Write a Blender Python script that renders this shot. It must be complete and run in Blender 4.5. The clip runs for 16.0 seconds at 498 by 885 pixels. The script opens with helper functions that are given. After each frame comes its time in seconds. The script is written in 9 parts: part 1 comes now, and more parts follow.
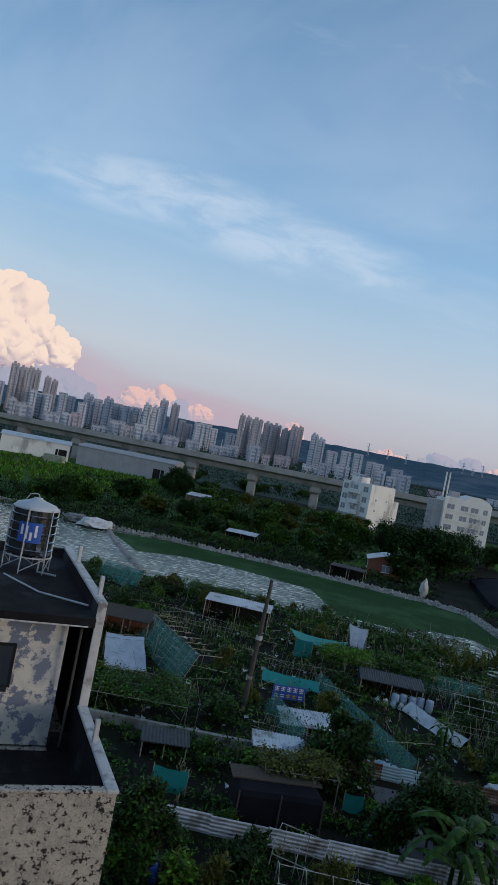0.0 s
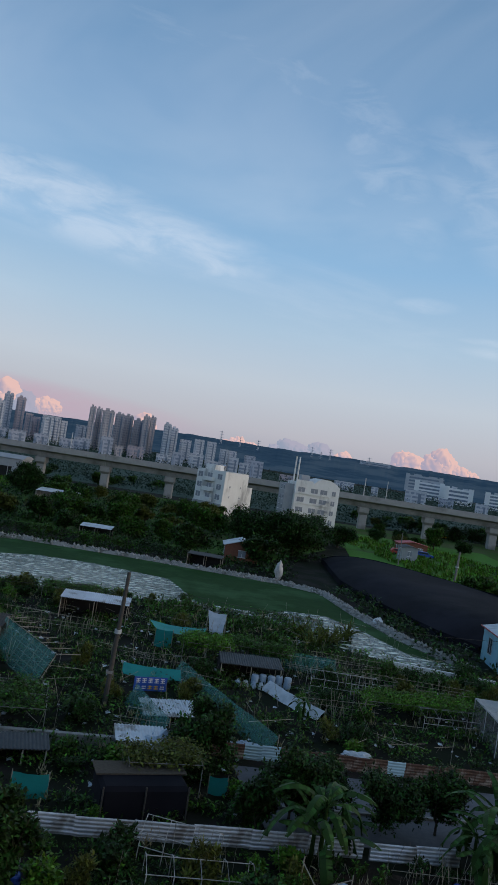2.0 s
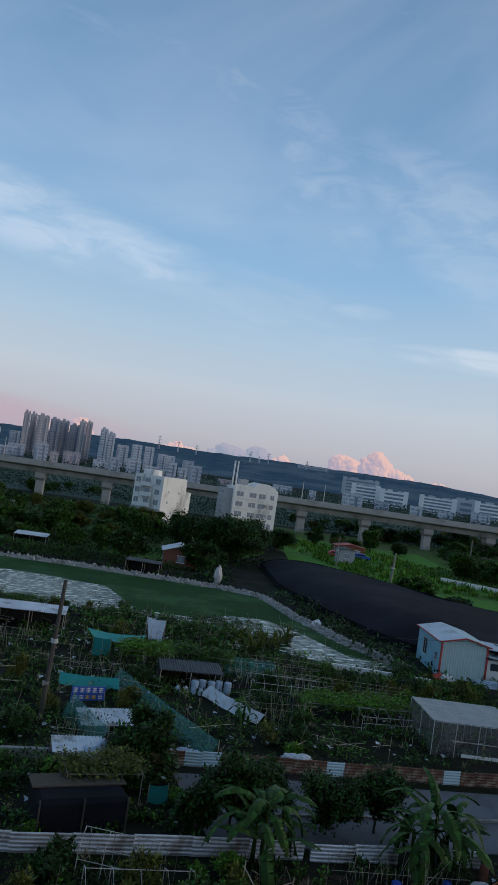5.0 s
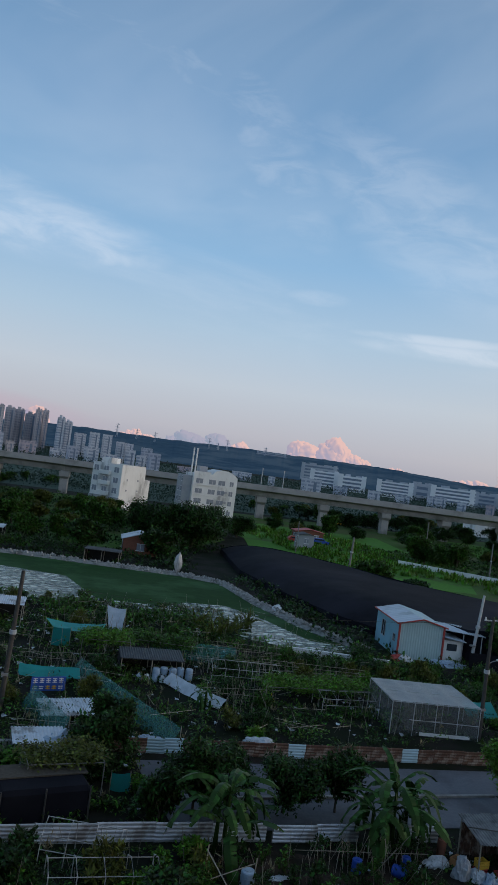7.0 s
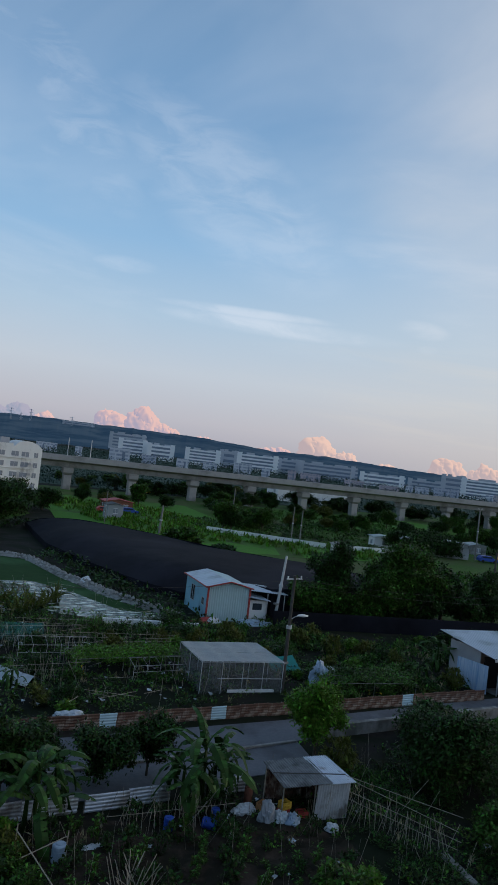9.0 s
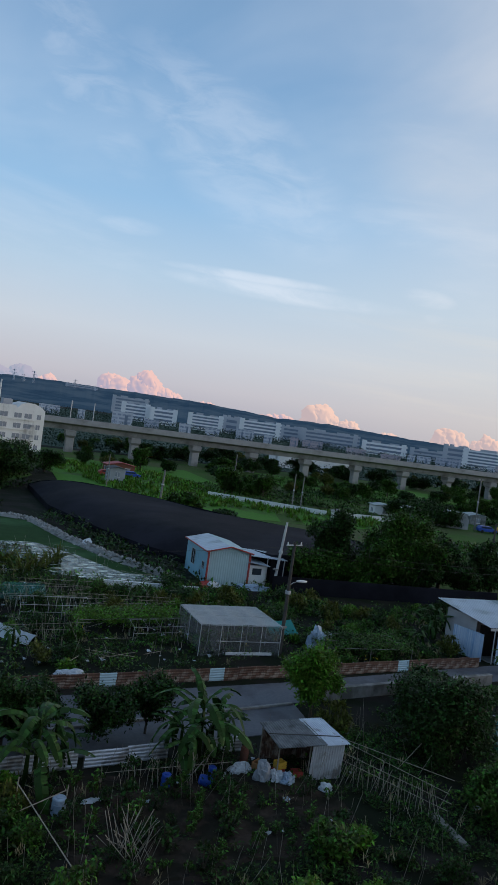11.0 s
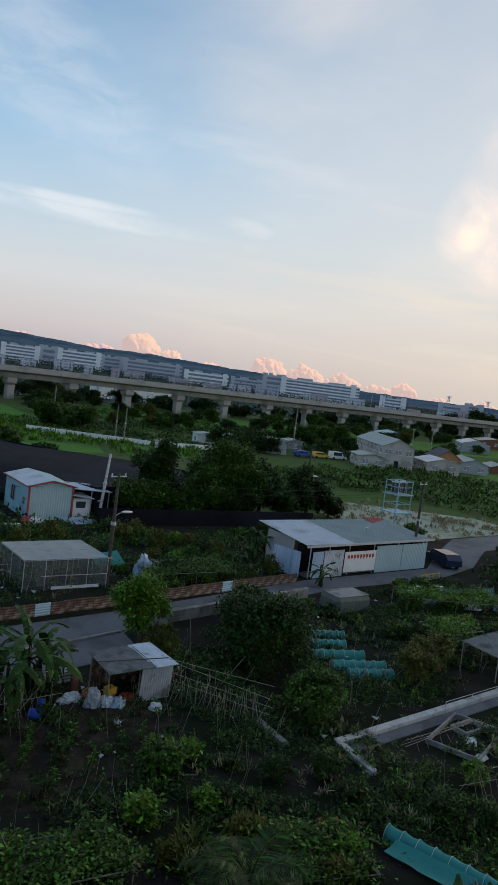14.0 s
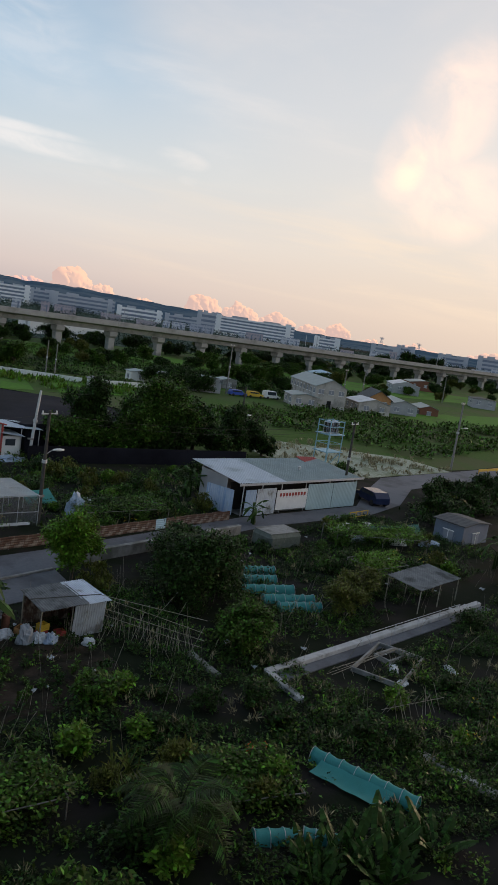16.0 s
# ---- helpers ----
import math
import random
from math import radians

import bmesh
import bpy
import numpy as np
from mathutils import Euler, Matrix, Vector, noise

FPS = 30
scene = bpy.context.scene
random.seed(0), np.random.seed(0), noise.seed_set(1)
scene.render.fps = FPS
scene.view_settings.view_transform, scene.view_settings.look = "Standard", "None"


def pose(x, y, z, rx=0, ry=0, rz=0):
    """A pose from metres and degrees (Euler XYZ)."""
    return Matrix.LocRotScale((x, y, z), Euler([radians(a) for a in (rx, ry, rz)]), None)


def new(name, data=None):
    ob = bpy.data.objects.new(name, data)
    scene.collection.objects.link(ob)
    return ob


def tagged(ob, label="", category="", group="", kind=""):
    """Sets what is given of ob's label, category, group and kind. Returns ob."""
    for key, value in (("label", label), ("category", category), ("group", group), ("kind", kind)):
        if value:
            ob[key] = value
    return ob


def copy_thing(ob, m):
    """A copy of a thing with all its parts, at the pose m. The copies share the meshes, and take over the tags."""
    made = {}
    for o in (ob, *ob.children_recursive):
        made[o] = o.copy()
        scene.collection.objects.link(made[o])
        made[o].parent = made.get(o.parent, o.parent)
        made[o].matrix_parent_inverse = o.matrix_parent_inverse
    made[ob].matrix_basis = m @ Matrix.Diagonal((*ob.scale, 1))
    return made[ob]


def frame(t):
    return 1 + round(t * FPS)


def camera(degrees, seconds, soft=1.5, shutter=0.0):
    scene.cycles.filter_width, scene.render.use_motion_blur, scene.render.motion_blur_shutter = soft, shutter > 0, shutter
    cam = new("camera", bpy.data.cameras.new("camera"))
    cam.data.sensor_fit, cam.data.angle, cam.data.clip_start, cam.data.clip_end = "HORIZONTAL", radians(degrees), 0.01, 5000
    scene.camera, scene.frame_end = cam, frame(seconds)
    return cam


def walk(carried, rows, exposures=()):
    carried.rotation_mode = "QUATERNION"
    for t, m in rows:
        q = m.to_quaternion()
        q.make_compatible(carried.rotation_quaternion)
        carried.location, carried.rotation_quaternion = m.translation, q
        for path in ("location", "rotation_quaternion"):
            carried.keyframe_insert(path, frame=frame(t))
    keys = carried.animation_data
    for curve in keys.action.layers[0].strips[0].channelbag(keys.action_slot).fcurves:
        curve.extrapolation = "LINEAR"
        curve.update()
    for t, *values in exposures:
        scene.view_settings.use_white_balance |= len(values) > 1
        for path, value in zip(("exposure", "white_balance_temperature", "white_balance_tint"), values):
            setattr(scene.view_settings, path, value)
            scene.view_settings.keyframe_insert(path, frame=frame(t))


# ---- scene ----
cam = camera(37.15, 16.0, soft=0.6)
EYE = 16.0
# seconds, turn about x, y and z in degrees; the eye stands still and only turns
ROWS = [
    (0, 90.27, -11.08, -0.05),
    (0.5, 90.09, -10.77, -3.13),
    (1, 90.05, -9.99, -6.54),
    (1.5, 90.22, -9.16, -9.38),
    (2, 91.44, -8.98, -11.50),
    (2.5, 92.01, -8.92, -12.80),
    (3, 92.16, -8.90, -13.72),
    (3.5, 92.24, -8.69, -14.61),
    (4, 92.44, -8.60, -15.13),
    (6.5, 92.25, -8.13, -18.53),
    (7, 91.93, -7.75, -19.48),
    (7.5, 92.62, -6.28, -22.60),
    (8, 93.45, -5.60, -29.18),
    (8.5, 92.05, -6.10, -32.80),
    (8.7, 91.74, -6.38, -33.99),
    (10.8, 89.46, -8.37, -34.01),
    (11, 88.76, -7.90, -34.10),
    (11.5, 86.82, -8.04, -38.15),
    (12, 84.81, -7.97, -41.02),
    (12.5, 83.60, -6.89, -42.36),
    (13, 84.94, -6.39, -43.47),
    (13.5, 85.82, -6.52, -45.88),
    (14, 85.19, -7.40, -47.87),
    (14.5, 83.00, -8.13, -49.02),
    (15, 81.47, -8.16, -49.44),
    (15.5, 81.24, -7.97, -50.54),
    (16, 81.16, -8.55, -52.91),
]
EXPOSURES = [(0.0, 0.0, 6400, 8), (7.0, 0.0, 6400, 8), (11.0, 0.15, 6500, 9), (12.5, 0.3, 6750, 8), (13.5, 0.14, 6600, 9), (14.0, 0.27, 7200, 10), (15.0, 0.42, 7700, 12), (15.5, 0.41, 7900, 13), (16.0, 0.34, 8100, 15)]
walk(cam, [(t, pose(0, 0, EYE, rx, ry, rz)) for t, rx, ry, rz in ROWS], EXPOSURES)

# ---- sky and sun: after sunset colours, the glow to the west (far right of the first view) ----
SUN_AZ, SUN_EL = 108.0, 6.0


def sky_world():
    w = bpy.data.worlds.new("dusk_sky")
    scene.world = w
    w.use_nodes = True
    nt = w.node_tree
    nt.nodes.clear()
    N, L = nt.nodes.new, nt.links.new

    def math_node(op, a, b=None, c=None):
        n = N("ShaderNodeMath")
        n.operation = op
        for i, v in enumerate((a, b, c)):
            if v is None:
                continue
            if isinstance(v, (int, float)):
                n.inputs[i].default_value = v
            else:
                L(v, n.inputs[i])
        return n.outputs[0]

    def smooth(v, lo, hi):
        n = N("ShaderNodeMapRange")
        n.interpolation_type = "SMOOTHSTEP"
        n.inputs["From Min"].default_value, n.inputs["From Max"].default_value = lo, hi
        L(v, n.inputs["Value"])
        return n.outputs["Result"]

    def mix(fac, a, b):
        n = N("ShaderNodeMix")
        n.data_type = "RGBA"
        for sock, v in ((n.inputs[0], fac), (n.inputs[6], a), (n.inputs[7], b)):
            if isinstance(v, (int, float)):
                sock.default_value = v
            elif isinstance(v, tuple):
                sock.default_value = (*v, 1)
            else:
                L(v, sock)
        return n.outputs[2]

    tc = N("ShaderNodeTexCoord")
    sep = N("ShaderNodeSeparateXYZ")
    L(tc.outputs["Generated"], sep.inputs[0])
    x, y, z = sep.outputs
    el = math_node("MULTIPLY", math_node("ARCSINE", z), 57.2958)
    az = math_node("MULTIPLY", math_node("ARCTAN2", x, y), 57.2958)
    sky = N("ShaderNodeTexSky")
    sky.sky_type, sky.sun_disc = "NISHITA", False
    sky.sun_elevation, sky.sun_rotation = radians(SUN_EL), radians(SUN_AZ)
    sky.dust_density, sky.ozone_density = 2.0, 2.0
    gain = N("ShaderNodeMix")
    gain.data_type, gain.blend_type = "RGBA", "MULTIPLY"
    gain.inputs[0].default_value = 1.0
    gain.inputs[7].default_value = (0.10, 0.10, 0.10, 1)
    L(sky.outputs[0], gain.inputs[6])
    # clear dusk gradient by height over the horizon
    ramp = N("ShaderNodeValToRGB")
    L(math_node("DIVIDE", el, 60.0), ramp.inputs[0])
    stops = [(0.0, (0.36, 0.355, 0.43)), (0.04, (0.465, 0.455, 0.52)), (0.10, (0.50, 0.545, 0.625)), (0.17, (0.40, 0.525, 0.665)), (0.26, (0.265, 0.445, 0.665)),
             (0.42, (0.155, 0.305, 0.52)), (0.62, (0.108, 0.218, 0.385)), (1.0, (0.050, 0.108, 0.210))]
    e = ramp.color_ramp.elements
    while len(e) < len(stops):
        e.new(0.5)
    for s, (p, c) in zip(e, stops):
        s.position, s.color = p, (*c, 1)
    base = mix(0.82, gain.outputs[2], ramp.outputs[0])
    # warmer and paler towards the west
    west = smooth(az, 25.0, 75.0)
    low = math_node("SUBTRACT", 1.0, smooth(el, 0.0, 34.0))
    base = mix(math_node("MULTIPLY", math_node("MULTIPLY", west, low), 0.62), base, (0.51, 0.468, 0.425))
    base = mix(math_node("MULTIPLY", west, math_node("MULTIPLY", smooth(el, 4.0, 14.0), 0.35)), base, (0.55, 0.60, 0.66))

    def cloud_noise(scale, stretch, detail, rough, shift, slant=0.0):
        # noise laid on azimuth and height; slant raises the streaks to one side
        comb = N("ShaderNodeCombineXYZ")
        L(math_node("ADD", math_node("MULTIPLY", az, scale / stretch), shift), comb.inputs[0])
        L(math_node("MULTIPLY", math_node("ADD", el, math_node("MULTIPLY", az, slant)), scale), comb.inputs[1])
        n = N("ShaderNodeTexNoise")
        n.inputs["Scale"].default_value, n.inputs["Detail"].default_value, n.inputs["Roughness"].default_value = 1.0, detail, rough
        n.inputs["Distortion"].default_value = 0.5
        L(comb.outputs[0], n.inputs["Vector"])
        return n.outputs["Fac"]

    def blob(ca, ce, ra, re, slant=0.0):
        # a soft oval round one azimuth and height
        da = math_node("DIVIDE", math_node("SUBTRACT", az, ca), ra)
        de = math_node("DIVIDE", math_node("SUBTRACT", math_node("SUBTRACT", el, ce), math_node("MULTIPLY", math_node("SUBTRACT", az, ca), slant)), re)
        r = math_node("ADD", math_node("MULTIPLY", da, da), math_node("MULTIPLY", de, de))
        return math_node("SUBTRACT", 1.0, smooth(r, 0.0, 1.0))

    wisp = smooth(cloud_noise(0.16, 4.5, 7, 0.62, 3.0, 0.04), 0.48, 0.80)
    veil = smooth(cloud_noise(0.06, 2.0, 5, 0.55, 9.0, -0.2), 0.42, 0.75)
    fine = smooth(cloud_noise(0.55, 3.0, 6, 0.6, 1.0, 0.03), 0.32, 0.68)
    # the long streaks that stand out
    streak = None
    for args in ((-9, 17.0, 15, 3.0, -0.02), (0, 15.6, 13, 3.0, -0.07), (35.2, 10.35, 10.5, 0.85, -0.03), (33.0, 11.2, 8.0, 0.5, -0.02), (4, 14.4, 8, 1.2, -0.05)):
        b = blob(*args)
        streak = b if streak is None else math_node("MAXIMUM", streak, b)
    streak = math_node("MULTIPLY", streak, math_node("MULTIPLY_ADD", fine, 0.75, 0.25))
    faint = math_node("MULTIPLY", math_node("MAXIMUM", math_node("MAXIMUM", blob(18, 23.5, 7, 5, -0.9), blob(12, 27, 5, 2.5, -0.5)), math_node("MAXIMUM", blob(30, 20, 12, 6, -0.5), math_node("MAXIMUM", blob(23, 13.5, 3, 0.7, 0.0), math_node("MAXIMUM", blob(46.4, 11.2, 2.4, 0.8, -0.1), blob(46.9, 9.8, 1.0, 0.4, 0.0))))), math_node("MULTIPLY_ADD", fine, 0.8, 0.2))
    high = smooth(el, 5.0, 12.0)
    amount = math_node("MULTIPLY", math_node("MAXIMUM", math_node("MULTIPLY", wisp, 0.22), math_node("MULTIPLY", veil, 0.20)), high)
    amount = math_node("MAXIMUM", amount, math_node("MULTIPLY", streak, 0.46))
    amount = math_node("MAXIMUM", amount, math_node("MULTIPLY", faint, 0.24))
    white = mix(west, (0.62, 0.66, 0.74), (0.80, 0.74, 0.70))
    col = mix(amount, base, white)
    # mauve bank of far cloud low in the north
    bank_n = math_node("MULTIPLY", math_node("MAXIMUM", blob(-20, 3.9, 17, 3.0, -0.16), blob(-6, 2.0, 16, 1.9, -0.03)), math_node("MULTIPLY_ADD", fine, 0.4, 0.6))
    col = mix(math_node("MULTIPLY", bank_n, 0.92), col, (0.43, 0.32, 0.39))
    torn = smooth(cloud_noise(0.24, 1.2, 8, 0.60, 4.0, 0.5), 0.32, 0.74)
    # the bright torn cloud before the sun
    arc = math_node("MAXIMUM", math_node("MAXIMUM", blob(62.9, 13.3, 3.0, 4.4, 0.3), blob(65.2, 16.5, 4.2, 5.6, 0.5)), blob(66.5, 11.0, 5.6, 3.6, 0.1))
    glow = math_node("MULTIPLY", math_node("MAXIMUM", arc, blob(84.0, 9.0, 17.0, 9.0)), math_node("MULTIPLY_ADD", torn, 0.85, 0.22))
    core = math_node("MULTIPLY", blob(62.9, 12.8, 1.3, 1.9, 0.3), math_node("MULTIPLY_ADD", torn, 0.7, 0.3))
    # long cream bars of cloud low in the west
    bars = math_node("MULTIPLY", math_node("MULTIPLY", smooth(cloud_noise(0.55, 9.0, 6, 0.6, 2.0, 0.03), 0.42, 0.72), west), math_node("SUBTRACT", smooth(el, 1.5, 4.0), smooth(el, 7.0, 12.0)))
    # a grey-white veil high in the west
    haze = math_node("MULTIPLY", math_node("MAXIMUM", blob(66.0, 25.0, 30.0, 17.0, 0.1), blob(52.0, 18.0, 14.0, 7.0, -0.3)), math_node("MULTIPLY_ADD", veil, 0.55, 0.45))
    col = mix(math_node("MULTIPLY", haze, 0.55), col, (0.50, 0.51, 0.55))
    col = mix(math_node("MULTIPLY", bars, 0.42), col, (0.64, 0.57, 0.49))
    col = mix(math_node("MULTIPLY", glow, 0.56), col, (0.88, 0.70, 0.64))
    col = mix(math_node("MULTIPLY", core, 0.45), col, (1.0, 0.82, 0.64))
    # under the horizon the haze of the ground
    col = mix(smooth(el, -3.0, -0.3), (0.10, 0.11, 0.12), col)
    bg = N("ShaderNodeBackground")
    L(col, bg.inputs[0])
    bg.inputs[1].default_value = 1.22
    out = N("ShaderNodeOutputWorld")
    L(bg.outputs[0], out.inputs[0])


sky_world()
sun = new("sun", bpy.data.lights.new("sun", "SUN"))
sun.data.energy, sun.data.angle, sun.data.color = 0.9, radians(12), (1.0, 0.80, 0.64)
sun_dir = Vector((math.sin(radians(SUN_AZ)) * math.cos(radians(SUN_EL)), math.cos(radians(SUN_AZ)) * math.cos(radians(SUN_EL)), math.sin(radians(SUN_EL))))
sun.rotation_mode = "QUATERNION"
sun.rotation_quaternion = sun_dir.to_track_quat("Z", "Y")

# ---- tools ----
rng = np.random.default_rng(7)


def principled(name, rough=0.7, metal=0.0):
    m = bpy.data.materials.new(name)
    m.use_nodes = True
    b = m.node_tree.nodes["Principled BSDF"]
    b.inputs["Roughness"].default_value, b.inputs["Metallic"].default_value = rough, metal
    return m, m.node_tree, b


def surface(name, base, other, scale=1.0, rough=0.7, metal=0.0, bump=0.3, stain=None, stain_scale=0.3, stain_amount=0.5, island=0.0, piece=0.0, stretch=(1, 1, 1), spec=0.3):
    """Two colours mixed by grain, a second larger pattern of stains, fine relief; island or piece: how far single pieces differ."""
    m, nt, b = principled(name, rough, metal)
    b.inputs["Specular IOR Level"].default_value = spec
    N, L = nt.nodes.new, nt.links.new
    tc, mp = N("ShaderNodeTexCoord"), N("ShaderNodeMapping")
    mp.inputs["Scale"].default_value = stretch
    L(tc.outputs["Object"], mp.inputs[0])
    n1 = N("ShaderNodeTexNoise")
    n1.inputs["Scale"].default_value, n1.inputs["Detail"].default_value, n1.inputs["Roughness"].default_value = scale, 8, 0.65
    L(mp.outputs[0], n1.inputs["Vector"])
    r1 = N("ShaderNodeMapRange")
    r1.inputs["From Min"].default_value, r1.inputs["From Max"].default_value = 0.35, 0.65
    L(n1.outputs["Fac"], r1.inputs["Value"])
    mx = N("ShaderNodeMix")
    mx.data_type = "RGBA"
    mx.inputs[6].default_value, mx.inputs[7].default_value = (*base, 1), (*other, 1)
    L(r1.outputs[0], mx.inputs[0])
    col = mx.outputs[2]
    if stain:
        n2 = N("ShaderNodeTexNoise")
        n2.inputs["Scale"].default_value, n2.inputs["Detail"].default_value, n2.inputs["Roughness"].default_value = stain_scale, 6, 0.6
        L(mp.outputs[0], n2.inputs["Vector"])
        r2 = N("ShaderNodeMapRange")
        r2.inputs["From Min"].default_value, r2.inputs["From Max"].default_value = 0.62 - 0.25 * stain_amount, 0.72 - 0.2 * stain_amount
        L(n2.outputs["Fac"], r2.inputs["Value"])
        ms = N("ShaderNodeMix")
        ms.data_type = "RGBA"
        L(r2.outputs[0], ms.inputs[0])
        L(col, ms.inputs[6])
        ms.inputs[7].default_value = (*stain, 1)
        col = ms.outputs[2]
    if island or piece:
        src = N("ShaderNodeNewGeometry").outputs["Random Per Island"] if island else N("ShaderNodeObjectInfo").outputs["Random"]
        rr = N("ShaderNodeMapRange")
        k = island or piece
        rr.inputs["To Min"].default_value, rr.inputs["To Max"].default_value = 1 - k, 1 + k
        L(src, rr.inputs["Value"])
        hs = N("ShaderNodeHueSaturation")
        L(rr.outputs[0], hs.inputs["Value"])
        rh = N("ShaderNodeMapRange")
        rh.inputs["To Min"].default_value, rh.inputs["To Max"].default_value = 0.5 - 0.06 * k, 0.5 + 0.03 * k
        L(src, rh.inputs["Value"])
        L(rh.outputs[0], hs.inputs["Hue"])
        L(col, hs.inputs["Color"])
        col = hs.outputs[0]
    L(col, b.inputs["Base Color"])
    if bump:
        bp = N("ShaderNodeBump")
        bp.inputs["Strength"].default_value, bp.inputs["Distance"].default_value = bump, 0.05 / max(scale, 0.2)
        L(n1.outputs["Fac"], bp.inputs["Height"])
        L(bp.outputs[0], b.inputs["Normal"])
    return m


def thing(name, label, category, at=(0, 0, 0), turn=0.0, group="", kind=""):
    ob = new(name)
    ob.empty_display_size = 0.2
    ob.matrix_world = pose(*at, 0, 0, turn)
    return tagged(ob, label, category, group, kind)


def mesh_of(name, bm, material):
    me = bpy.data.meshes.new(name)
    bm.to_mesh(me)
    bm.free()
    me.materials.append(material)
    return me


def part(name, bm, material, parent, label="", smooth=False):
    me = mesh_of(name, bm, material) if isinstance(bm, bmesh.types.BMesh) else bm
    if smooth:
        me.shade_smooth()
    ob = new(name, me)
    ob.parent = parent
    if label:
        tagged(ob, label)
    return ob


def piece(name, mesh, parent, m):
    """A part that shares its mesh with others alike."""
    ob = new(name, mesh)
    ob.parent = parent
    ob.matrix_basis = m
    return ob


def solid(name, bm, material, label, category, group="", kind="", smooth=False):
    me = mesh_of(name, bm, material) if isinstance(bm, bmesh.types.BMesh) else bm
    if smooth:
        me.shade_smooth()
    return tagged(new(name, me), label, category, group, kind)


def box(bm, x0, x1, y0, y1, z0, z1, bevel=0.0):
    m = pose((x0 + x1) / 2, (y0 + y1) / 2, (z0 + z1) / 2) @ Matrix.Diagonal((x1 - x0, y1 - y0, z1 - z0, 1))
    r = bmesh.ops.create_cube(bm, size=1, matrix=m)
    if bevel:
        edges = list({e for v in r["verts"] for e in v.link_edges})
        bmesh.ops.bevel(bm, geom=edges, offset=bevel, segments=1, affect="EDGES")
    return bm


def boxes(*dims, bevel=0.0):
    bm = bmesh.new()
    for d in dims:
        box(bm, *d, bevel=bevel)
    return bm


def rod(bm, a, b, r0, r1=None, seg=8):
    a, b = Vector(a), Vector(b)
    d = b - a
    m = Matrix.Translation((a + b) / 2) @ d.to_track_quat("Z", "Y").to_matrix().to_4x4()
    bmesh.ops.create_cone(bm, cap_ends=True, segments=seg, radius1=r0, radius2=r0 if r1 is None else r1, depth=d.length, matrix=m)
    return bm


def rods(*spans, r=0.03, seg=6):
    bm = bmesh.new()
    for a, b in spans:
        rod(bm, a, b, r, seg=seg)
    return bm


def polyline(bm, pts, r, seg=6):
    """One unbroken tube through the points."""
    pts = [Vector(p) for p in pts]
    rings = []
    for i, p in enumerate(pts):
        d = (pts[min(i + 1, len(pts) - 1)] - pts[max(i - 1, 0)]).normalized()
        q = d.to_track_quat("Z", "Y").to_matrix()
        rings.append([bm.verts.new(p + q @ Vector((r * math.cos(2 * math.pi * k / seg), r * math.sin(2 * math.pi * k / seg), 0))) for k in range(seg)])
    for a, b in zip(rings, rings[1:]):
        # start each ring at the corner nearest to the last one
        s = min(range(seg), key=lambda k: (b[k].co - a[0].co).length)
        for k in range(seg):
            bm.faces.new((a[k], a[(k + 1) % seg], b[(s + k + 1) % seg], b[(s + k) % seg]))
    bm.faces.new(rings[0][::-1])
    bm.faces.new(rings[-1])
    bmesh.ops.recalc_face_normals(bm, faces=bm.faces)
    return bm


def prism(bm, outline, z0, z1):
    """A slab with the given outline in plan."""
    lo = [bm.verts.new((x, y, z0)) for x, y in outline]
    hi = [bm.verts.new((x, y, z1)) for x, y in outline]
    n = len(outline)
    bm.faces.new(lo[::-1])
    bm.faces.new(hi)
    for i in range(n):
        bm.faces.new((lo[i], lo[(i + 1) % n], hi[(i + 1) % n], hi[i]))
    bmesh.ops.recalc_face_normals(bm, faces=bm.faces)
    return bm


def quads_mesh(name, verts, material, n=4):
    """A mesh of loose faces with n corners each, from an array (faces, n, 3)."""
    verts = np.asarray(verts, np.float32)
    f = len(verts)
    me = bpy.data.meshes.new(name)
    me.vertices.add(f * n)
    me.vertices.foreach_set("co", verts.ravel())
    me.loops.add(f * n)
    me.loops.foreach_set("vertex_index", np.arange(f * n, dtype=np.int32))
    me.polygons.add(f)
    me.polygons.foreach_set("loop_start", np.arange(0, f * n, n, dtype=np.int32))
    me.polygons.foreach_set("loop_total", np.full(f, n, np.int32))
    me.update(calc_edges=True)
    me.materials.append(material)
    return me


def leaves(points, size, long=1.6, spread=0.5, lift=0.2, seed=0):
    """Folded leaf blades at the points: arrays of four corners each."""
    r = np.random.default_rng(seed)
    p = np.asarray(points, float)
    n = len(p)
    a = r.uniform(0, 2 * np.pi, n)
    tilt = r.normal(lift, spread, n)
    d = np.stack([np.cos(a) * np.cos(tilt), np.sin(a) * np.cos(tilt), np.sin(tilt)], 1)
    s = np.stack([-np.sin(a), np.cos(a), r.normal(0, 0.4, n)], 1)
    s /= np.linalg.norm(s, axis=1)[:, None]
    up = np.cross(d, s)
    k = (size * r.uniform(0.6, 1.35, n))[:, None]
    mid = p + d * k * long * 0.45 + up * k * 0.12
    return np.stack([p, mid + s * k * 0.42, p + d * k * long, mid - s * k * 0.42], 1)


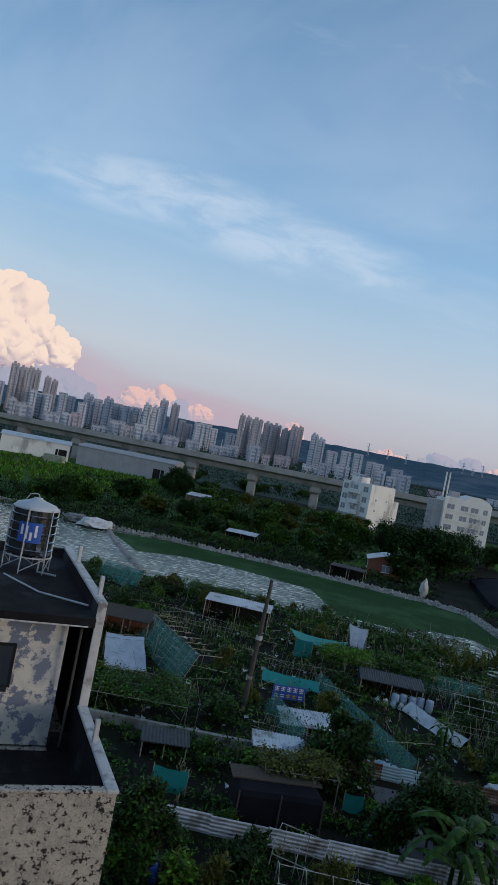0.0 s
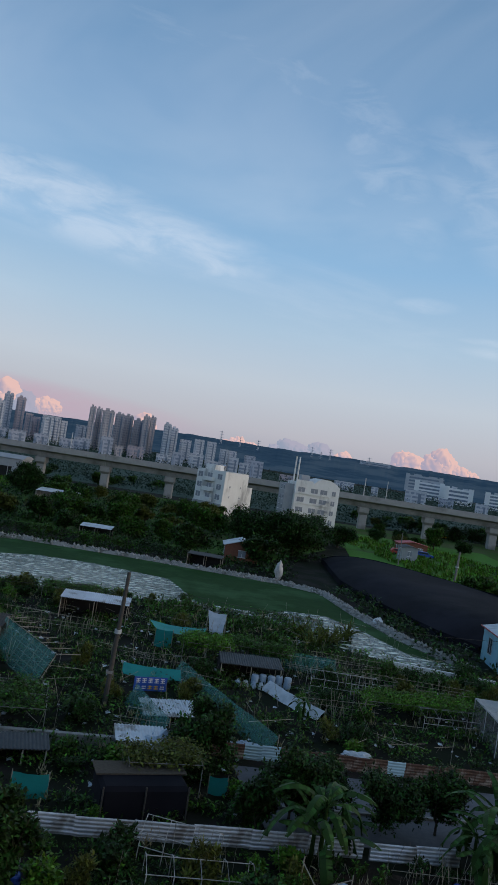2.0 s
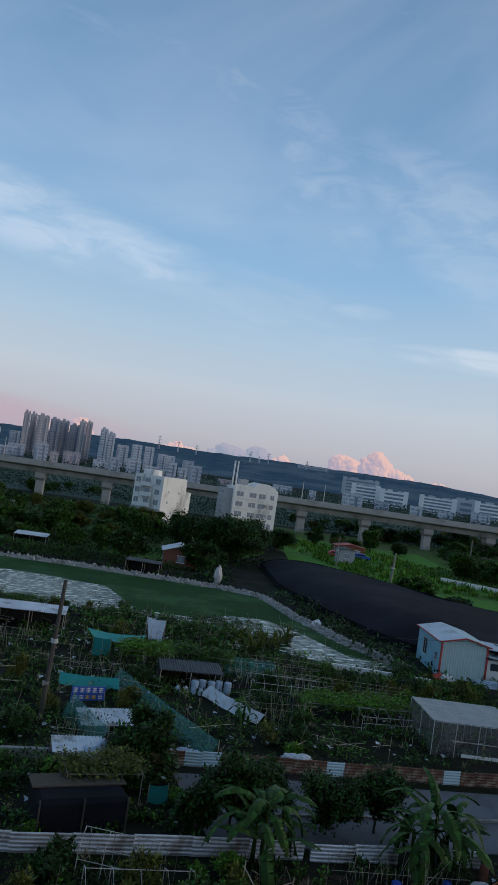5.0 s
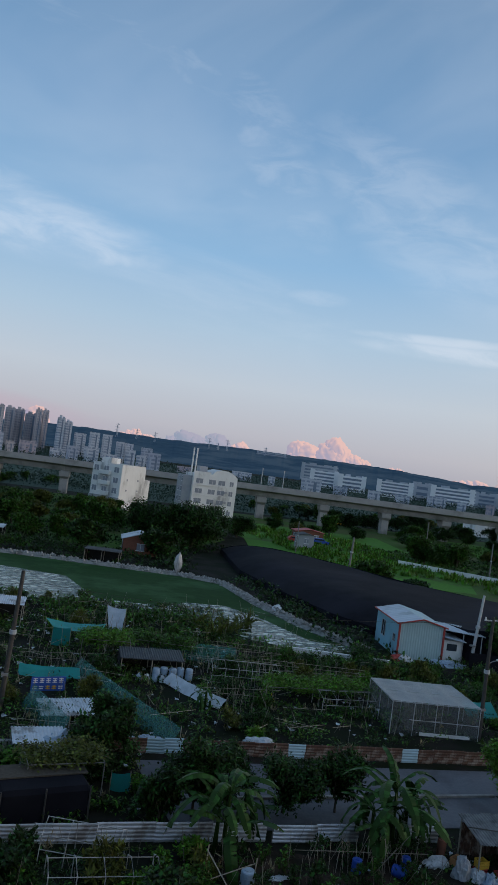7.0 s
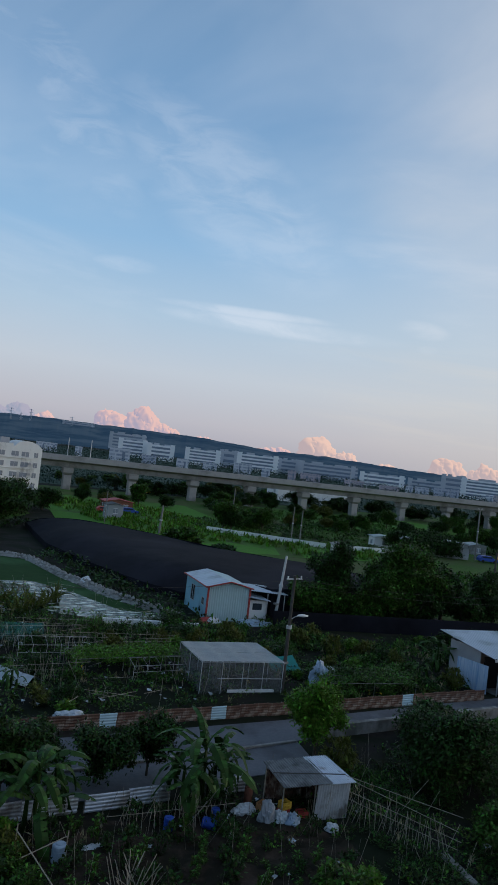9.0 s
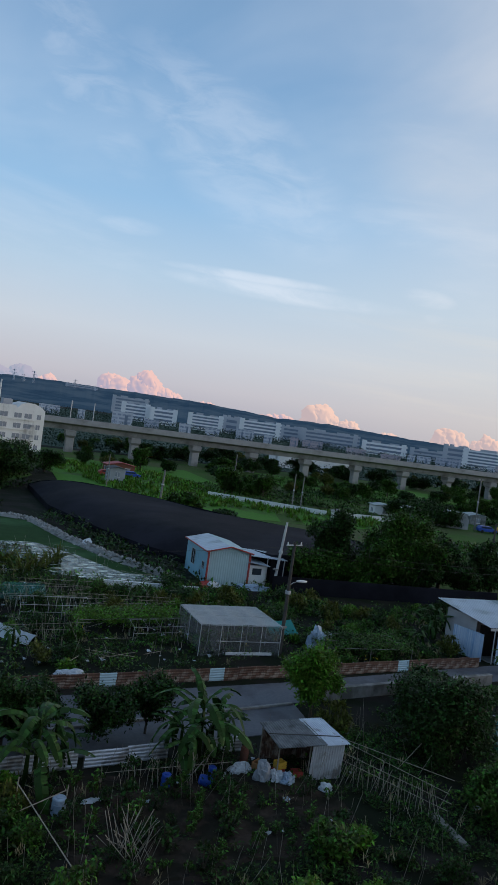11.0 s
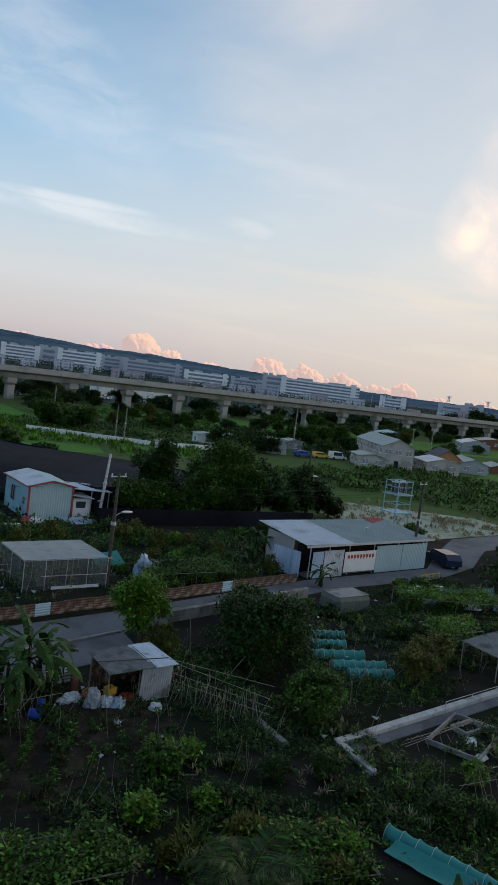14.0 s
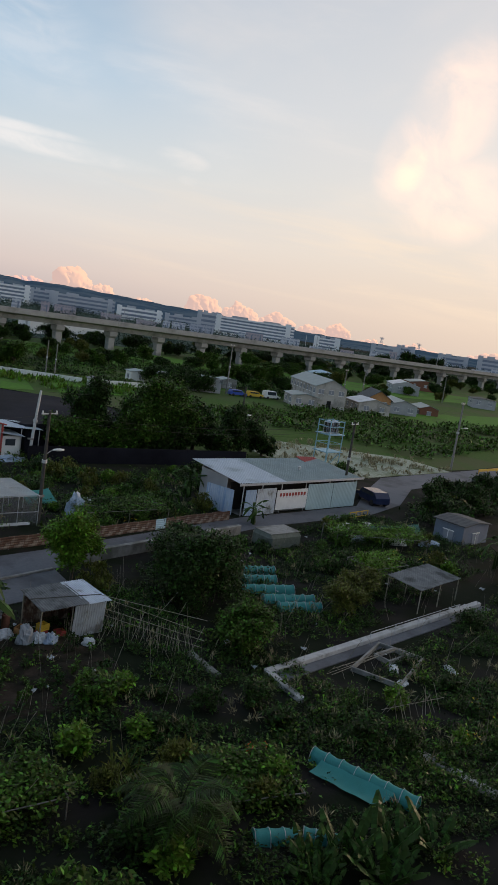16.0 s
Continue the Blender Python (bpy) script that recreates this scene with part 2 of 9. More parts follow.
def clumps(n_clumps, per, centre, radius, clump=0.35, seed=0, floor=0.05, hollow=0.5):
    """Points in uneven clumps through an oval crown."""
    r = np.random.default_rng(seed)
    d = r.normal(size=(n_clumps, 3))
    d /= np.linalg.norm(d, axis=1)[:, None]
    d *= (hollow + (1 - hollow) * r.random((n_clumps, 1)) ** 0.6) * r.uniform(0.8, 1.12, (n_clumps, 1))
    c = np.asarray(centre) + d * np.asarray(radius)
    cr = clump * np.mean(radius) * r.uniform(0.5, 1.3, (n_clumps, 1, 1))
    o = r.normal(size=(n_clumps, per, 3)) * 0.55
    pts = (c[:, None, :] + o * cr * (1, 1, 0.75)).reshape(-1, 3)
    return pts[pts[:, 2] > floor]


def lobed(n_clumps, per, centre, radius, seed):
    """Points of a crown built of boughs: each bough a dome of leaf tufts, dark gaps between them."""
    r = np.random.default_rng(seed)
    boughs = max(5, n_clumps // 9)
    d = r.normal(size=(boughs, 3))
    d /= np.linalg.norm(d, axis=1)[:, None]
    heart = d * r.uniform(0.30, 0.80, (boughs, 1))
    k = np.arange(n_clumps) % boughs
    o = r.normal(size=(n_clumps, 3))
    o /= np.linalg.norm(o, axis=1)[:, None]
    o[:, 2] = np.where(o[:, 2] < -0.3, -o[:, 2], o[:, 2])
    c = heart[k] + o * r.uniform(0.2, 0.42, (n_clumps, 1)) * r.uniform(0.75, 1.25, (boughs, 1))[k]
    p = c[:, None, :] + r.normal(size=(n_clumps, per, 3)) * 0.10
    p = (np.asarray(centre) + p * np.asarray(radius)).reshape(-1, 3)
    return p[p[:, 2] > 0.15]


# ---- materials ----
M_SOIL = surface("soil_and_weeds", (0.016, 0.015, 0.014), (0.034, 0.029, 0.026), 1.2, 0.95, bump=0.8, stain=(0.010, 0.015, 0.007), stain_scale=0.3, stain_amount=0.9, spec=0.1)
M_BAREBED = surface("bare_brown_soil", (0.040, 0.029, 0.022), (0.062, 0.046, 0.036), 3.0, 0.95, bump=1.0, stain=(0.022, 0.020, 0.014), stain_scale=0.7, stain_amount=0.8, spec=0.1)
M_GRASS = surface("paddy_grass", (0.052, 0.168, 0.018), (0.082, 0.212, 0.026), 1.6, 0.85, bump=0.5, stain=(0.06, 0.11, 0.025), stain_scale=0.08, stain_amount=0.4, spec=0.1)
M_GRASS_DARK = surface("rough_grass", (0.036, 0.090, 0.014), (0.066, 0.130, 0.024), 2.0, 0.9, bump=0.6, stain=(0.075, 0.095, 0.035), stain_scale=0.06, stain_amount=0.6, spec=0.1)
M_KERB = surface("pale_kerb", (0.52, 0.52, 0.52), (0.40, 0.40, 0.40), 2.0, 0.85, bump=0.2, stain=(0.25, 0.25, 0.24), stain_scale=0.8, stain_amount=0.4)
M_OLDROOF = surface("weathered_roof_board", (0.24, 0.24, 0.235), (0.15, 0.15, 0.15), 2.0, 0.85, bump=0.3, stain=(0.09, 0.09, 0.085), stain_scale=0.8, stain_amount=0.5)
M_STRAW = surface("straw_stubble", (0.42, 0.44, 0.36), (0.24, 0.28, 0.19), 2.2, 0.9, bump=0.7, stain=(0.12, 0.15, 0.06), stain_scale=0.2, stain_amount=0.4)
M_ASPHALT = surface("asphalt", (0.108, 0.117, 0.136), (0.138, 0.148, 0.168), 6.0, 0.75, bump=0.25, stain=(0.075, 0.08, 0.092), stain_scale=0.25, stain_amount=0.6)
M_CONCRETE = surface("concrete", (0.30, 0.30, 0.29), (0.22, 0.22, 0.21), 3.0, 0.85, bump=0.25, stain=(0.13, 0.13, 0.12), stain_scale=0.6, stain_amount=0.5)
M_CONCRETE_DECK = surface("viaduct_concrete", (0.38, 0.37, 0.36), (0.31, 0.305, 0.30), 0.4, 0.85, bump=0.1, stain=(0.20, 0.20, 0.19), stain_scale=0.12, stain_amount=0.5)
M_STONE = surface("bank_stone", (0.34, 0.34, 0.33), (0.24, 0.24, 0.23), 4.0, 0.9, bump=0.5, island=0.3)
M_ZINC = surface("zinc_sheet", (0.66, 0.69, 0.74), (0.52, 0.55, 0.60), 1.5, 0.45, 0.25, bump=0.05, stain=(0.28, 0.27, 0.26), stain_scale=0.9, stain_amount=0.4, piece=0.12)
M_RUST = surface("rusty_sheet", (0.17, 0.095, 0.066), (0.085, 0.052, 0.040), 5.0, 0.85, 0.1, bump=0.3, stain=(0.30, 0.25, 0.21), stain_scale=2.2, stain_amount=0.55, piece=0.12)
M_TINBLUE = surface("pale_blue_sheet", (0.42, 0.60, 0.68), (0.36, 0.52, 0.60), 2.0, 0.5, bump=0.05, piece=0.1)
M_SHEDBLUE = surface("shed_light_blue", (0.24, 0.47, 0.58), (0.21, 0.42, 0.52), 0.8, 0.5, bump=0.05, stain=(0.18, 0.34, 0.42), stain_scale=0.7, stain_amount=0.3)
M_SHEDGREEN = surface("shed_pale_green", (0.42, 0.56, 0.58), (0.38, 0.50, 0.52), 0.8, 0.5, bump=0.05)
M_RED = surface("red_trim", (0.42, 0.06, 0.05), (0.33, 0.05, 0.045), 3.0, 0.5, bump=0.05)
M_WHITEROOF = surface("pale_roof_sheet", (0.52, 0.57, 0.62), (0.44, 0.49, 0.54), 0.7, 0.4, 0.1, bump=0.05, stain=(0.33, 0.38, 0.40), stain_scale=0.4, stain_amount=0.4)
M_GREENROOF = surface("grey_green_roof_sheet", (0.24, 0.31, 0.31), (0.20, 0.26, 0.26), 0.7, 0.45, 0.1, bump=0.05)
M_WALL = surface("white_render", (0.80, 0.80, 0.78), (0.72, 0.72, 0.70), 0.5, 0.8, bump=0.1, stain=(0.40, 0.40, 0.39), stain_scale=0.22, stain_amount=0.35, stretch=(1, 1, 0.4))
M_CREAM = surface("cream_house_render", (0.50, 0.47, 0.43), (0.42, 0.39, 0.36), 0.6, 0.85, bump=0.1, stain=(0.27, 0.26, 0.24), stain_scale=0.35, stain_amount=0.5)
M_SLATE = surface("slate_blue_sheet", (0.15, 0.19, 0.25), (0.12, 0.15, 0.20), 1.0, 0.6, bump=0.1)
M_NAVY = surface("navy_car_paint", (0.02, 0.03, 0.07), (0.025, 0.035, 0.08), 1.0, 0.25, bump=0.0)
M_WALLGREY = surface("grey_tile_wall", (0.40, 0.41, 0.43), (0.33, 0.34, 0.36), 0.4, 0.8, bump=0.1)
M_GLASS = surface("dark_window_glass", (0.03, 0.04, 0.05), (0.05, 0.06, 0.075), 0.8, 0.12, bump=0.0)
M_WINFAR = surface("grey_window_glass", (0.24, 0.26, 0.30), (0.32, 0.34, 0.38), 0.8, 0.2, bump=0.0)
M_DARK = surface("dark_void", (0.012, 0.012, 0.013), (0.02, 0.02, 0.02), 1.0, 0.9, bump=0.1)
M_BLACKNET = surface("black_shade_net", (0.008, 0.008, 0.012), (0.013, 0.013, 0.018), 0.5, 0.9, bump=0.25, stain=(0.018, 0.018, 0.026), stain_scale=0.08, stain_amount=0.5, spec=0.12)
M_BARK = surface("bark", (0.10, 0.085, 0.065), (0.06, 0.05, 0.04), 8.0, 0.95, bump=0.6)
M_BAMBOO = surface("bamboo_pole", (0.36, 0.33, 0.27), (0.24, 0.22, 0.18), 5.0, 0.7, bump=0.2, island=0.3)
M_PIPE = surface("grey_pipe", (0.50, 0.52, 0.54), (0.40, 0.42, 0.44), 4.0, 0.5, 0.2, bump=0.05)
M_POLE = surface("weathered_pole", (0.26, 0.25, 0.24), (0.19, 0.18, 0.175), 5.0, 0.85, bump=0.2)
M_DARKPOLE = surface("dark_timber_pole", (0.085, 0.078, 0.070), (0.055, 0.05, 0.045), 5.0, 0.9, bump=0.3)
M_STEEL = surface("stainless_steel", (0.50, 0.51, 0.54), (0.40, 0.41, 0.44), 2.0, 0.12, 1.0, bump=0.05)
M_BLUE = surface("blue_plastic", (0.03, 0.09, 0.42), (0.025, 0.07, 0.34), 3.0, 0.4, bump=0.05)
M_SIGNBLUE = surface("blue_sign", (0.035, 0.11, 0.45), (0.03, 0.09, 0.38), 1.0, 0.5, bump=0.0)
M_WHITE = surface("white_paint", (0.78, 0.78, 0.77), (0.70, 0.70, 0.69), 2.0, 0.6, bump=0.05)
M_YELLOW = surface("yellow_paint", (0.70, 0.42, 0.05), (0.60, 0.36, 0.045), 2.0, 0.6, bump=0.05)
M_ORANGE = surface("orange_plastic", (0.75, 0.16, 0.03), (0.62, 0.13, 0.03), 2.0, 0.5, bump=0.05)
M_ORANGEWALL = surface("orange_wood_cladding", (0.55, 0.27, 0.11), (0.42, 0.20, 0.08), 2.0, 0.7, bump=0.1)
M_TARP = surface("white_plastic_sheet", (0.60, 0.64, 0.68), (0.45, 0.49, 0.53), 1.8, 0.4, bump=0.6)
M_BLUETARP = surface("pale_blue_plastic_sheet", (0.38, 0.48, 0.60), (0.27, 0.36, 0.46), 1.8, 0.4, bump=0.6)
M_ROOFDARK = surface("dark_tile_roof", (0.055, 0.060, 0.065), (0.08, 0.085, 0.09), 2.5, 0.7, bump=0.3)
M_BRICK = surface("red_brick", (0.25, 0.10, 0.065), (0.18, 0.075, 0.05), 4.0, 0.9, bump=0.3)
M_TYRE = surface("tyre_rubber", (0.02, 0.02, 0.02), (0.03, 0.03, 0.03), 5.0, 0.85, bump=0.2)
M_LAMPGLASS = surface("lamp_glass", (0.75, 0.78, 0.80), (0.7, 0.73, 0.75), 2.0, 0.2, bump=0.0)


def leaf_material(name, a, b, vary=0.45, rough=0.5):
    """Leaves: most of them deep and dull, a few pale (young ones, and highlights put in by colour), with a waxy gloss.
    """
    m = surface(name, a, b, 0.7, rough, bump=0.0, island=vary, spec=0.13)
    nt = m.node_tree
    hs = next(n for n in nt.nodes if n.type == "HUE_SAT")
    geo = next(n for n in nt.nodes if n.type == "NEW_GEOMETRY")
    pw, sc = nt.nodes.new("ShaderNodeMath"), nt.nodes.new("ShaderNodeMath")
    pw.operation, sc.operation = "POWER", "MULTIPLY_ADD"
    nt.links.new(geo.outputs["Random Per Island"], pw.inputs[0])
    pw.inputs[1].default_value = 3.5
    nt.links.new(pw.outputs[0], sc.inputs[0])
    sc.inputs[1].default_value, sc.inputs[2].default_value = 3.2 * vary, 1.0 - 0.55 * vary
    nt.links.new(sc.outputs[0], hs.inputs["Value"])
    return m


M_LEAF = leaf_material("leaf_green", (0.027, 0.070, 0.009), (0.049, 0.103, 0.014), 0.85)
M_LEAF_DARK = leaf_material("leaf_dark_green", (0.013, 0.036, 0.007), (0.027, 0.060, 0.011), 0.85)
M_LEAF_FRESH = leaf_material("leaf_fresh_green", (0.052, 0.138, 0.012), (0.082, 0.172, 0.017), 0.6)
M_LEAF_OLIVE = leaf_material("leaf_olive", (0.065, 0.085, 0.016), (0.100, 0.105, 0.022), 0.5)
M_BANANA = leaf_material("banana_leaf", (0.020, 0.058, 0.011), (0.036, 0.084, 0.017), 0.35, 0.5)
M_FLOWER = leaf_material("yellow_blossom", (0.60, 0.46, 0.03), (0.50, 0.36, 0.03), 0.2)
M_STRAWLEAF = leaf_material("dry_stalk", (0.30, 0.27, 0.16), (0.22, 0.19, 0.11), 0.3)
# far woods and hill: the blue of distance haze is mixed into both base colours
M_FARWOOD = surface("far_wood", (0.026, 0.050, 0.040), (0.044, 0.072, 0.056), 0.15, 0.95, bump=0.5, island=0.4, spec=0.1)
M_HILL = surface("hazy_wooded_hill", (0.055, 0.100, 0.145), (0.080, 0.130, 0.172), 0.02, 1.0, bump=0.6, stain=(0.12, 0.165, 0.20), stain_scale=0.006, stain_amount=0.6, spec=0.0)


def net_material(name, colour, gap=0.45, cell=40.0):
    """Woven garden net: threads with see-through gaps."""
    m, nt, b = principled(name, 0.6)
    N, L = nt.nodes.new, nt.links.new
    tc, n1 = N("ShaderNodeTexCoord"), N("ShaderNodeTexNoise")
    L(tc.outputs["Object"], n1.inputs["Vector"])
    n1.inputs["Scale"].default_value, n1.inputs["Detail"].default_value = 1.5, 6
    mx = N("ShaderNodeMix")
    mx.data_type = "RGBA"
    mx.inputs[6].default_value = (*colour, 1)
    mx.inputs[7].default_value = (*(c * 0.65 for c in colour), 1)
    L(n1.outputs["Fac"], mx.inputs[0])
    L(mx.outputs[2], b.inputs["Base Color"])
    n2 = N("ShaderNodeTexNoise")
    n2.inputs["Scale"].default_value, n2.inputs["Detail"].default_value = cell, 2
    L(tc.outputs["Object"], n2.inputs["Vector"])
    mr = N("ShaderNodeMapRange")
    mr.inputs["From Min"].default_value, mr.inputs["From Max"].default_value = 0.30, 0.70
    mr.inputs["To Min"].default_value, mr.inputs["To Max"].default_value = 1 - gap * 1.6, 1.0 - gap * 0.4
    L(n2.outputs["Fac"], mr.inputs["Value"])
    L(mr.outputs[0], b.inputs["Alpha"])
    return m


M_NETGREEN = net_material("green_garden_net", (0.05, 0.26, 0.22), 0.45)
M_NETTEAL = net_material("teal_net_tunnel", (0.012, 0.33, 0.31), 0.16)
M_NETWHITE = net_material("white_insect_net", (0.52, 0.55, 0.56), 0.32)
M_NETSIDE = net_material("grey_insect_net", (0.26, 0.28, 0.29), 0.72)


def facade(name, wall, glass, floor_h=3.2, bay=3.4, opening=0.62, depth_mix=0.9):
    """Far facades: rows of windows by storey height and bay width, with streaks of weather."""
    m, nt, b = principled(name, 0.75)
    N, L = nt.nodes.new, nt.links.new

    def mth(op, a, c=None):
        n = N("ShaderNodeMath")
        n.operation = op
        for i, v in enumerate((a, c)):
            if v is None:
                continue
            if isinstance(v, (int, float)):
                n.inputs[i].default_value = v
            else:
                L(v, n.inputs[i])
        return n.outputs[0]

    tc, sep = N("ShaderNodeTexCoord"), N("ShaderNodeSeparateXYZ")
    L(tc.outputs["Object"], sep.inputs[0])
    u = mth("ADD", sep.outputs[0], mth("MULTIPLY", sep.outputs[1], 1.0))
    fu = mth("FRACT", mth("DIVIDE", u, bay))
    fv = mth("FRACT", mth("DIVIDE", sep.outputs[2], floor_h))
    win = mth("MULTIPLY", mth("LESS_THAN", fu, opening), mth("MULTIPLY", mth("GREATER_THAN", fv, 0.3), mth("LESS_THAN", fv, 0.82)))
    wn = N("ShaderNodeTexWhiteNoise")
    wn.noise_dimensions = "2D"
    cb = N("ShaderNodeCombineXYZ")
    L(mth("FLOOR", mth("DIVIDE", u, bay)), cb.inputs[0])
    L(mth("FLOOR", mth("DIVIDE", sep.outputs[2], floor_h)), cb.inputs[1])
    L(cb.outputs[0], wn.inputs[0])
    amount = mth("MULTIPLY", win, mth("ADD", mth("MULTIPLY", wn.outputs["Value"], 0.5), depth_mix - 0.4))
    ns = N("ShaderNodeTexNoise")
    ns.inputs["Scale"].default_value, ns.inputs["Detail"].default_value = 0.08, 5
    L(tc.outputs["Object"], ns.inputs["Vector"])
    mw = N("ShaderNodeMix")
    mw.data_type = "RGBA"
    mw.inputs[6].default_value, mw.inputs[7].default_value = (*wall, 1), (*(c * 0.78 for c in wall), 1)
    L(ns.outputs["Fac"], mw.inputs[0])
    mg = N("ShaderNodeMix")
    mg.data_type = "RGBA"
    L(amount, mg.inputs[0])
    L(mw.outputs[2], mg.inputs[6])
    mg.inputs[7].default_value = (*glass, 1)
    L(mg.outputs[2], b.inputs["Base Color"])
    return m


# walls and glass paler and bluer than near ones: aerial haze painted in
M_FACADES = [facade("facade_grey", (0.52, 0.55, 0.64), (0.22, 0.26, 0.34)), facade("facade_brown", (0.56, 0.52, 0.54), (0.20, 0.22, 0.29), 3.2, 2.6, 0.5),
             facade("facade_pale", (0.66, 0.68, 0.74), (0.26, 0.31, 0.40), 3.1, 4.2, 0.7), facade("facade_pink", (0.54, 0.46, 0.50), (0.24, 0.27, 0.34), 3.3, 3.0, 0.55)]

# ---- the setting ----
def ground_sheet():
    bm = bmesh.new()
    bmesh.ops.create_grid(bm, x_segments=24, y_segments=24, size=4600)
    solid("ground", bm, M_SOIL, "dark garden soil with weeds reaching the horizon", "ground", kind="structure")


def patch(name, outline, material, label, category, z=0.03, kind="structure"):
    bm = bmesh.new()
    prism(bm, outline, -0.05, z)
    return solid(name, bm, material, label, category, kind=kind)


ground_sheet()
patch("meadow_1", [(70, 52), (76, 44), (110, 37), (300, 24), (700, 40), (700, 330), (240, 230), (60, 240), (56, 130), (70, 68)], M_GRASS_DARK, "rough green grassland around the farms", "field", 0.015)
patch("meadow_2", [(-320, 160), (-70, 128), (-30, 124), (30, 120), (50, 150), (60, 226), (-60, 262), (-320, 330)], M_GRASS_DARK, "rough green ground of the wood", "field", 0.015)
patch("meadow_3", [(-600, 330), (-60, 265), (240, 232), (700, 332), (1500, 500), (900, 1500), (-900, 1500)], M_FARWOOD, "dull green plain behind the viaduct", "field", 0.012)
# lane between the two tin fences, the paved yard in front of it, and the road that bends round the long shed
patch("road", [(9.5, 34.0), (50, 33.0), (64, 30.6), (72, 31.2), (82, 34.5), (112, 32.0), (300, 20), (300, 24), (112, 36.4), (84, 39.6), (74, 36.4), (66, 33.2), (50, 35.8), (30, 36.6), (9.5, 38.4)], M_ASPHALT,
      "worn grey asphalt lane between tin fences", "road", 0.03)
patch("pavement", [(9.8, 31.0), (27.5, 30.2), (28.6, 33.6), (9.8, 34.1)], M_ASPHALT, "patched grey yard paving beside the lane", "pavement", 0.045)
patch("field_1", [(60, 108), (80, 104), (92, 124), (112, 196), (70, 205), (52, 140)], M_GRASS, "bright green rice paddy", "field", 0.05)
patch("field_2", [(84, 102), (100, 100), (112, 112), (96, 122)], M_GRASS, "bright green rice paddy", "field", 0.05)
patch("field_3", [(-75, 145), (-38, 140), (-14, 205), (-30, 262), (-110, 262)], M_GRASS_DARK, "bright green meadow", "field", 0.05)
patch("field_4", [(84, 66), (100, 62), (128, 54), (180, 36), (190, 44), (140, 66), (112, 78), (92, 84)], M_GRASS_DARK, "grassy strip between vegetable rows", "field", 0.05)
patch("field_5", [(120, 150), (300, 90), (330, 110), (200, 205), (150, 215)], M_GRASS, "green meadow in front of the viaduct", "field", 0.05)
patch("field_6", [(74, 46), (80, 40.6), (102, 37.6), (104, 46), (90, 62), (82, 62)], M_STRAW, "flooded straw-coloured stubble field", "field", 0.06)
patch("field_7", [(150, 70), (260, 30), (300, 60), (190, 82)], M_GRASS, "green meadow beside the houses", "field", 0.05)


def bank(name, pts, width, height, label):
    """A low dyke of loose stones along a line: an uneven core with single stones on it."""
    core = bmesh.new()
    for (ax, ay), (bx, by) in zip(pts, pts[1:]):
        d = Vector((bx - ax, by - ay, 0))
        n = max(2, int(d.length / 1.2))
        side = Vector((-d.y, d.x, 0)).normalized() * width / 2
        rows = []
        for i in range(n + 1):
            p = Vector((ax, ay, 0)) + d * i / n
            h = height * (0.8 + 0.4 * noise.noise(p * 0.4))
            rows.append([core.verts.new(q) for q in (p - side * 1.5, p - side * 0.7 + Vector((0, 0, h)), p + side * 0.7 + Vector((0, 0, h * 0.95)), p + side * 1.5)])
        for r0, r1 in zip(rows, rows[1:]):
            for j in range(3):
                core.faces.new((r0[j], r1[j], r1[j + 1], r0[j + 1]))
    bmesh.ops.recalc_face_normals(core, faces=core.faces)
    solid(name, core, M_CONCRETE, label, "bank", kind="structure")


def stones(name, pts, width, height, count, size, label, seed):
    r = np.random.default_rng(seed)
    seg = np.array(pts, float)
    ln = np.hypot(*(seg[1:] - seg[:-1]).T)
    out = []
    base = np.array([(1, 0, 0), (0, 1, 0), (-1, 0, 0), (0, -1, 0), (0, 0, 1), (0, 0, -1)], float)
    faces = [(0, 1, 4), (1, 2, 4), (2, 3, 4), (3, 0, 4), (1, 0, 5), (2, 1, 5), (3, 2, 5), (0, 3, 5)]
    for _ in range(count):
        k = r.choice(len(ln), p=ln / ln.sum())
        p = seg[k] + (seg[k + 1] - seg[k]) * r.random()
        d = (seg[k + 1] - seg[k]) / ln[k]
        off = r.normal(0, width * 0.35)
        c = np.array([p[0] - d[1] * off, p[1] + d[0] * off, height * max(0.1, 1 - abs(off) / width) + 0.02])
        v = base * r.uniform(0.6, 1.4, (6, 1)) * size * r.uniform(0.5, 1.3) + c
        out += [v[list(t)] for t in faces]
    me = quads_mesh(name, np.array(out), M_STONE, 3)
    solid(name, me, M_STONE, label, "stones", kind="stuff")


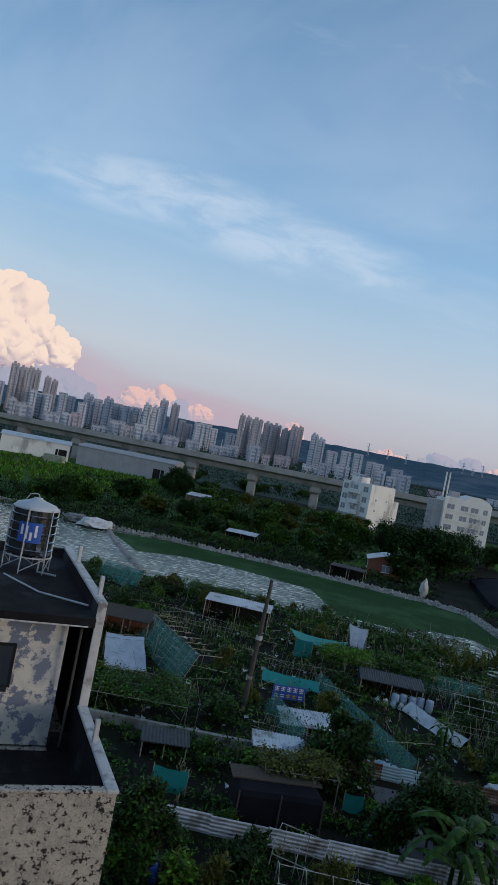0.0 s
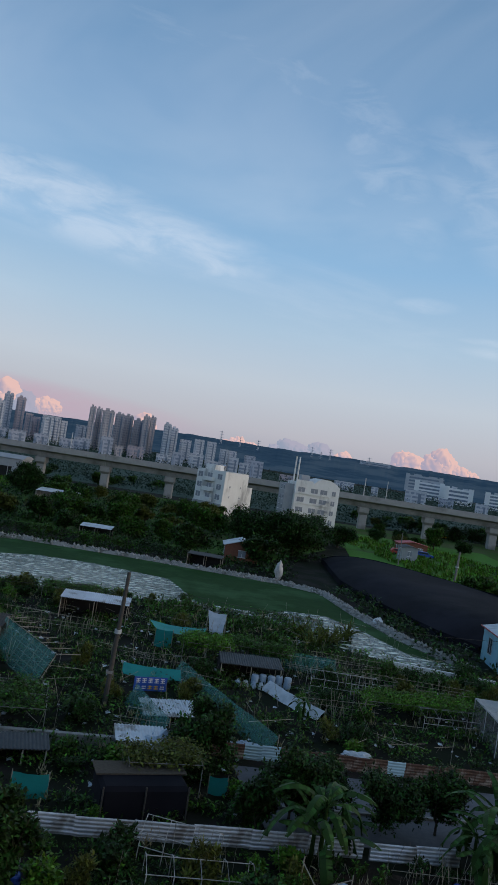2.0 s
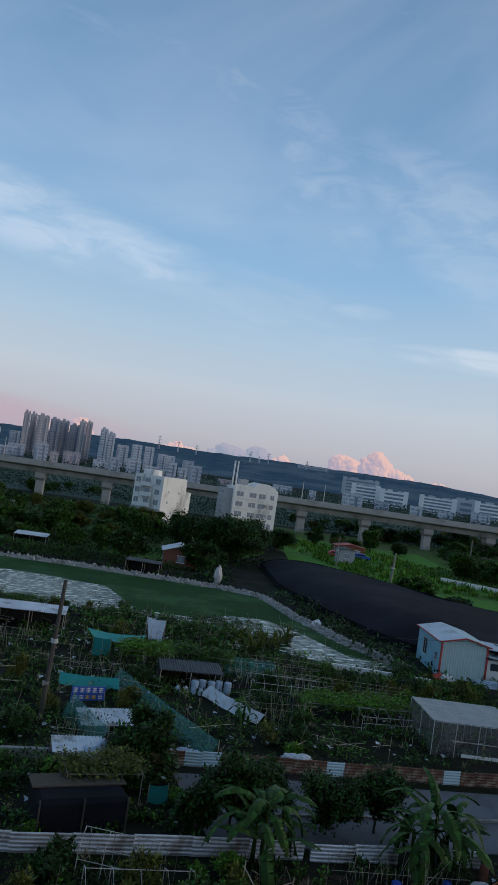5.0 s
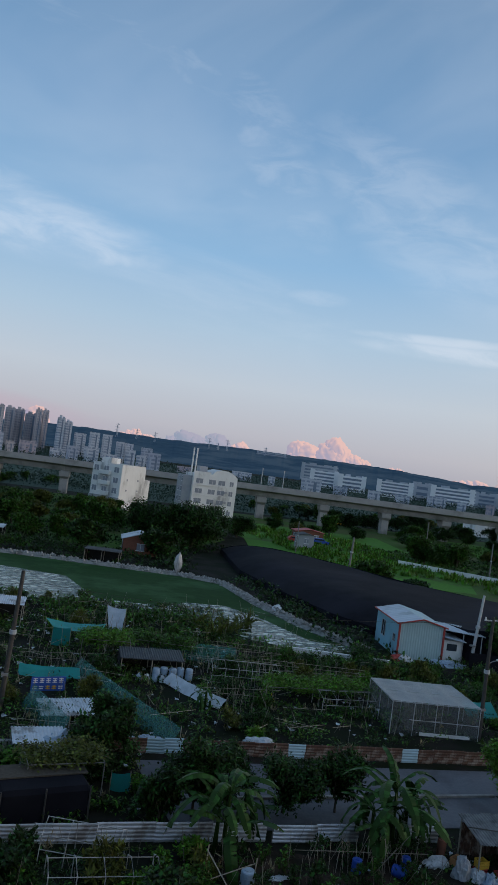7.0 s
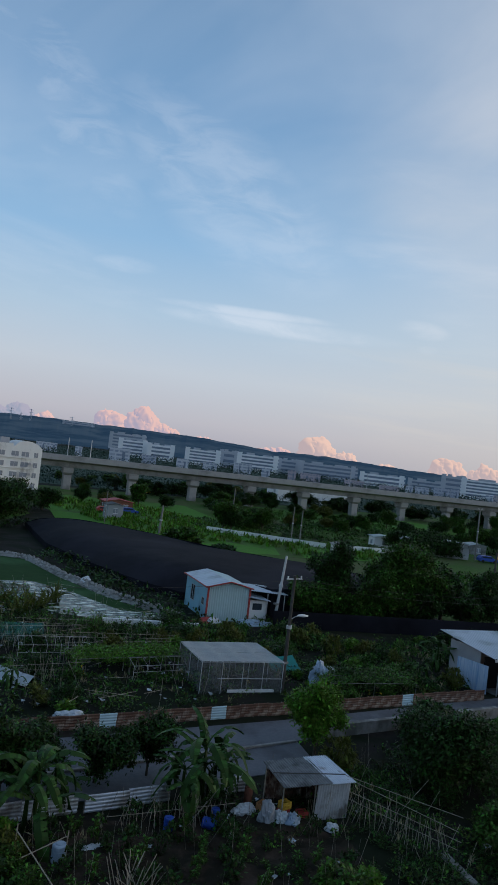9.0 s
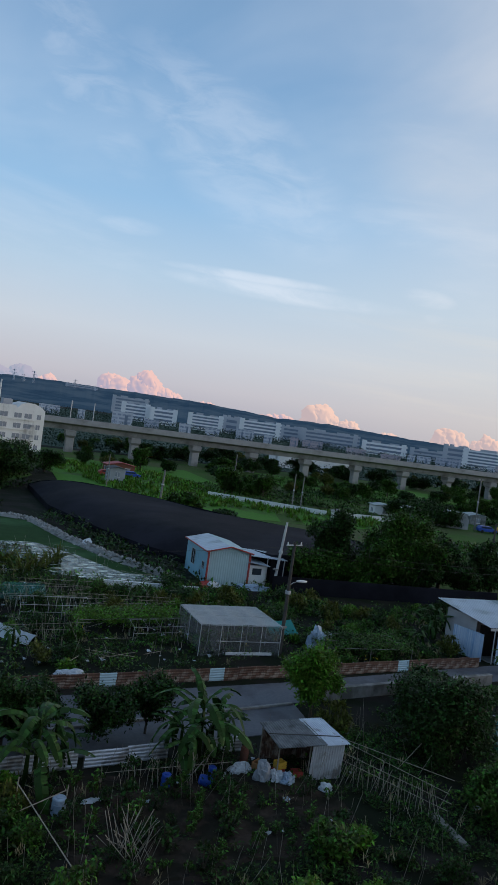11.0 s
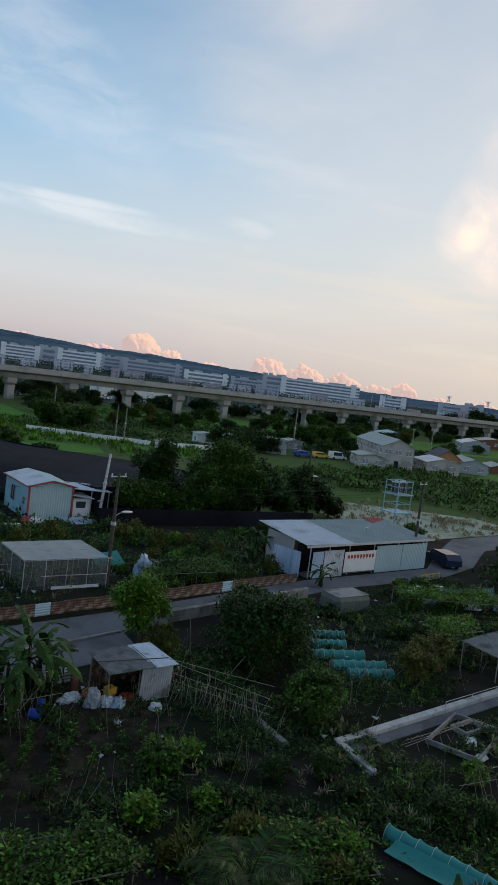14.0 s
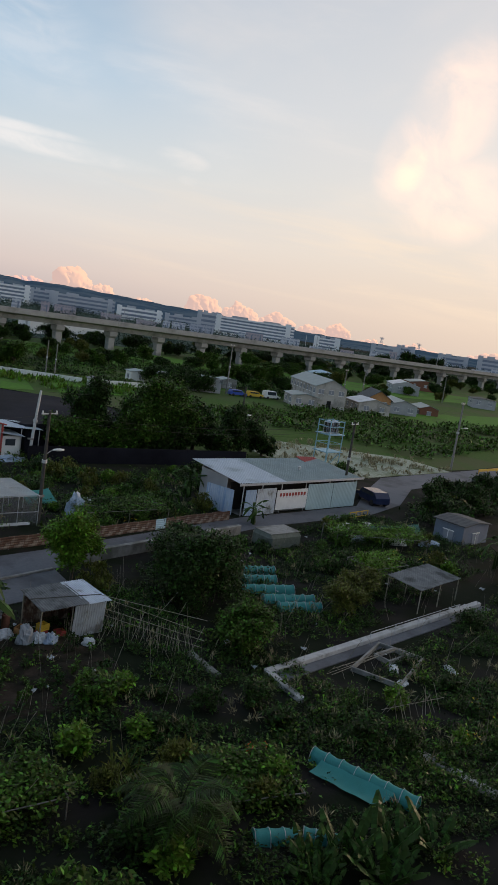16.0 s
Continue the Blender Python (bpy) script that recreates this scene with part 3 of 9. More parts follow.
FAR_BANK = [(-75, 124), (-34, 117), (-18, 110), (-8.8, 109.5), (8, 105.5), (16, 102.5), (27, 99), (32, 94.5), (32.4, 83), (34, 72), (36.5, 63)]
NEAR_EDGE = [(29.5, 61.5), (25, 66), (21.5, 72), (15, 75), (10.4, 77), (5.6, 78), (-3.5, 78), (-9, 81), (-18, 82), (-70, 88)]
def pond_water():
    """Dark water with short steep ripples that mirror the sky; pale rows are painted into its base colour."""
    m, nt, b = principled("pond_water", 0.05)
    N, L = nt.nodes.new, nt.links.new
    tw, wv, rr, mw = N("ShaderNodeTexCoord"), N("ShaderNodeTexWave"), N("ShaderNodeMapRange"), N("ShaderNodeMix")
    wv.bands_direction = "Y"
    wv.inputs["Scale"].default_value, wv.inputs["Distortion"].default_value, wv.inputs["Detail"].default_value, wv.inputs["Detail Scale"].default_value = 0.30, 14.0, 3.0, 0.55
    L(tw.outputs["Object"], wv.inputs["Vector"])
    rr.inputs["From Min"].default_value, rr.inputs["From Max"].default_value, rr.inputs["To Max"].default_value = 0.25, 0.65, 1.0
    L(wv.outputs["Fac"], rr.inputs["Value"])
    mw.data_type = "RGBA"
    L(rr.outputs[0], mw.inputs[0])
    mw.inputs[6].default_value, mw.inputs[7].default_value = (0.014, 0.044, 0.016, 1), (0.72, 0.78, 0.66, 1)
    # the pale rows are broken into tufts, torn open by dark water
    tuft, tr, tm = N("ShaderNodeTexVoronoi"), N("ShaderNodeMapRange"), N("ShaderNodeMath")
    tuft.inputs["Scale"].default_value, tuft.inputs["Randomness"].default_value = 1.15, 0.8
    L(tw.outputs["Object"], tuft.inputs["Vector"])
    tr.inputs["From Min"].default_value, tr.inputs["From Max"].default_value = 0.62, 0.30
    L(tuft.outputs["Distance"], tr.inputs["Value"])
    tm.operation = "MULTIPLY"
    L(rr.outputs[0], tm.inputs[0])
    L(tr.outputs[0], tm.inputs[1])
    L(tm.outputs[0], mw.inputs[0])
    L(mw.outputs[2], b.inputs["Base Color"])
    tc, mp, ns, n2, ad, bp = N("ShaderNodeTexCoord"), N("ShaderNodeMapping"), N("ShaderNodeTexNoise"), N("ShaderNodeTexNoise"), N("ShaderNodeMath"), N("ShaderNodeBump")
    mp.inputs["Scale"].default_value, mp.inputs["Rotation"].default_value = (0.45, 1.5, 1), (0, 0, 0.35)
    L(tc.outputs["Object"], mp.inputs[0])
    ns.inputs["Scale"].default_value, ns.inputs["Detail"].default_value, ns.inputs["Distortion"].default_value = 1.0, 3, 1.2
    n2.inputs["Scale"].default_value, n2.inputs["Detail"].default_value = 5.0, 2
    for n in (ns, n2):
        L(mp.outputs[0], n.inputs["Vector"])
    ad.operation = "MULTIPLY_ADD"
    L(n2.outputs["Fac"], ad.inputs[0])
    ad.inputs[1].default_value = 0.15
    L(ns.outputs["Fac"], ad.inputs[2])
    bp.inputs["Strength"].default_value, bp.inputs["Distance"].default_value = 0.6, 0.22
    L(ad.outputs[0], bp.inputs["Height"])
    L(bp.outputs[0], b.inputs["Normal"])
    return m


patch("water", FAR_BANK + NEAR_EDGE, pond_water(), "rippled pond water mirroring the sky, with pale tufted rows", "water", 0.06)
bank("bank_far", FAR_BANK, 1.0, 0.5, "pale stone and concrete pond dyke")
stones("bank_stones", FAR_BANK, 1.0, 0.5, 1500, 0.22, "loose pale stones along the pond dyke", 3)
bank("bank_cross", [(-18, 109.5), (-15, 99), (-8.8, 82)], 0.7, 0.35, "narrow earth dyke across the pond")


def viaduct():
    """A straight elevated rail line: box girders over tee-headed piers every 21 m."""
    root = thing("viaduct", "long pale concrete elevated railway viaduct on piers", "viaduct", kind="structure")
    p0, step = Vector((86.3, 228.2, 0)), Vector((20.7, -4.4, 0))
    ang = math.degrees(math.atan2(step.y, step.x))
    span = step.length
    deck = bmesh.new()
    prof = [(-1.9, 7.1), (1.9, 7.1), (2.5, 8.6), (4.6, 9.2), (4.6, 10.8), (4.35, 10.8), (4.35, 9.6), (-4.35, 9.6), (-4.35, 10.8), (-4.6, 10.8), (-4.6, 9.2), (-2.5, 8.6)]
    ends = [[deck.verts.new((x, y, z)) for y, z in prof] for x in (-span / 2 + 0.03, span / 2 - 0.03)]
    for i in range(len(prof)):
        j = (i + 1) % len(prof)
        deck.faces.new((ends[0][i], ends[1][i], ends[1][j], ends[0][j]))
    deck.faces.new(ends[0][::-1])
    deck.faces.new(ends[1])
    bmesh.ops.recalc_face_normals(deck, faces=deck.faces)
    girder = mesh_of("girder", deck, M_CONCRETE_DECK)
    pb = bmesh.new()
    prism(pb, [(-1.1, -1.3), (1.1, -1.3), (1.3, -1.1), (1.3, 1.1), (1.1, 1.3), (-1.1, 1.3), (-1.3, 1.1), (-1.3, -1.1)], 0, 4.6)
    cap = [[pb.verts.new((sx * x, sy * y, z)) for sx, sy in ((-1, -1), (1, -1), (1, 1), (-1, 1))] for x, y, z in ((1.2, 1.2, 4.6), (1.6, 2.2, 5.4), (1.6, 2.3, 6.9), (1.2, 1.6, 7.08))]
    for a, b in zip(cap, cap[1:]):
        for i in range(4):
            pb.faces.new((a[i], a[(i + 1) % 4], b[(i + 1) % 4], b[i]))
    pb.faces.new(cap[-1])
    bmesh.ops.recalc_face_normals(pb, faces=pb.faces)
    pier = mesh_of("pier", pb, M_CONCRETE_DECK)
    for k in range(-16, 40):
        p = p0 + step * k
        piece("pier", pier, root, pose(p.x, p.y, 0, 0, 0, ang))
        q = p0 + step * (k + 0.5)
        piece("girder", girder, root, pose(q.x, q.y, 0, 0, 0, ang))
    mast = mesh_of("mast", rods(((0, 0, 9.6), (0, 0, 16.5)), r=0.13), M_PIPE)
    for k in range(-15, 39, 5):
        for dk in (0.0, 0.35):
            p = p0 + step * (k + dk) + Vector((0.9, 4.2, 0))
            piece("mast", mast, root, pose(p.x, p.y, 0))


viaduct()


def ridge(name, dist, profile, material, label, rough, seed):
    """A far line of hills: heights in degrees over the horizon along the azimuth."""
    bm = bmesh.new()
    rows = []
    a = -40.0
    az_k, el_k = [p[0] for p in profile], [p[1] for p in profile]
    while a <= 100:
        el = float(np.interp(a, az_k, el_k)) + rough * noise.fractal(Vector((a * 0.9, seed, 0)), 0.6, 2.2, 6)
        h = max(3.0, EYE + dist * math.tan(radians(el)))
        s, c = math.sin(radians(a)), math.cos(radians(a))
        rows.append([bm.verts.new((s * d, c * d, z)) for d, z in ((dist * 0.70, 0), (dist * 0.80, h * 0.30), (dist * 0.90, h * 0.72), (dist, h), (dist * 1.25, 0))])
        a += 0.18
    for r0, r1 in zip(rows, rows[1:]):
        for j in range(4):
            bm.faces.new((r0[j], r1[j], r1[j + 1], r0[j + 1]))
    bmesh.ops.recalc_face_normals(bm, faces=bm.faces)
    solid(name, bm, material, label, "hill", kind="structure")


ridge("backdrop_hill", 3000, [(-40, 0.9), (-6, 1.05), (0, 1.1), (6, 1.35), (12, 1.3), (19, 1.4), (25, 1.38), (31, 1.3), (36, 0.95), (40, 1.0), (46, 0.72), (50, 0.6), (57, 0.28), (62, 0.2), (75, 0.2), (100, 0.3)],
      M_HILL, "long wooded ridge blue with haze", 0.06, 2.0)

# black shade net over a wide planted area: a sagging roof on posts with hanging sides
NET = [(41.5, 70.5), (39.5, 76), (38, 88), (37.5, 104), (42, 128), (48, 118), (53.5, 103), (58, 88), (64, 79), (68, 70), (60, 60.5), (47, 61.8), (46.5, 69.5)]


def low_side(p):
    """Height of the net: staked near the ground along the pond, three metres elsewhere."""
    edge = NET[:5]
    d = min((Vector((p.x, p.y)) - nearest_on(p, a, b)).length for a, b in zip(edge, edge[1:]))
    return 3.0 - 2.3 * math.exp(-d / 3.5)


def nearest_on(p, a, b):
    a, b = Vector(a), Vector(b)
    t = max(0.0, min(1.0, (Vector((p.x, p.y)) - a).dot(b - a) / (b - a).length_squared))
    return a + (b - a) * t


def shade_net():
    root = thing("shade_net", "wide black shade net stretched on posts over planting", "shade net", kind="structure")
    bm = bmesh.new()
    vs = [bm.verts.new((x, y, 3.0)) for x, y in NET]
    f = bm.faces.new(vs)
    bmesh.ops.triangulate(bm, faces=[f])
    for _ in range(4):
        bmesh.ops.subdivide_edges(bm, edges=[e for e in bm.edges if e.calc_length() > 3.0], cuts=1)
        bmesh.ops.triangulate(bm, faces=bm.faces[:])
    for v in bm.verts:
        v.co.z = low_side(v.co) + 0.30 * noise.noise(v.co * 0.12) + 0.12 * noise.noise(v.co * 0.6)
    part("roof_net", bm, M_BLACKNET, root, smooth=True)
    bm = bmesh.new()
    n = len(NET)
    for i in range(n):
        a, b = Vector((*NET[i], 0)), Vector((*NET[(i + 1) % n], 0))
        k = max(1, int((b - a).length / 2))
        for j in range(k):
            p, q = a.lerp(b, j / k), a.lerp(b, (j + 1) / k)
            bm.faces.new([bm.verts.new(v) for v in (p, q, q + Vector((0, 0, low_side(q) + 0.1)), p + Vector((0, 0, low_side(p) + 0.1)))])
    part("side_net", bm, M_BLACKNET, root)


shade_net()

# the house from whose upper floor the view opens
# out of view; added and sized to keep sky light off the near gardens
bm = bmesh.new()
box(bm, -7, 9, -12, -0.9, 0, 17.6)
solid("wall_own_house", bm, M_CONCRETE, "unseen plain concrete house block at the viewpoint", "wall", kind="structure")

# ---- sheets and frames ----
def corrugated(bm, width, height, pitch=0.2, depth=0.035, thick=0.012, m=Matrix()):
    """A ribbed metal sheet standing in x-z, ribs upright, with its underside."""
    n = max(2, int(width / pitch * 4))
    front, back = [], []
    for i in range(n + 1):
        x = width * i / n
        y = depth if i % 4 in (1, 2) else 0.0
        front.append([bm.verts.new(m @ Vector((x, -y, z))) for z in (0, height)])
        back.append([bm.verts.new(m @ Vector((x, -y + thick, z))) for z in (0, height)])
    for a, b in zip(front, front[1:]):
        bm.faces.new((a[0], b[0], b[1], a[1]))
    for a, b in zip(back, back[1:]):
        bm.faces.new((b[0], a[0], a[1], b[1]))
    bm.faces.new((front[0][1], back[0][1], back[0][0], front[0][0]))
    bm.faces.new((front[-1][0], back[-1][0], back[-1][1], front[-1][1]))
    return bm


def sheet_roof(width, length, pitch=0.25):
    """Sheet lying in x-y, ribs along y, from the origin."""
    return corrugated(bmesh.new(), width, length, pitch, 0.04, m=Matrix(((1, 0, 0, 0), (0, 0, 1, 0), (0, -1, 0, 0), (0, 0, 0, 1))))


def tin_fence(name, start, end, height, sheet_w, mats, pick, label, group, ribs_along=True, skip=()):
    """A low fence of single tin sheets on posts with a top rail."""
    a, b = Vector((*start, 0)), Vector((*end, 0))
    d = b - a
    root = thing(name, label, "fence", a, math.degrees(math.atan2(d.y, d.x)), group)
    n = int(d.length / sheet_w)
    w = d.length / n
    meshes = []
    for mt in mats:
        bm = bmesh.new()
        # ribs run along the fence: turn the sheet on its side
        corrugated(bm, height, w + 0.03, 0.16, 0.03, m=Matrix(((0, 0, 1, 0), (0, 1, 0, 0), (-1, 0, 0, height), (0, 0, 0, 1))))
        bmesh.ops.recalc_face_normals(bm, faces=bm.faces)
        meshes.append(mesh_of("sheet", bm, mt))
    post = mesh_of("post", boxes((-0.03, 0.03, 0.03, 0.08, 0, height + 0.04)), M_POLE)
    r = random.Random(len(name) + n)
    for i in range(n):
        if i in skip:
            continue
        piece("sheet", meshes[pick(i)], root, pose(i * w, 0.012 * (i % 2), 0.03 + r.uniform(-0.03, 0.03), r.uniform(-2, 2), r.uniform(-0.6, 0.6), 0))
        piece("post", post, root, pose(i * w, 0, 0))
    return root


# ---- neighbour house with a roof terrace and a steel water tank ----
def peeling(name, base, flake, under, scale=2.0, amount=0.5):
    """Old paint that flakes off in crackled islands."""
    m, nt, b = principled(name, 0.9)
    N, L = nt.nodes.new, nt.links.new
    b.inputs["Specular IOR Level"].default_value = 0.15
    tc, n1, n2, vo = N("ShaderNodeTexCoord"), N("ShaderNodeTexNoise"), N("ShaderNodeTexNoise"), N("ShaderNodeTexVoronoi")
    for n, s in ((n1, scale), (n2, scale * 0.35)):
        n.inputs["Scale"].default_value, n.inputs["Detail"].default_value, n.inputs["Roughness"].default_value = s, 9, 0.68
        L(tc.outputs["Object"], n.inputs["Vector"])
    vo.feature = "DISTANCE_TO_EDGE"
    vo.inputs["Scale"].default_value = 15.0
    L(tc.outputs["Object"], vo.inputs["Vector"])
    r1, r2, r3 = N("ShaderNodeMapRange"), N("ShaderNodeMapRange"), N("ShaderNodeMapRange")
    for r, lo, hi, src in ((r1, 0.60 - 0.12 * amount, 0.63 - 0.12 * amount, n1.outputs["Fac"]), (r2, 0.48, 0.60, n2.outputs["Fac"]), (r3, 0.035, 0.005, vo.outputs["Distance"])):
        r.inputs["From Min"].default_value, r.inputs["From Max"].default_value = lo, hi
        L(src, r.inputs["Value"])
    m1, m2, m3 = N("ShaderNodeMix"), N("ShaderNodeMix"), N("ShaderNodeMix")
    for mm in (m1, m2, m3):
        mm.data_type = "RGBA"
    L(r2.outputs[0], m1.inputs[0])
    m1.inputs[6].default_value, m1.inputs[7].default_value = (*base, 1), (*flake, 1)
    L(r1.outputs[0], m2.inputs[0])
    L(m1.outputs[2], m2.inputs[6])
    m2.inputs[7].default_value = (*under, 1)
    cr = N("ShaderNodeMath")
    cr.operation = "MULTIPLY"
    L(r3.outputs[0], cr.inputs[0])
    cr.inputs[1].default_value = 0.75 if scale > 5 else 0.0
    L(cr.outputs[0], m3.inputs[0])
    L(m2.outputs[2], m3.inputs[6])
    m3.inputs[7].default_value = (0.07, 0.065, 0.06, 1)
    L(m3.outputs[2], b.inputs["Base Color"])
    bp = N("ShaderNodeBump")
    bp.inputs["Strength"].default_value, bp.inputs["Distance"].default_value = 0.4, 0.02
    L(r1.outputs[0], bp.inputs["Height"])
    L(bp.outputs[0], b.inputs["Normal"])
    return m


def neighbour_house():
    root = thing("house", "old flat-roofed house with peeling cream walls and dark roof terrace", "house", (-2.3, 15.6, 0), 21.0)
    crackle = peeling("crackled_cream_paint", (0.50, 0.465, 0.40), (0.40, 0.37, 0.325), (0.035, 0.032, 0.03), 10.0, 0.42)
    flaking = peeling("flaking_wall_paint", (0.66, 0.63, 0.57), (0.40, 0.41, 0.44), (0.19, 0.22, 0.29), 1.7, 0.95)
    dark = surface("dark_roof_and_inner_walls", (0.014, 0.013, 0.015), (0.024, 0.022, 0.024), 2.5, 0.9, bump=0.3, stain=(0.05, 0.05, 0.055), stain_scale=0.7, stain_amount=0.3, spec=0.1)
    cap = surface("pale_cap", (0.62, 0.62, 0.62), (0.48, 0.48, 0.48), 2.5, 0.7, bump=0.2, stain=(0.26, 0.25, 0.24), stain_scale=3.0, stain_amount=0.3)
    part("wall", boxes((-7.0, 0, -3.55, 6.1, 0, 8.95)), crackle, root, "crackled cream plaster wall")
    bm = boxes((-7.0, 0, -3.55, -3.40, 8.95, 9.93), (-0.15, 0, -3.40, 0.0, 8.95, 9.93), (-7.0, -6.85, -3.40, 0.0, 8.95, 9.93))
    part("terrace_parapet", bm, crackle, root)
    part("terrace_floor", boxes((-6.85, -0.15, -3.40, 0.0, 8.95, 9.0)), dark, root, "near-black waterproofed terrace floor")
    # near-black slabs over the inner faces of the cream parapet
    part("parapet_inner_face", boxes((-0.19, -0.153, -3.37, 0.0, 9.0, 9.9), (-6.8, -0.2, -3.397, -3.36, 9.0, 9.9)), dark, root)
    part("parapet_cap", boxes((-0.18, 0.03, -3.58, -0.02, 9.93, 10.0), bevel=0.015), cap, root, "pale stained cap of the parapet")
    part("front_cap", boxes((-7.0, -0.182, -3.58, -3.38, 9.93, 9.985), bevel=0.015), crackle, root)
    part("stair_house_wall", boxes((-6.0, -0.62, 0.25, 5.9, 9.0, 11.72)), flaking, root, "cream wall with blue-grey peeling patches")
    # near-black side wall: the shadow beside the stair house is in its colour
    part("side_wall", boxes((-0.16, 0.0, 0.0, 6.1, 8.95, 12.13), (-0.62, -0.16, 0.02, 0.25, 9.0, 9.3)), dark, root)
    part("side_cap", boxes((-0.17, 0.035, -0.03, 6.1, 12.13, 12.2), (-0.16, 0.032, -0.035, 0.0, 9.99, 12.13), bevel=0.012), cap, root, "pale stained cap of the parapet")
    part("roof_slab", boxes((-6.1, -0.16, -0.12, 6.1, 11.66, 11.85)), dark, root, "black stained flat roof slab")
    part("roof_kerb", boxes((-6.1, -0.16, 5.95, 6.1, 11.85, 12.1)), dark, root)
    part("fascia_crack", boxes((-6.0, -0.3, -0.124, -0.12, 11.66, 11.69)), cap, root)
    # the dark window with its frame
    win = part("window", boxes((-3.2, -1.65, 0.2, 0.252, 10.1, 11.05)), M_GLASS, root, "dark open window")
    part("window_frame", boxes((-3.25, -1.6, 0.19, 0.258, 10.2, 10.25), (-3.25, -1.6, 0.19, 0.258, 11.05, 11.1), (-1.65, -1.6, 0.19, 0.258, 10.25, 11.05)), M_DARK, win)
    for x, y, z in ((0.0, 0.55, 12.2), (0.0, 3.9, 12.2), (-0.05, -1.75, 10.0)):
        part("stub_post", boxes((x - 0.10, x - 0.01, y - 0.05, y + 0.05, z - 0.1, z + 0.42), bevel=0.01), cap, root)
    bm = bmesh.new()
    polyline(bm, [(-0.4, -0.02, 9.1), (-0.4, -0.02, 11.6)], 0.03)
    part("drain_pipe", bm, M_DARKPOLE, root)
    bm = bmesh.new()
    polyline(bm, [(-1.9, 3.0, 11.89), (-1.2, 1.6, 11.88), (-0.2, 0.75, 11.9)], 0.022)
    part("hose", bm, M_PIPE, root, "pale hose across the roof")


neighbour_house()


def lathe(profile, seg=28):
    bm = bmesh.new()
    rings = [[bm.verts.new((r * math.cos(2 * math.pi * i / seg), r * math.sin(2 * math.pi * i / seg), z)) for i in range(seg)] for r, z in profile]
    for a, b in zip(rings, rings[1:]):
        for i in range(seg):
            bm.faces.new((a[i], a[(i + 1) % seg], b[(i + 1) % seg], b[i]))
    bm.faces.new(rings[0][::-1])
    bm.faces.new(rings[-1])
    return bm


def steel_tank(at, turn, r=0.56, h=1.15, legs=0.42, label="ribbed stainless steel roof water tank on a stand", badge=True, base=0.0):
    root = thing("water_tank", label, "water tank", at, turn)
    z0 = legs
    prof = [(r * 0.9, z0), (r, z0 + 0.05)]
    for i in range(5):
        z = z0 + 0.15 + i * (h - 0.3) / 4
        prof += [(r, z - 0.03), (r + 0.025, z - 0.015), (r + 0.025, z + 0.015), (r, z + 0.03)]
    prof += [(r, z0 + h), (r * 0.98, z0 + h + 0.02)]
    part("body", lathe(prof), M_STEEL, root, smooth=False)
    part("lid", lathe([(r * 1.02, z0 + h + 0.0), (r * 1.02, z0 + h + 0.03), (r * 0.85, z0 + h + 0.12), (r * 0.4, z0 + h + 0.20), (r * 0.22, z0 + h + 0.24), (r * 0.2, z0 + h + 0.27), (0.02, z0 + h + 0.28)]), M_WHITEROOF, root, "pale domed lid", smooth=True)
    for k in range(6):
        a = math.radians(60 * k + 10)
        c, s = math.cos(a), math.sin(a)
        part("leg", rods(((c * r * 1.06, s * r * 1.06, 0), (c * r * 1.06, s * r * 1.06, z0 + h + 0.05)), r=0.018), M_PIPE, root)
        b = math.radians(60 * k + 70)
        part("brace", rods(((c * r * 1.06, s * r * 1.06, 0.05), (math.cos(b) * r * 1.06, math.sin(b) * r * 1.06, z0 - 0.03)), r=0.013), M_PIPE, root)
    part("stand_ring", rods(*[((math.cos(math.radians(30 * i)) * r * 1.05, math.sin(math.radians(30 * i)) * r * 1.05, z0 - 0.02), (math.cos(math.radians(30 * i + 30)) * r * 1.05, math.sin(math.radians(30 * i + 30)) * r * 1.05, z0 - 0.02)) for i in range(12)], r=0.02), M_PIPE, root)
    part("pipe", rods(((r * 0.5, -r * 0.5, 0.04), (r * 1.3, -r * 0.9, 0.04)), ((r * 0.5, -r * 0.5, 0.04), (r * 0.5, -r * 0.5, z0)), r=0.025), M_PIPE, root)
    part("handle", rods(((-0.3, 0.1, z0 + h + 0.15), (-0.2, 0.1, z0 + h + 0.34)), ((-0.2, 0.1, z0 + h + 0.34), (0.0, 0.1, z0 + h + 0.36)), ((0.0, 0.1, z0 + h + 0.36), (0.05, 0.1, z0 + h + 0.25)), r=0.012), M_PIPE, root)
    if badge:
        bm = bmesh.new()
        for i in range(7):
            a0, a1 = math.radians(-128 + i * 8), math.radians(-128 + (i + 1) * 8)
            q = r + 0.032
            bm.faces.new([bm.verts.new((math.cos(a) * q, math.sin(a) * q, z)) for a, z in ((a0, z0 + 0.36), (a1, z0 + 0.36), (a1, z0 + 0.86), (a0, z0 + 0.86))])
        plate = part("badge", bm, M_SIGNBLUE, root, "blue badge with pale shapes")
        bm = bmesh.new()
        for i, (lo, hi) in enumerate(((0.55, 0.8), (0.45, 0.78), (0.42, 0.62), (0.5, 0.8))):
            a0, a1 = math.radians(-122 + i * 11), math.radians(-122 + i * 11 + 6)
            q = r + 0.037
            bm.faces.new([bm.verts.new((math.cos(a) * q, math.sin(a) * q, z)) for a, z in ((a0, z0 + lo), (a1, z0 + lo), (a1, z0 + hi), (a0, z0 + hi))])
        part("badge_bars", bm, M_WHITE, plate)
    return root


steel_tank((-4.95, 18.75, 11.85), 20)


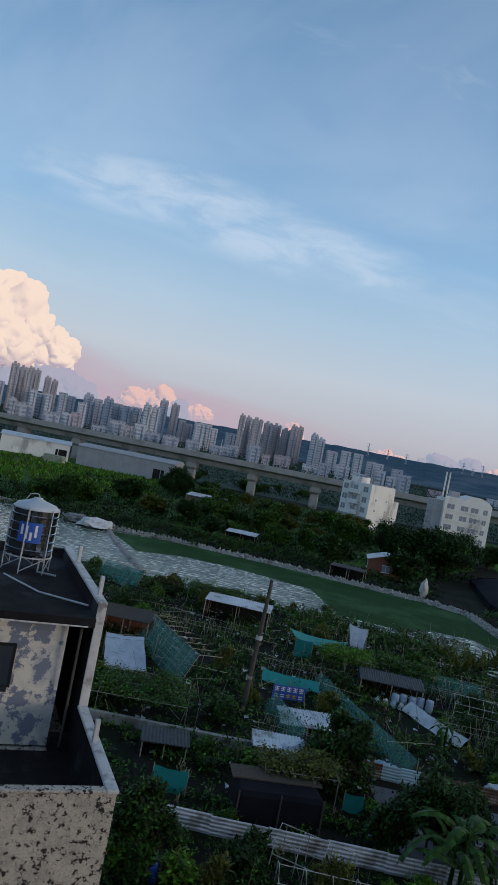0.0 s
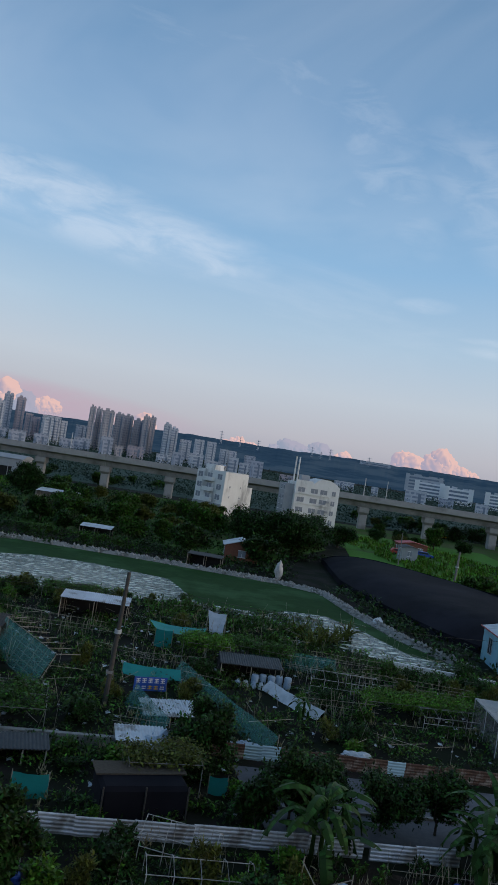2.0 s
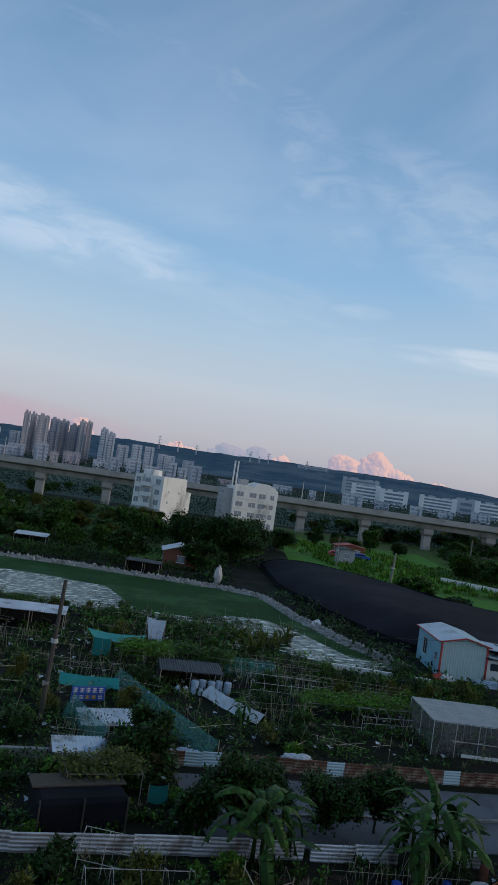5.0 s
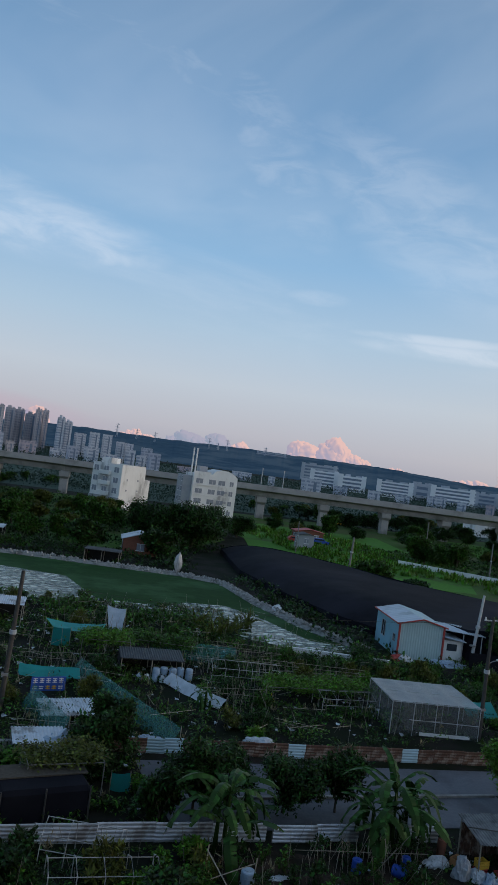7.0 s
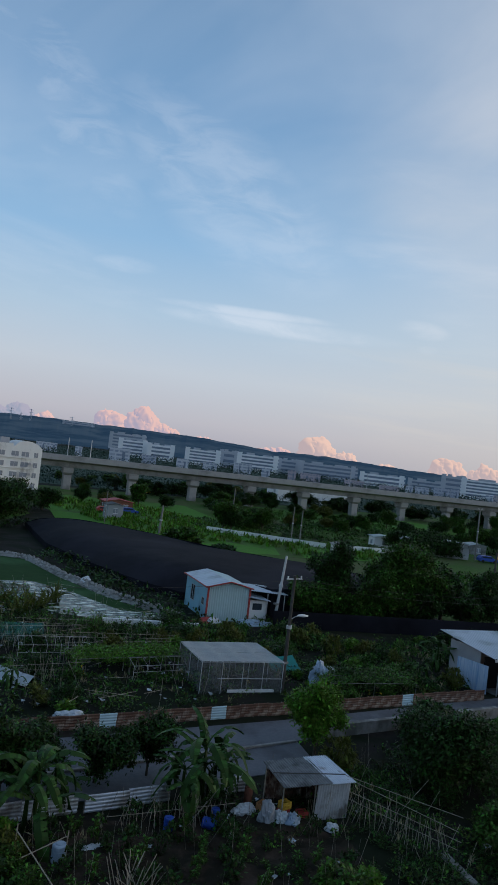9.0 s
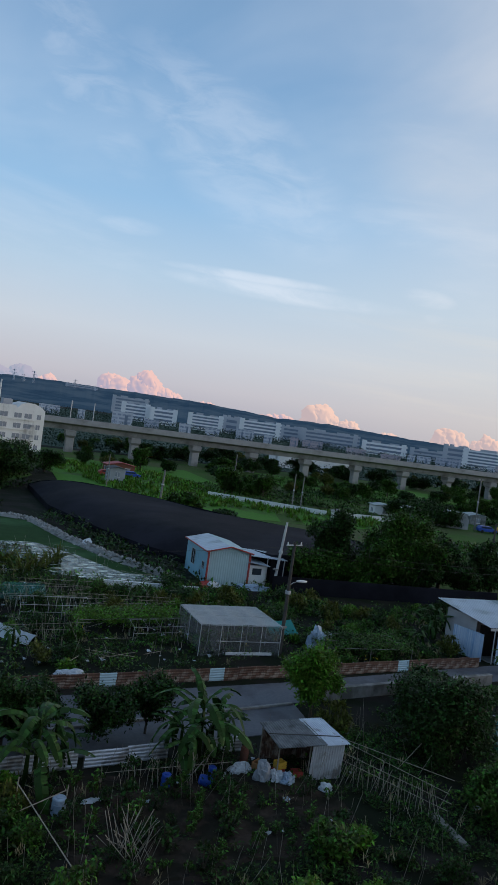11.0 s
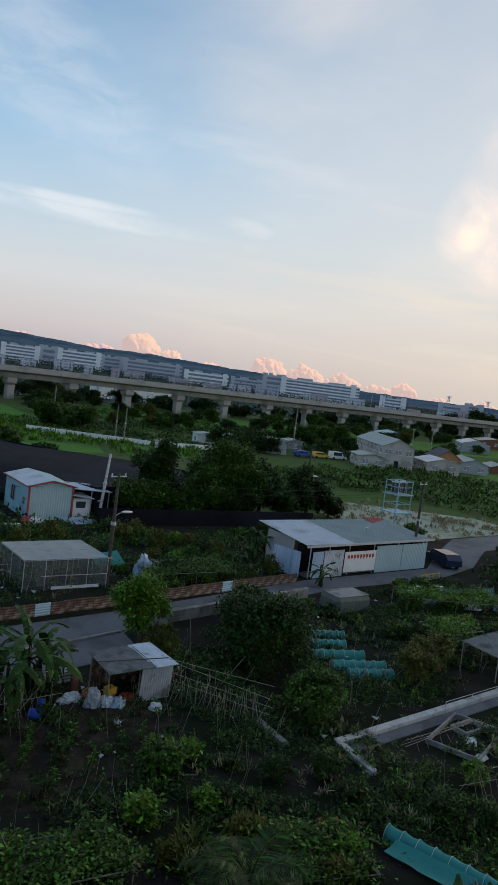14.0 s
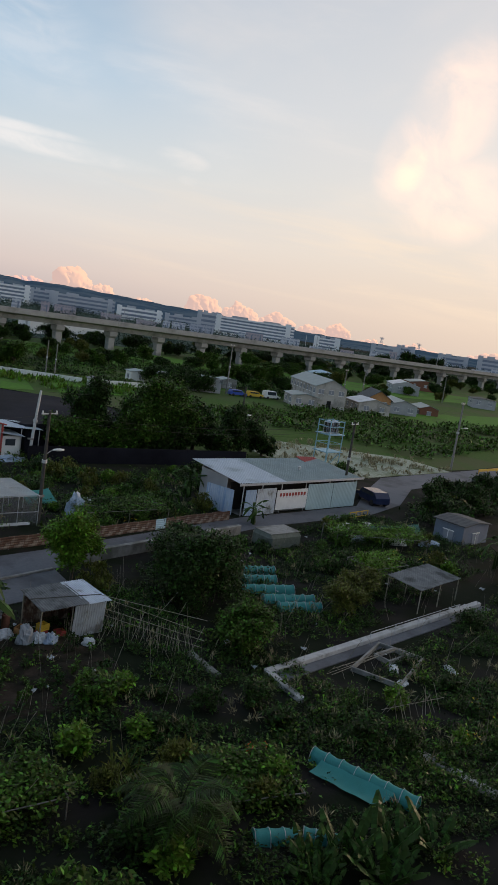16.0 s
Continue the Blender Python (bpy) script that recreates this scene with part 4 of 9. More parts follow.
# ---- tin fences along the lane ----
tin_fence("tin_fence", (-1.0, 30.6), (13.6, 29.9), 0.82, 2.1, [M_ZINC, M_CONCRETE], lambda i: 0, "low galvanised corrugated tin fence along a garden", "tin fences")
tin_fence("tin_fence", (13.9, 29.75), (21.9, 29.15), 0.78, 2.0, [M_ZINC], lambda i: 0, "low galvanised corrugated tin fence along a garden", "tin fences", skip=(2,))
tin_fence("tin_fence", (7.2, 39.6), (48.4, 35.75), 0.80, 1.0, [M_RUST, M_TINBLUE], lambda i: 1 if i in (3, 4, 11, 18, 33) else 0, "low rust-brown corrugated tin fence with pale blue patches", "tin fences")


# ---- poles with lamps and wires ----
def pole(at, height, r, material, label, lean=(0, 0), lamp=None, kind_name="utility_pole", bands=False, arms=0):
    root = thing(kind_name, label, "street lamp" if lamp else "pole", (*at, 0))
    top = (lean[0], lean[1], height)
    bm = bmesh.new()
    rod(bm, (0, 0, 0), top, r, r * 0.7, 10)
    part("shaft", bm, material, root)
    part("collar", rods(((lean[0] * 0.55, lean[1] * 0.55, height * 0.55 - 0.12), (lean[0] * 0.55, lean[1] * 0.55, height * 0.55 + 0.12)), r=r * 1.35, seg=10), M_PIPE, root)
    if lamp:
        z, dx, dy = lamp
        bm = bmesh.new()
        polyline(bm, [(lean[0] * z / height, lean[1] * z / height, z - 0.2), (dx * 0.5, dy * 0.5, z + 0.05), (dx, dy, z + 0.12)], 0.025)
        part("arm", bm, M_PIPE, root)
        bm = bmesh.new()
        bmesh.ops.create_uvsphere(bm, u_segments=12, v_segments=8, radius=0.5, matrix=pose(dx * 1.3, dy * 1.3, z + 0.14, 0, 0, math.degrees(math.atan2(dy, dx))) @ Matrix.Diagonal((0.95, 0.3, 0.2, 1)))
        part("lamp_head", bm, M_WHITE, root, "pale street lamp head", smooth=True)
    for k in range(arms):
        z = height - 0.25 - 0.5 * k
        part("crossarm", boxes((-0.7, 0.7, -0.04, 0.04, z - 0.04, z + 0.04)), M_PIPE, root)
        for x in (-0.6, 0.0, 0.6):
            part("insulator", rods(((x, 0, z + 0.04), (x, 0, z + 0.22)), r=0.05), M_WHITE, root)
    if bands:
        for k in range(6):
            part("warning_band", rods(((0, 0, 0.15 + k * 0.22), (0, 0, 0.26 + k * 0.22)), r=r * 1.06, seg=10), M_YELLOW if k % 2 else M_TYRE, root)
    part("clamp", boxes((-r * 1.2, r * 1.2, -r * 1.2, r * 1.2, 1.9, 2.05)), M_POLE, root)
    return root


pole((2.8, 45.9), 8.1, 0.16, M_DARKPOLE, "dark weathered timber pole in the gardens", (0.25, 0.2))
pole((33.6, 41.7), 8.2, 0.15, M_DARKPOLE, "dark weathered pole with street lamp by the net house", (0.0, 0.0), (5.2, 0.75, -0.15), arms=1)
pole((46.0, 59.6), 6.8, 0.17, M_PIPE, "leaning pale concrete pole beside the blue shed", (0.9, 0.3))
pole((65.4, 34.6), 8.4, 0.15, M_DARKPOLE, "dark pole with striped foot at the long shed", bands=True, arms=1)
pole((104.6, 38.6), 10.0, 0.17, M_POLE, "tall concrete pole with lamp by the road", (0.35, 0.1), (6.1, 1.2, -0.4), arms=1)
pole((79.4, 59.1), 8.1, 0.16, M_DARKPOLE, "dark pole with lamp at the stubble field", (0.4, 0.2), (4.2, 1.0, -0.2))
pole((135.8, 106.5), 11.6, 0.18, M_POLE, "tall brown pole near parked cars", arms=1)
pole((64.2, 120.4), 6.0, 0.22, M_POLE, "stout concrete pole at the paddy edge", (0.3, 0.0))
pole((95.7, 121.5), 7.5, 0.14, M_POLE, "slim grey pole in the paddies")
pole((97.6, 121.0), 7.0, 0.14, M_POLE, "slim grey pole in the paddies")
pole((98.0, 148.0), 9.0, 0.15, M_POLE, "slim grey pole among trees")
pole((62.0, 140.0), 6.5, 0.12, M_POLE, "slim grey pole among trees")
pole((172, 96), 9.0, 0.15, M_POLE, "slim grey pole by the houses", arms=1)
pole((190, 100), 9.0, 0.15, M_POLE, "slim grey pole by the houses", arms=1)
pole((250, 100), 10.0, 0.16, M_POLE, "slim grey pole by the houses", arms=1)


def wire(a, b, sag, r=0.012, label="thin dark overhead wire"):
    a, b = Vector(a), Vector(b)
    pts = [a.lerp(b, i / 14) - Vector((0, 0, sag * 4 * (i / 14) * (1 - i / 14))) for i in range(15)]
    solid("overhead_wire", polyline(bmesh.new(), pts, r, 4), M_DARKPOLE, label, "wire", "overhead wires")


wire((3.0, 46.1, 7.6), (33.6, 41.7, 7.9), 0.9)
wire((33.6, 41.7, 7.95), (65.4, 34.6, 8.1), 0.8)
wire((33.6, 41.7, 7.6), (65.4, 34.6, 7.7), 0.9)
wire((65.4, 34.6, 8.1), (104.9, 38.7, 9.6), 0.9)
wire((3.0, 46.1, 7.3), (-25, 52.0, 6.0), 0.8)
wire((46.9, 59.9, 6.7), (79.8, 59.3, 7.9), 0.7)


# ---- light blue shed with red corners ----
def blue_shed():
    root = thing("shed", "light blue sheet-metal shed with red corner trim and pale roof", "shed", (38.95, 61.4, 0), -13.0)
    W, D, H, R = 4.4, 7.3, 3.35, 3.85
    part("wall", boxes((0.0, 0.1, 0.1, D, 0, H), (W - 0.1, W, 0.1, D, 0, H), (0.1, W - 0.1, D - 0.1, D, 0, H)), M_SHEDBLUE, root, "light blue side wall")
    bm = bmesh.new()
    corrugated(bm, W, H, 0.24, 0.03, 0.02, m=pose(0, 0.03, 0))
    part("front_panel", bm, M_SHEDGREEN, root, "ribbed pale green front")
    bm = bmesh.new()
    g = [bm.verts.new(v) for v in ((0, 0.02, H), (W, 0.02, H), (W / 2, 0.02, R), (0, 0.1, H), (W, 0.1, H), (W / 2, 0.1, R))]
    bm.faces.new((g[0], g[1], g[2]))
    bm.faces.new((g[5], g[4], g[3]))
    part("gable", bm, M_SHEDGREEN, root)
    for s in (0, 1):
        bm = bmesh.new()
        n = 22
        rows = []
        for i in range(n + 1):
            y = -0.25 + (D + 0.5) * i / n
            z = 0.03 if i % 2 else 0.0
            xe, xr = (-0.25, W / 2) if s == 0 else (W + 0.25, W / 2)
            rows.append([bm.verts.new((xe, y, H - 0.04 + z)), bm.verts.new((xr, y, R + 0.04 + z)), bm.verts.new((xe, y, H - 0.09)), bm.verts.new((xr, y, R - 0.01))])
        for a, b in zip(rows, rows[1:]):
            bm.faces.new((a[0], a[1], b[1], b[0]))
            bm.faces.new((a[2], b[2], b[3], a[3]))
            bm.faces.new((a[0], b[0], b[2], a[2]))
        bmesh.ops.recalc_face_normals(bm, faces=bm.faces)
        part("roof", bm, M_WHITEROOF if s == 0 else M_SHEDGREEN, root, "pale ribbed roof sheet")
    for x in (0.0, W):
        part("corner_trim", boxes((x - 0.09, x + 0.09, -0.06, 0.05, 0, H - 0.03), bevel=0.01), M_RED, root, "red corner trim")
    for a, b in (((-0.27, -0.27, H - 0.03), (W / 2, -0.27, R + 0.06)), ((W / 2, -0.27, R + 0.06), (W + 0.27, -0.27, H - 0.03)), ((-0.28, -0.25, H - 0.05), (-0.28, D + 0.2, H - 0.05))):
        part("verge_trim", rods((a, b), r=0.07, seg=6), M_RED, root, "red verge trim")
    for y0, y1, z0, z1 in ((4.2, 5.3, 1.1, 2.6), (1.0, 1.6, 1.35, 2.0)):
        w = part("window", boxes((-0.03, 0.0, y0, y1, z0, z1)), M_GLASS, root, "dark sliding window")
        part("window_frame", boxes((-0.06, -0.03, y0 - 0.06, y1 + 0.06, z1, z1 + 0.06), (-0.06, -0.03, y0 - 0.06, y1 + 0.06, z0 - 0.06, z0), (-0.06, -0.03, y0 - 0.06, y0, z0, z1), (-0.06, -0.03, y1, y1 + 0.06, z0, z1), (-0.06, -0.03, (y0 + y1) / 2 - 0.02, (y0 + y1) / 2 + 0.02, z0, z1)), M_PIPE, w)
    # lean-to at the side
    part("annex_wall", boxes((W + 0.02, W + 2.0, 0.2, 3.0, 0, 2.15)), M_WALL, root, "white low annex")
    part("annex_window", boxes((W + 0.5, W + 1.5, 0.17, 0.2, 1.2, 1.85)), M_GLASS, root)
    bm = sheet_roof(2.4, 3.6)
    bmesh.ops.transform(bm, matrix=pose(W - 0.1, -0.3, 2.5, 0, 8, 0), verts=bm.verts)
    part("annex_roof", bm, M_WHITEROOF, root)
    bm = sheet_roof(4.6, 4.6)
    bmesh.ops.transform(bm, matrix=pose(W + 0.1, 1.0, 2.95, 0, 4, 0), verts=bm.verts)
    part("canopy", bm, M_WHITEROOF, root, "thin pale canopy roof")
    for x, y in ((W + 4.4, 1.2), (W + 4.4, 5.3), (W + 2.5, 1.2)):
        part("canopy_post", rods(((x, y, 0), (x, y, 2.7)), r=0.05), M_PIPE, root)


blue_shed()


# ---- net house ----
def net_house():
    root = thing("net_house", "low greenhouse frame covered in pale insect netting", "greenhouse", (27.1, 42.4, 0), -12.0)
    W, D, H = 6.1, 5.0, 2.15
    bm = bmesh.new()
    nx, ny = 24, 20
    vs = [[bm.verts.new((W * i / nx, D * j / ny, H + 0.05 - 0.09 * abs(math.sin(math.pi * i / nx * 4)) * abs(math.sin(math.pi * j / ny * 3)) + 0.02 * noise.noise(Vector((i, j, 0)) * 0.4))) for j in range(ny + 1)] for i in range(nx + 1)]
    for i in range(nx):
        for j in range(ny):
            bm.faces.new((vs[i][j], vs[i + 1][j], vs[i + 1][j + 1], vs[i][j + 1]))
    part("roof_net", bm, M_NETWHITE, root, "sagging pale net roof", smooth=True)
    for nm, a, b in (("front_net", (0, 0), (W, 0)), ("back_net", (0, D), (W, D)), ("side_net", (0, 0), (0, D)), ("side_net", (W, 0), (W, D))):
        bm = bmesh.new()
        n = 16
        cols = [[bm.verts.new((a[0] + (b[0] - a[0]) * i / n + 0.03 * noise.noise(Vector((i, z, 3.0))), a[1] + (b[1] - a[1]) * i / n + 0.05 * noise.noise(Vector((i, z, 0.5))), z)) for z in (0.02, 0.7, 1.4, H)] for i in range(n + 1)]
        for c, d in zip(cols, cols[1:]):
            for k in range(3):
                bm.faces.new((c[k], d[k], d[k + 1], c[k + 1]))
        part(nm, bm, M_NETSIDE, root, smooth=True)
    for i in range(5):
        for y in (0.0, D / 2, D):
            part("post", rods(((W * i / 4, y, 0), (W * i / 4, y, H)), r=0.025), M_PIPE, root)
        part("purlin", rods(((W * i / 4, 0, H), (W * i / 4, D, H)), r=0.022), M_PIPE, root)
    for y in (0.0, D / 2, D):
        part("rail", rods(((0, y, H), (W, y, H)), r=0.022), M_PIPE, root)
    part("rail", rods(((1.2, -0.02, 1.05), (W, -0.02, 1.0)), r=0.025), M_PIPE, root)
    part("skirt_board", boxes((2.0, W - 0.6, -0.1, -0.05, 0.1, 0.3)), M_WHITE, root, "white board along the foot")
    bm = bmesh.new()
    for k in range(6):
        x = 0.7 + 0.13 * k
        bm.faces.new([bm.verts.new(v) for v in ((x, -0.05 - 0.03 * (k % 2), 0.9 - 0.12 * k), (x + 0.13, -0.05 - 0.03 * ((k + 1) % 2), 0.9 - 0.12 * (k + 1)), (x + 0.13, -0.04, H - 0.05), (x, -0.04, H - 0.05))])
    part("door_curtain", bm, M_NETSIDE, root, "torn pale net door flap")


net_house()


# ---- long shed behind coloured panels ----
def long_shed():
    root = thing("warehouse", "long low tin workshop with pale and grey-green roof and panel fence", "workshop", (50.2, 36.3, 0), -9.2)
    L_, D = 16.3, 5.7
    part("wall", boxes((0.4, L_ - 0.2, D - 0.2, D - 0.1, 0, 3.1), (0.3, 0.4, 2.0, D - 0.1, 0, 3.0), (L_ - 0.2, L_ - 0.1, 0.4, D - 0.1, 0, 2.6)), M_WALLGREY, root)
    part("floor_slab", boxes((0.3, L_ - 0.1, 0.2, D, 0, 0.06)), M_CONCRETE, root)
    # black sheet hung behind the front, standing in for the unlit depth
    part("interior_shade_sheet", boxes((0.4, L_ - 0.2, 1.6, 1.66, 0.06, 2.6)), M_DARK, root)
    for x0, x1, mt, nm in ((-0.6, 5.2, M_WHITEROOF, "pale"), (5.22, 16.6, M_GREENROOF, "grey-green")):
        bm = sheet_roof(x1 - x0, D + 0.9, 0.3)
        bmesh.ops.transform(bm, matrix=pose(x0, -0.5, 3.0 - 0.012 * x0, 5.5, 0.7, 0), verts=bm.verts)
        part("roof", bm, mt, root, nm + " ribbed roof sheets")
    bm = sheet_roof(3.0, 1.4, 0.3)
    bmesh.ops.transform(bm, matrix=pose(13.4, D - 0.9, 3.36, 12, 3, 0), verts=bm.verts)
    part("roof_patch", bm, M_RED, root, "red roof sheet at the end")
    part("roof_vent", lathe([(0.12, 3.2), (0.12, 3.5), (0.2, 3.52), (0.02, 3.6)], 10), M_PIPE, root).location = (10.0, 2.5, 0)
    part("roof_edge", boxes((-0.6, 16.6, -0.56, -0.5, 2.78, 2.98)), M_PIPE, root)
    for x in (0.3, 2.6, 5.1, 8.4, 11.8, 16.0):
        part("post", rods(((x, -0.1, 0), (x, -0.1, 2.85)), r=0.05), M_PIPE, root)
    cols = [(0.5, 1.8, M_STRIPE, 2.3), (1.9, 4.3, M_ZINC, 2.35), (8.6, 12.2, M_SHEDGREEN, 2.5), (12.3, 15.9, M_SHEDGREEN, 2.5)]
    for x0, x1, mt, h in cols:
        bm = corrugated(bmesh.new(), x1 - x0, h, 0.22, 0.03, m=pose(x0, -0.25, 0.02))
        part("panel", bm, mt, root)
    board = part("banner", boxes((4.4, 8.5, -0.3, -0.26, 0.3, 2.15)), M_WHITE, root, "white banner with unreadable red writing")
    bm = bmesh.new()
    for i in range(9):
        x = 4.75 + i * 0.4
        box(bm, x, x + 0.28, -0.306, -0.302, 1.55, 1.85)
        box(bm, x + 0.05, x + 0.1, -0.306, -0.302, 1.42, 1.55)
    part("banner_bars", bm, M_RED, board)
    part("side_panel", corrugated(bmesh.new(), 3.0, 2.2, 0.2, 0.03, m=pose(-0.3, 0.4, 0, 0, 0, 100)), M_STRIPE, root, "blue-and-white striped panel")


M_STRIPE = surface("blue_striped_sheet", (0.20, 0.34, 0.55), (0.55, 0.62, 0.70), 5.0, 0.5, bump=0.05, stretch=(1.4, 1.4, 0.05))
long_shed()


# ---- water tower with two steel tanks ----
def water_tower():
    root = thing("water_tower", "blue-grey steel frame tower with platform", "water tower", (79.5, 45.3, 0), -10)
    for x in (0, 2.6):
        for y in (0, 2.0):
            part("leg", rods(((x, y, 0), (x, y, 6.2)), r=0.07), M_SHEDBLUE, root)
    for z in (2.2, 4.4):
        part("platform", boxes((-0.2, 2.8, -0.2, 2.2, z, z + 0.1)), M_SHEDBLUE, root)
    for z in (3.3, 5.4, 6.1):
        part("rail", rods(((0, 0, z), (2.6, 0, z)), ((2.6, 0, z), (2.6, 2, z)), ((2.6, 2, z), (0, 2, z)), ((0, 2, z), (0, 0, z)), r=0.035), M_SHEDBLUE, root)
    part("brace", rods(((0, 0, 0.1), (2.6, 0, 2.2)), ((2.6, 2, 0.1), (2.6, 0, 2.2)), r=0.035), M_SHEDBLUE, root)
    m = root.matrix_world
    for x in (0.72, 1.9):
        p = m @ Vector((x, 1.0, 4.5))
        steel_tank(p, 0, 0.55, 1.25, 0.15, "ribbed stainless steel tank on a tower platform", False)


water_tower()


# ---- hut of tin sheets with clutter ----
def tin_hut():
    root = thing("hut", "small garden hut of grey corrugated tin sheets", "hut", (23.35, 25.6, 0), -11)
    bm = corrugated(bmesh.new(), 2.1, 1.85, 0.16, 0.035, m=pose(0, 0, 0.0, 4, 0, 0))
    part("front_sheet", bm, M_ZINC, root, "upright pale tin sheets")
    bm = corrugated(bmesh.new(), 2.4, 1.8, 0.16, 0.035, m=pose(2.1, 0.05, 0.0, 0, 0, 90))
    part("side_sheet", bm, M_ZINC, root)
    bm = corrugated(bmesh.new(), 4.0, 1.7, 0.16, 0.035, m=pose(-1.9, 2.45, 0.0))
    part("back_sheet", bm, M_RUST, root)
    for i, (x, w) in enumerate(((-2.25, 1.55), (-0.75, 1.55), (0.75, 1.65))):
        bm = sheet_roof(w, 3.0, 0.16)
        bmesh.ops.transform(bm, matrix=pose(x, -0.35, 1.92 + 0.03 * (i % 2), 2 + i, 1.5 * (i - 1), -3 + 4 * i), verts=bm.verts)
        part("roof_sheet", bm, M_OLDROOF if i < 2 else M_ZINC, root, "weathered grey roof sheet")
    for x, y in ((-2.0, 0.1), (-2.0, 2.3), (0.0, 0.1), (2.05, 0.1)):
        part("post", rods(((x, y, 0), (x, y, 1.95)), r=0.04), M_BAMBOO, root)
    part("roof_pole", rods(((-2.3, 1.0, 2.12), (1.9, 0.2, 2.16)), r=0.03), M_DARKPOLE, root)
    root.scale = (0.82, 0.88, 0.9)


tin_hut()


def crate(at, w, d, h, mt, label, turn=0.0):
    root = thing("crate", label, "crate", at, turn, "clutter by the hut")
    part("base", boxes((0, w, 0, d, 0, 0.03)), mt, root)
    for k in range(3):
        z = 0.05 + k * h / 3
        part("slat", boxes((0, w, 0, 0.02, z, z + h / 4)), mt, root)
        part("slat", boxes((0, w, d - 0.02, d, z, z + h / 4)), mt, root)
    for x in (0, w - 0.04):
        part("end", boxes((x, x + 0.04, 0.02, d - 0.02, 0.03, h)), mt, root)


crate((22.0, 26.2, 0), 0.5, 0.4, 0.35, M_RED, "red slatted plastic crate beside the hut", 10)
crate((22.05, 26.25, 0.36), 0.5, 0.4, 0.3, M_YELLOW, "ochre slatted crate stacked on another", 4)
crate((22.7, 25.9, 0), 0.5, 0.4, 0.3, M_RED, "red slatted plastic crate beside the hut", -14)
crate((21.4, 26.9, 0), 0.6, 0.4, 0.4, M_ORANGEWALL, "wooden crate beside the hut", 24)


def barrel(at, r, h, mt, label, turn=0.0, lying=False):
    root = thing("barrel", label, "barrel", (at[0], at[1], at[2] + (r if lying else 0)), turn, "garden barrels")
    bm = lathe([(r * 0.92, 0), (r, 0.06), (r, h * 0.32), (r * 1.04, h * 0.34), (r, h * 0.36), (r, h * 0.66), (r * 1.04, h * 0.68), (r, h * 0.70), (r, h * 0.94), (r * 0.9, h)], 18)
    lid = lathe([(r * 0.5, h), (r * 0.5, h + 0.03), (r * 0.1, h + 0.035)], 12)
    if lying:
        for b in (bm, lid):
            bmesh.ops.transform(b, matrix=pose(0, 0, 0, 90), verts=b.verts)
    part("drum", bm, mt, root, smooth=False)
    part("lid", lid, mt, root)


barrel((16.6, 27.1, 0), 0.22, 0.62, M_BLUE, "blue plastic garden barrel")
barrel((18.2, 26.9, 0), 0.24, 0.6, M_BLUE, "blue plastic barrel lying in the garden", 40, True)
barrel((19.0, 27.2, 0), 0.2, 0.55, M_BLUE, "blue plastic garden barrel")
barrel((-0.5, 26.7, 0), 0.25, 0.6, M_BLUE, "blue plastic garden barrel")
barrel((11.6, 26.6, 0), 0.28, 0.7, M_BLUETARP, "pale blue plastic garden barrel")
barrel((21.3, 28.0, 0), 0.2, 0.8, M_BRICK, "brown upright drum at the hut")
for k in range(5):
    barrel((13.6 + 0.62 * k, 52.4 + 0.2 * (k % 2), 0), 0.27, 0.8, M_BLUETARP, "pale plastic barrel in a row by the dark shed")


def heap(name, at, size, mt, label, category, turn=0.0, seed=0, group=""):
    """A crumpled sheet or bag: a mound with folds."""
    bm = bmesh.new()
    bmesh.ops.create_icosphere(bm, subdivisions=4, radius=1.0)
    for v in bm.verts:
        q = v.co.copy()
        f = 1 + 0.32 * noise.fractal(q * 1.6 + Vector((seed * 3.1, 0, 0)), 0.7, 2.1, 5) + 0.10 * noise.noise(q * 7 + Vector((seed, 0, 0)))
        v.co = Vector((q.x * f * size[0], q.y * f * size[1], max(-0.15, q.z * f) * size[2]))
    ob = solid(name, bm, mt, label, category, group)
    ob.matrix_world = pose(at[0], at[1], at[2] + 0.1 * size[2], 0, 0, turn)
    return ob


heap("plastic_bag", (20.6, 27.3, 0), (0.7, 0.4, 0.35), M_TARP, "crumpled white plastic bags on the soil", "bag", 10, 1, "bags")
heap("plastic_bag", (22.2, 25.7, 0), (0.5, 0.35, 0.4), M_BLUETARP, "stuffed pale blue bag by the hut", "bag", 40, 2, "bags")
heap("plastic_bag", (21.8, 26.0, 0), (0.4, 0.35, 0.5), M_TARP, "stuffed white bag by the hut", "bag", -20, 3, "bags")
heap("plastic_bag", (21.2, 26.3, 0), (0.4, 0.4, 0.8), M_WALLGREY, "grey covered pile under the hut roof", "bag", 0, 4, "bags")
heap("plastic_bag", (23.6, 24.6, 0), (0.3, 0.3, 0.28), M_TARP, "small white sack on the soil", "bag", 0, 5, "bags")
heap("plastic_bag", (19.6, 27.2, 0), (0.18, 0.14, 0.16), M_TARP, "small white sack on the soil", "bag", 0, 6, "bags")
heap("tarp", (17.1, 40.1, 0), (0.9, 0.4, 0.5), M_TARP, "crumpled white sheet behind the rusty fence", "tarp", -20, 7)
heap("tarp", (10.4, 40.4, 0), (1.1, 0.45, 0.5), M_BLUETARP, "crumpled pale plastic behind the fence", "tarp", -12, 8)
heap("tarp", (43.2, 59.2, 0), (1.6, 0.6, 0.5), M_BLUETARP, "pale crumpled sheet before the blue shed", "tarp", -20, 9)
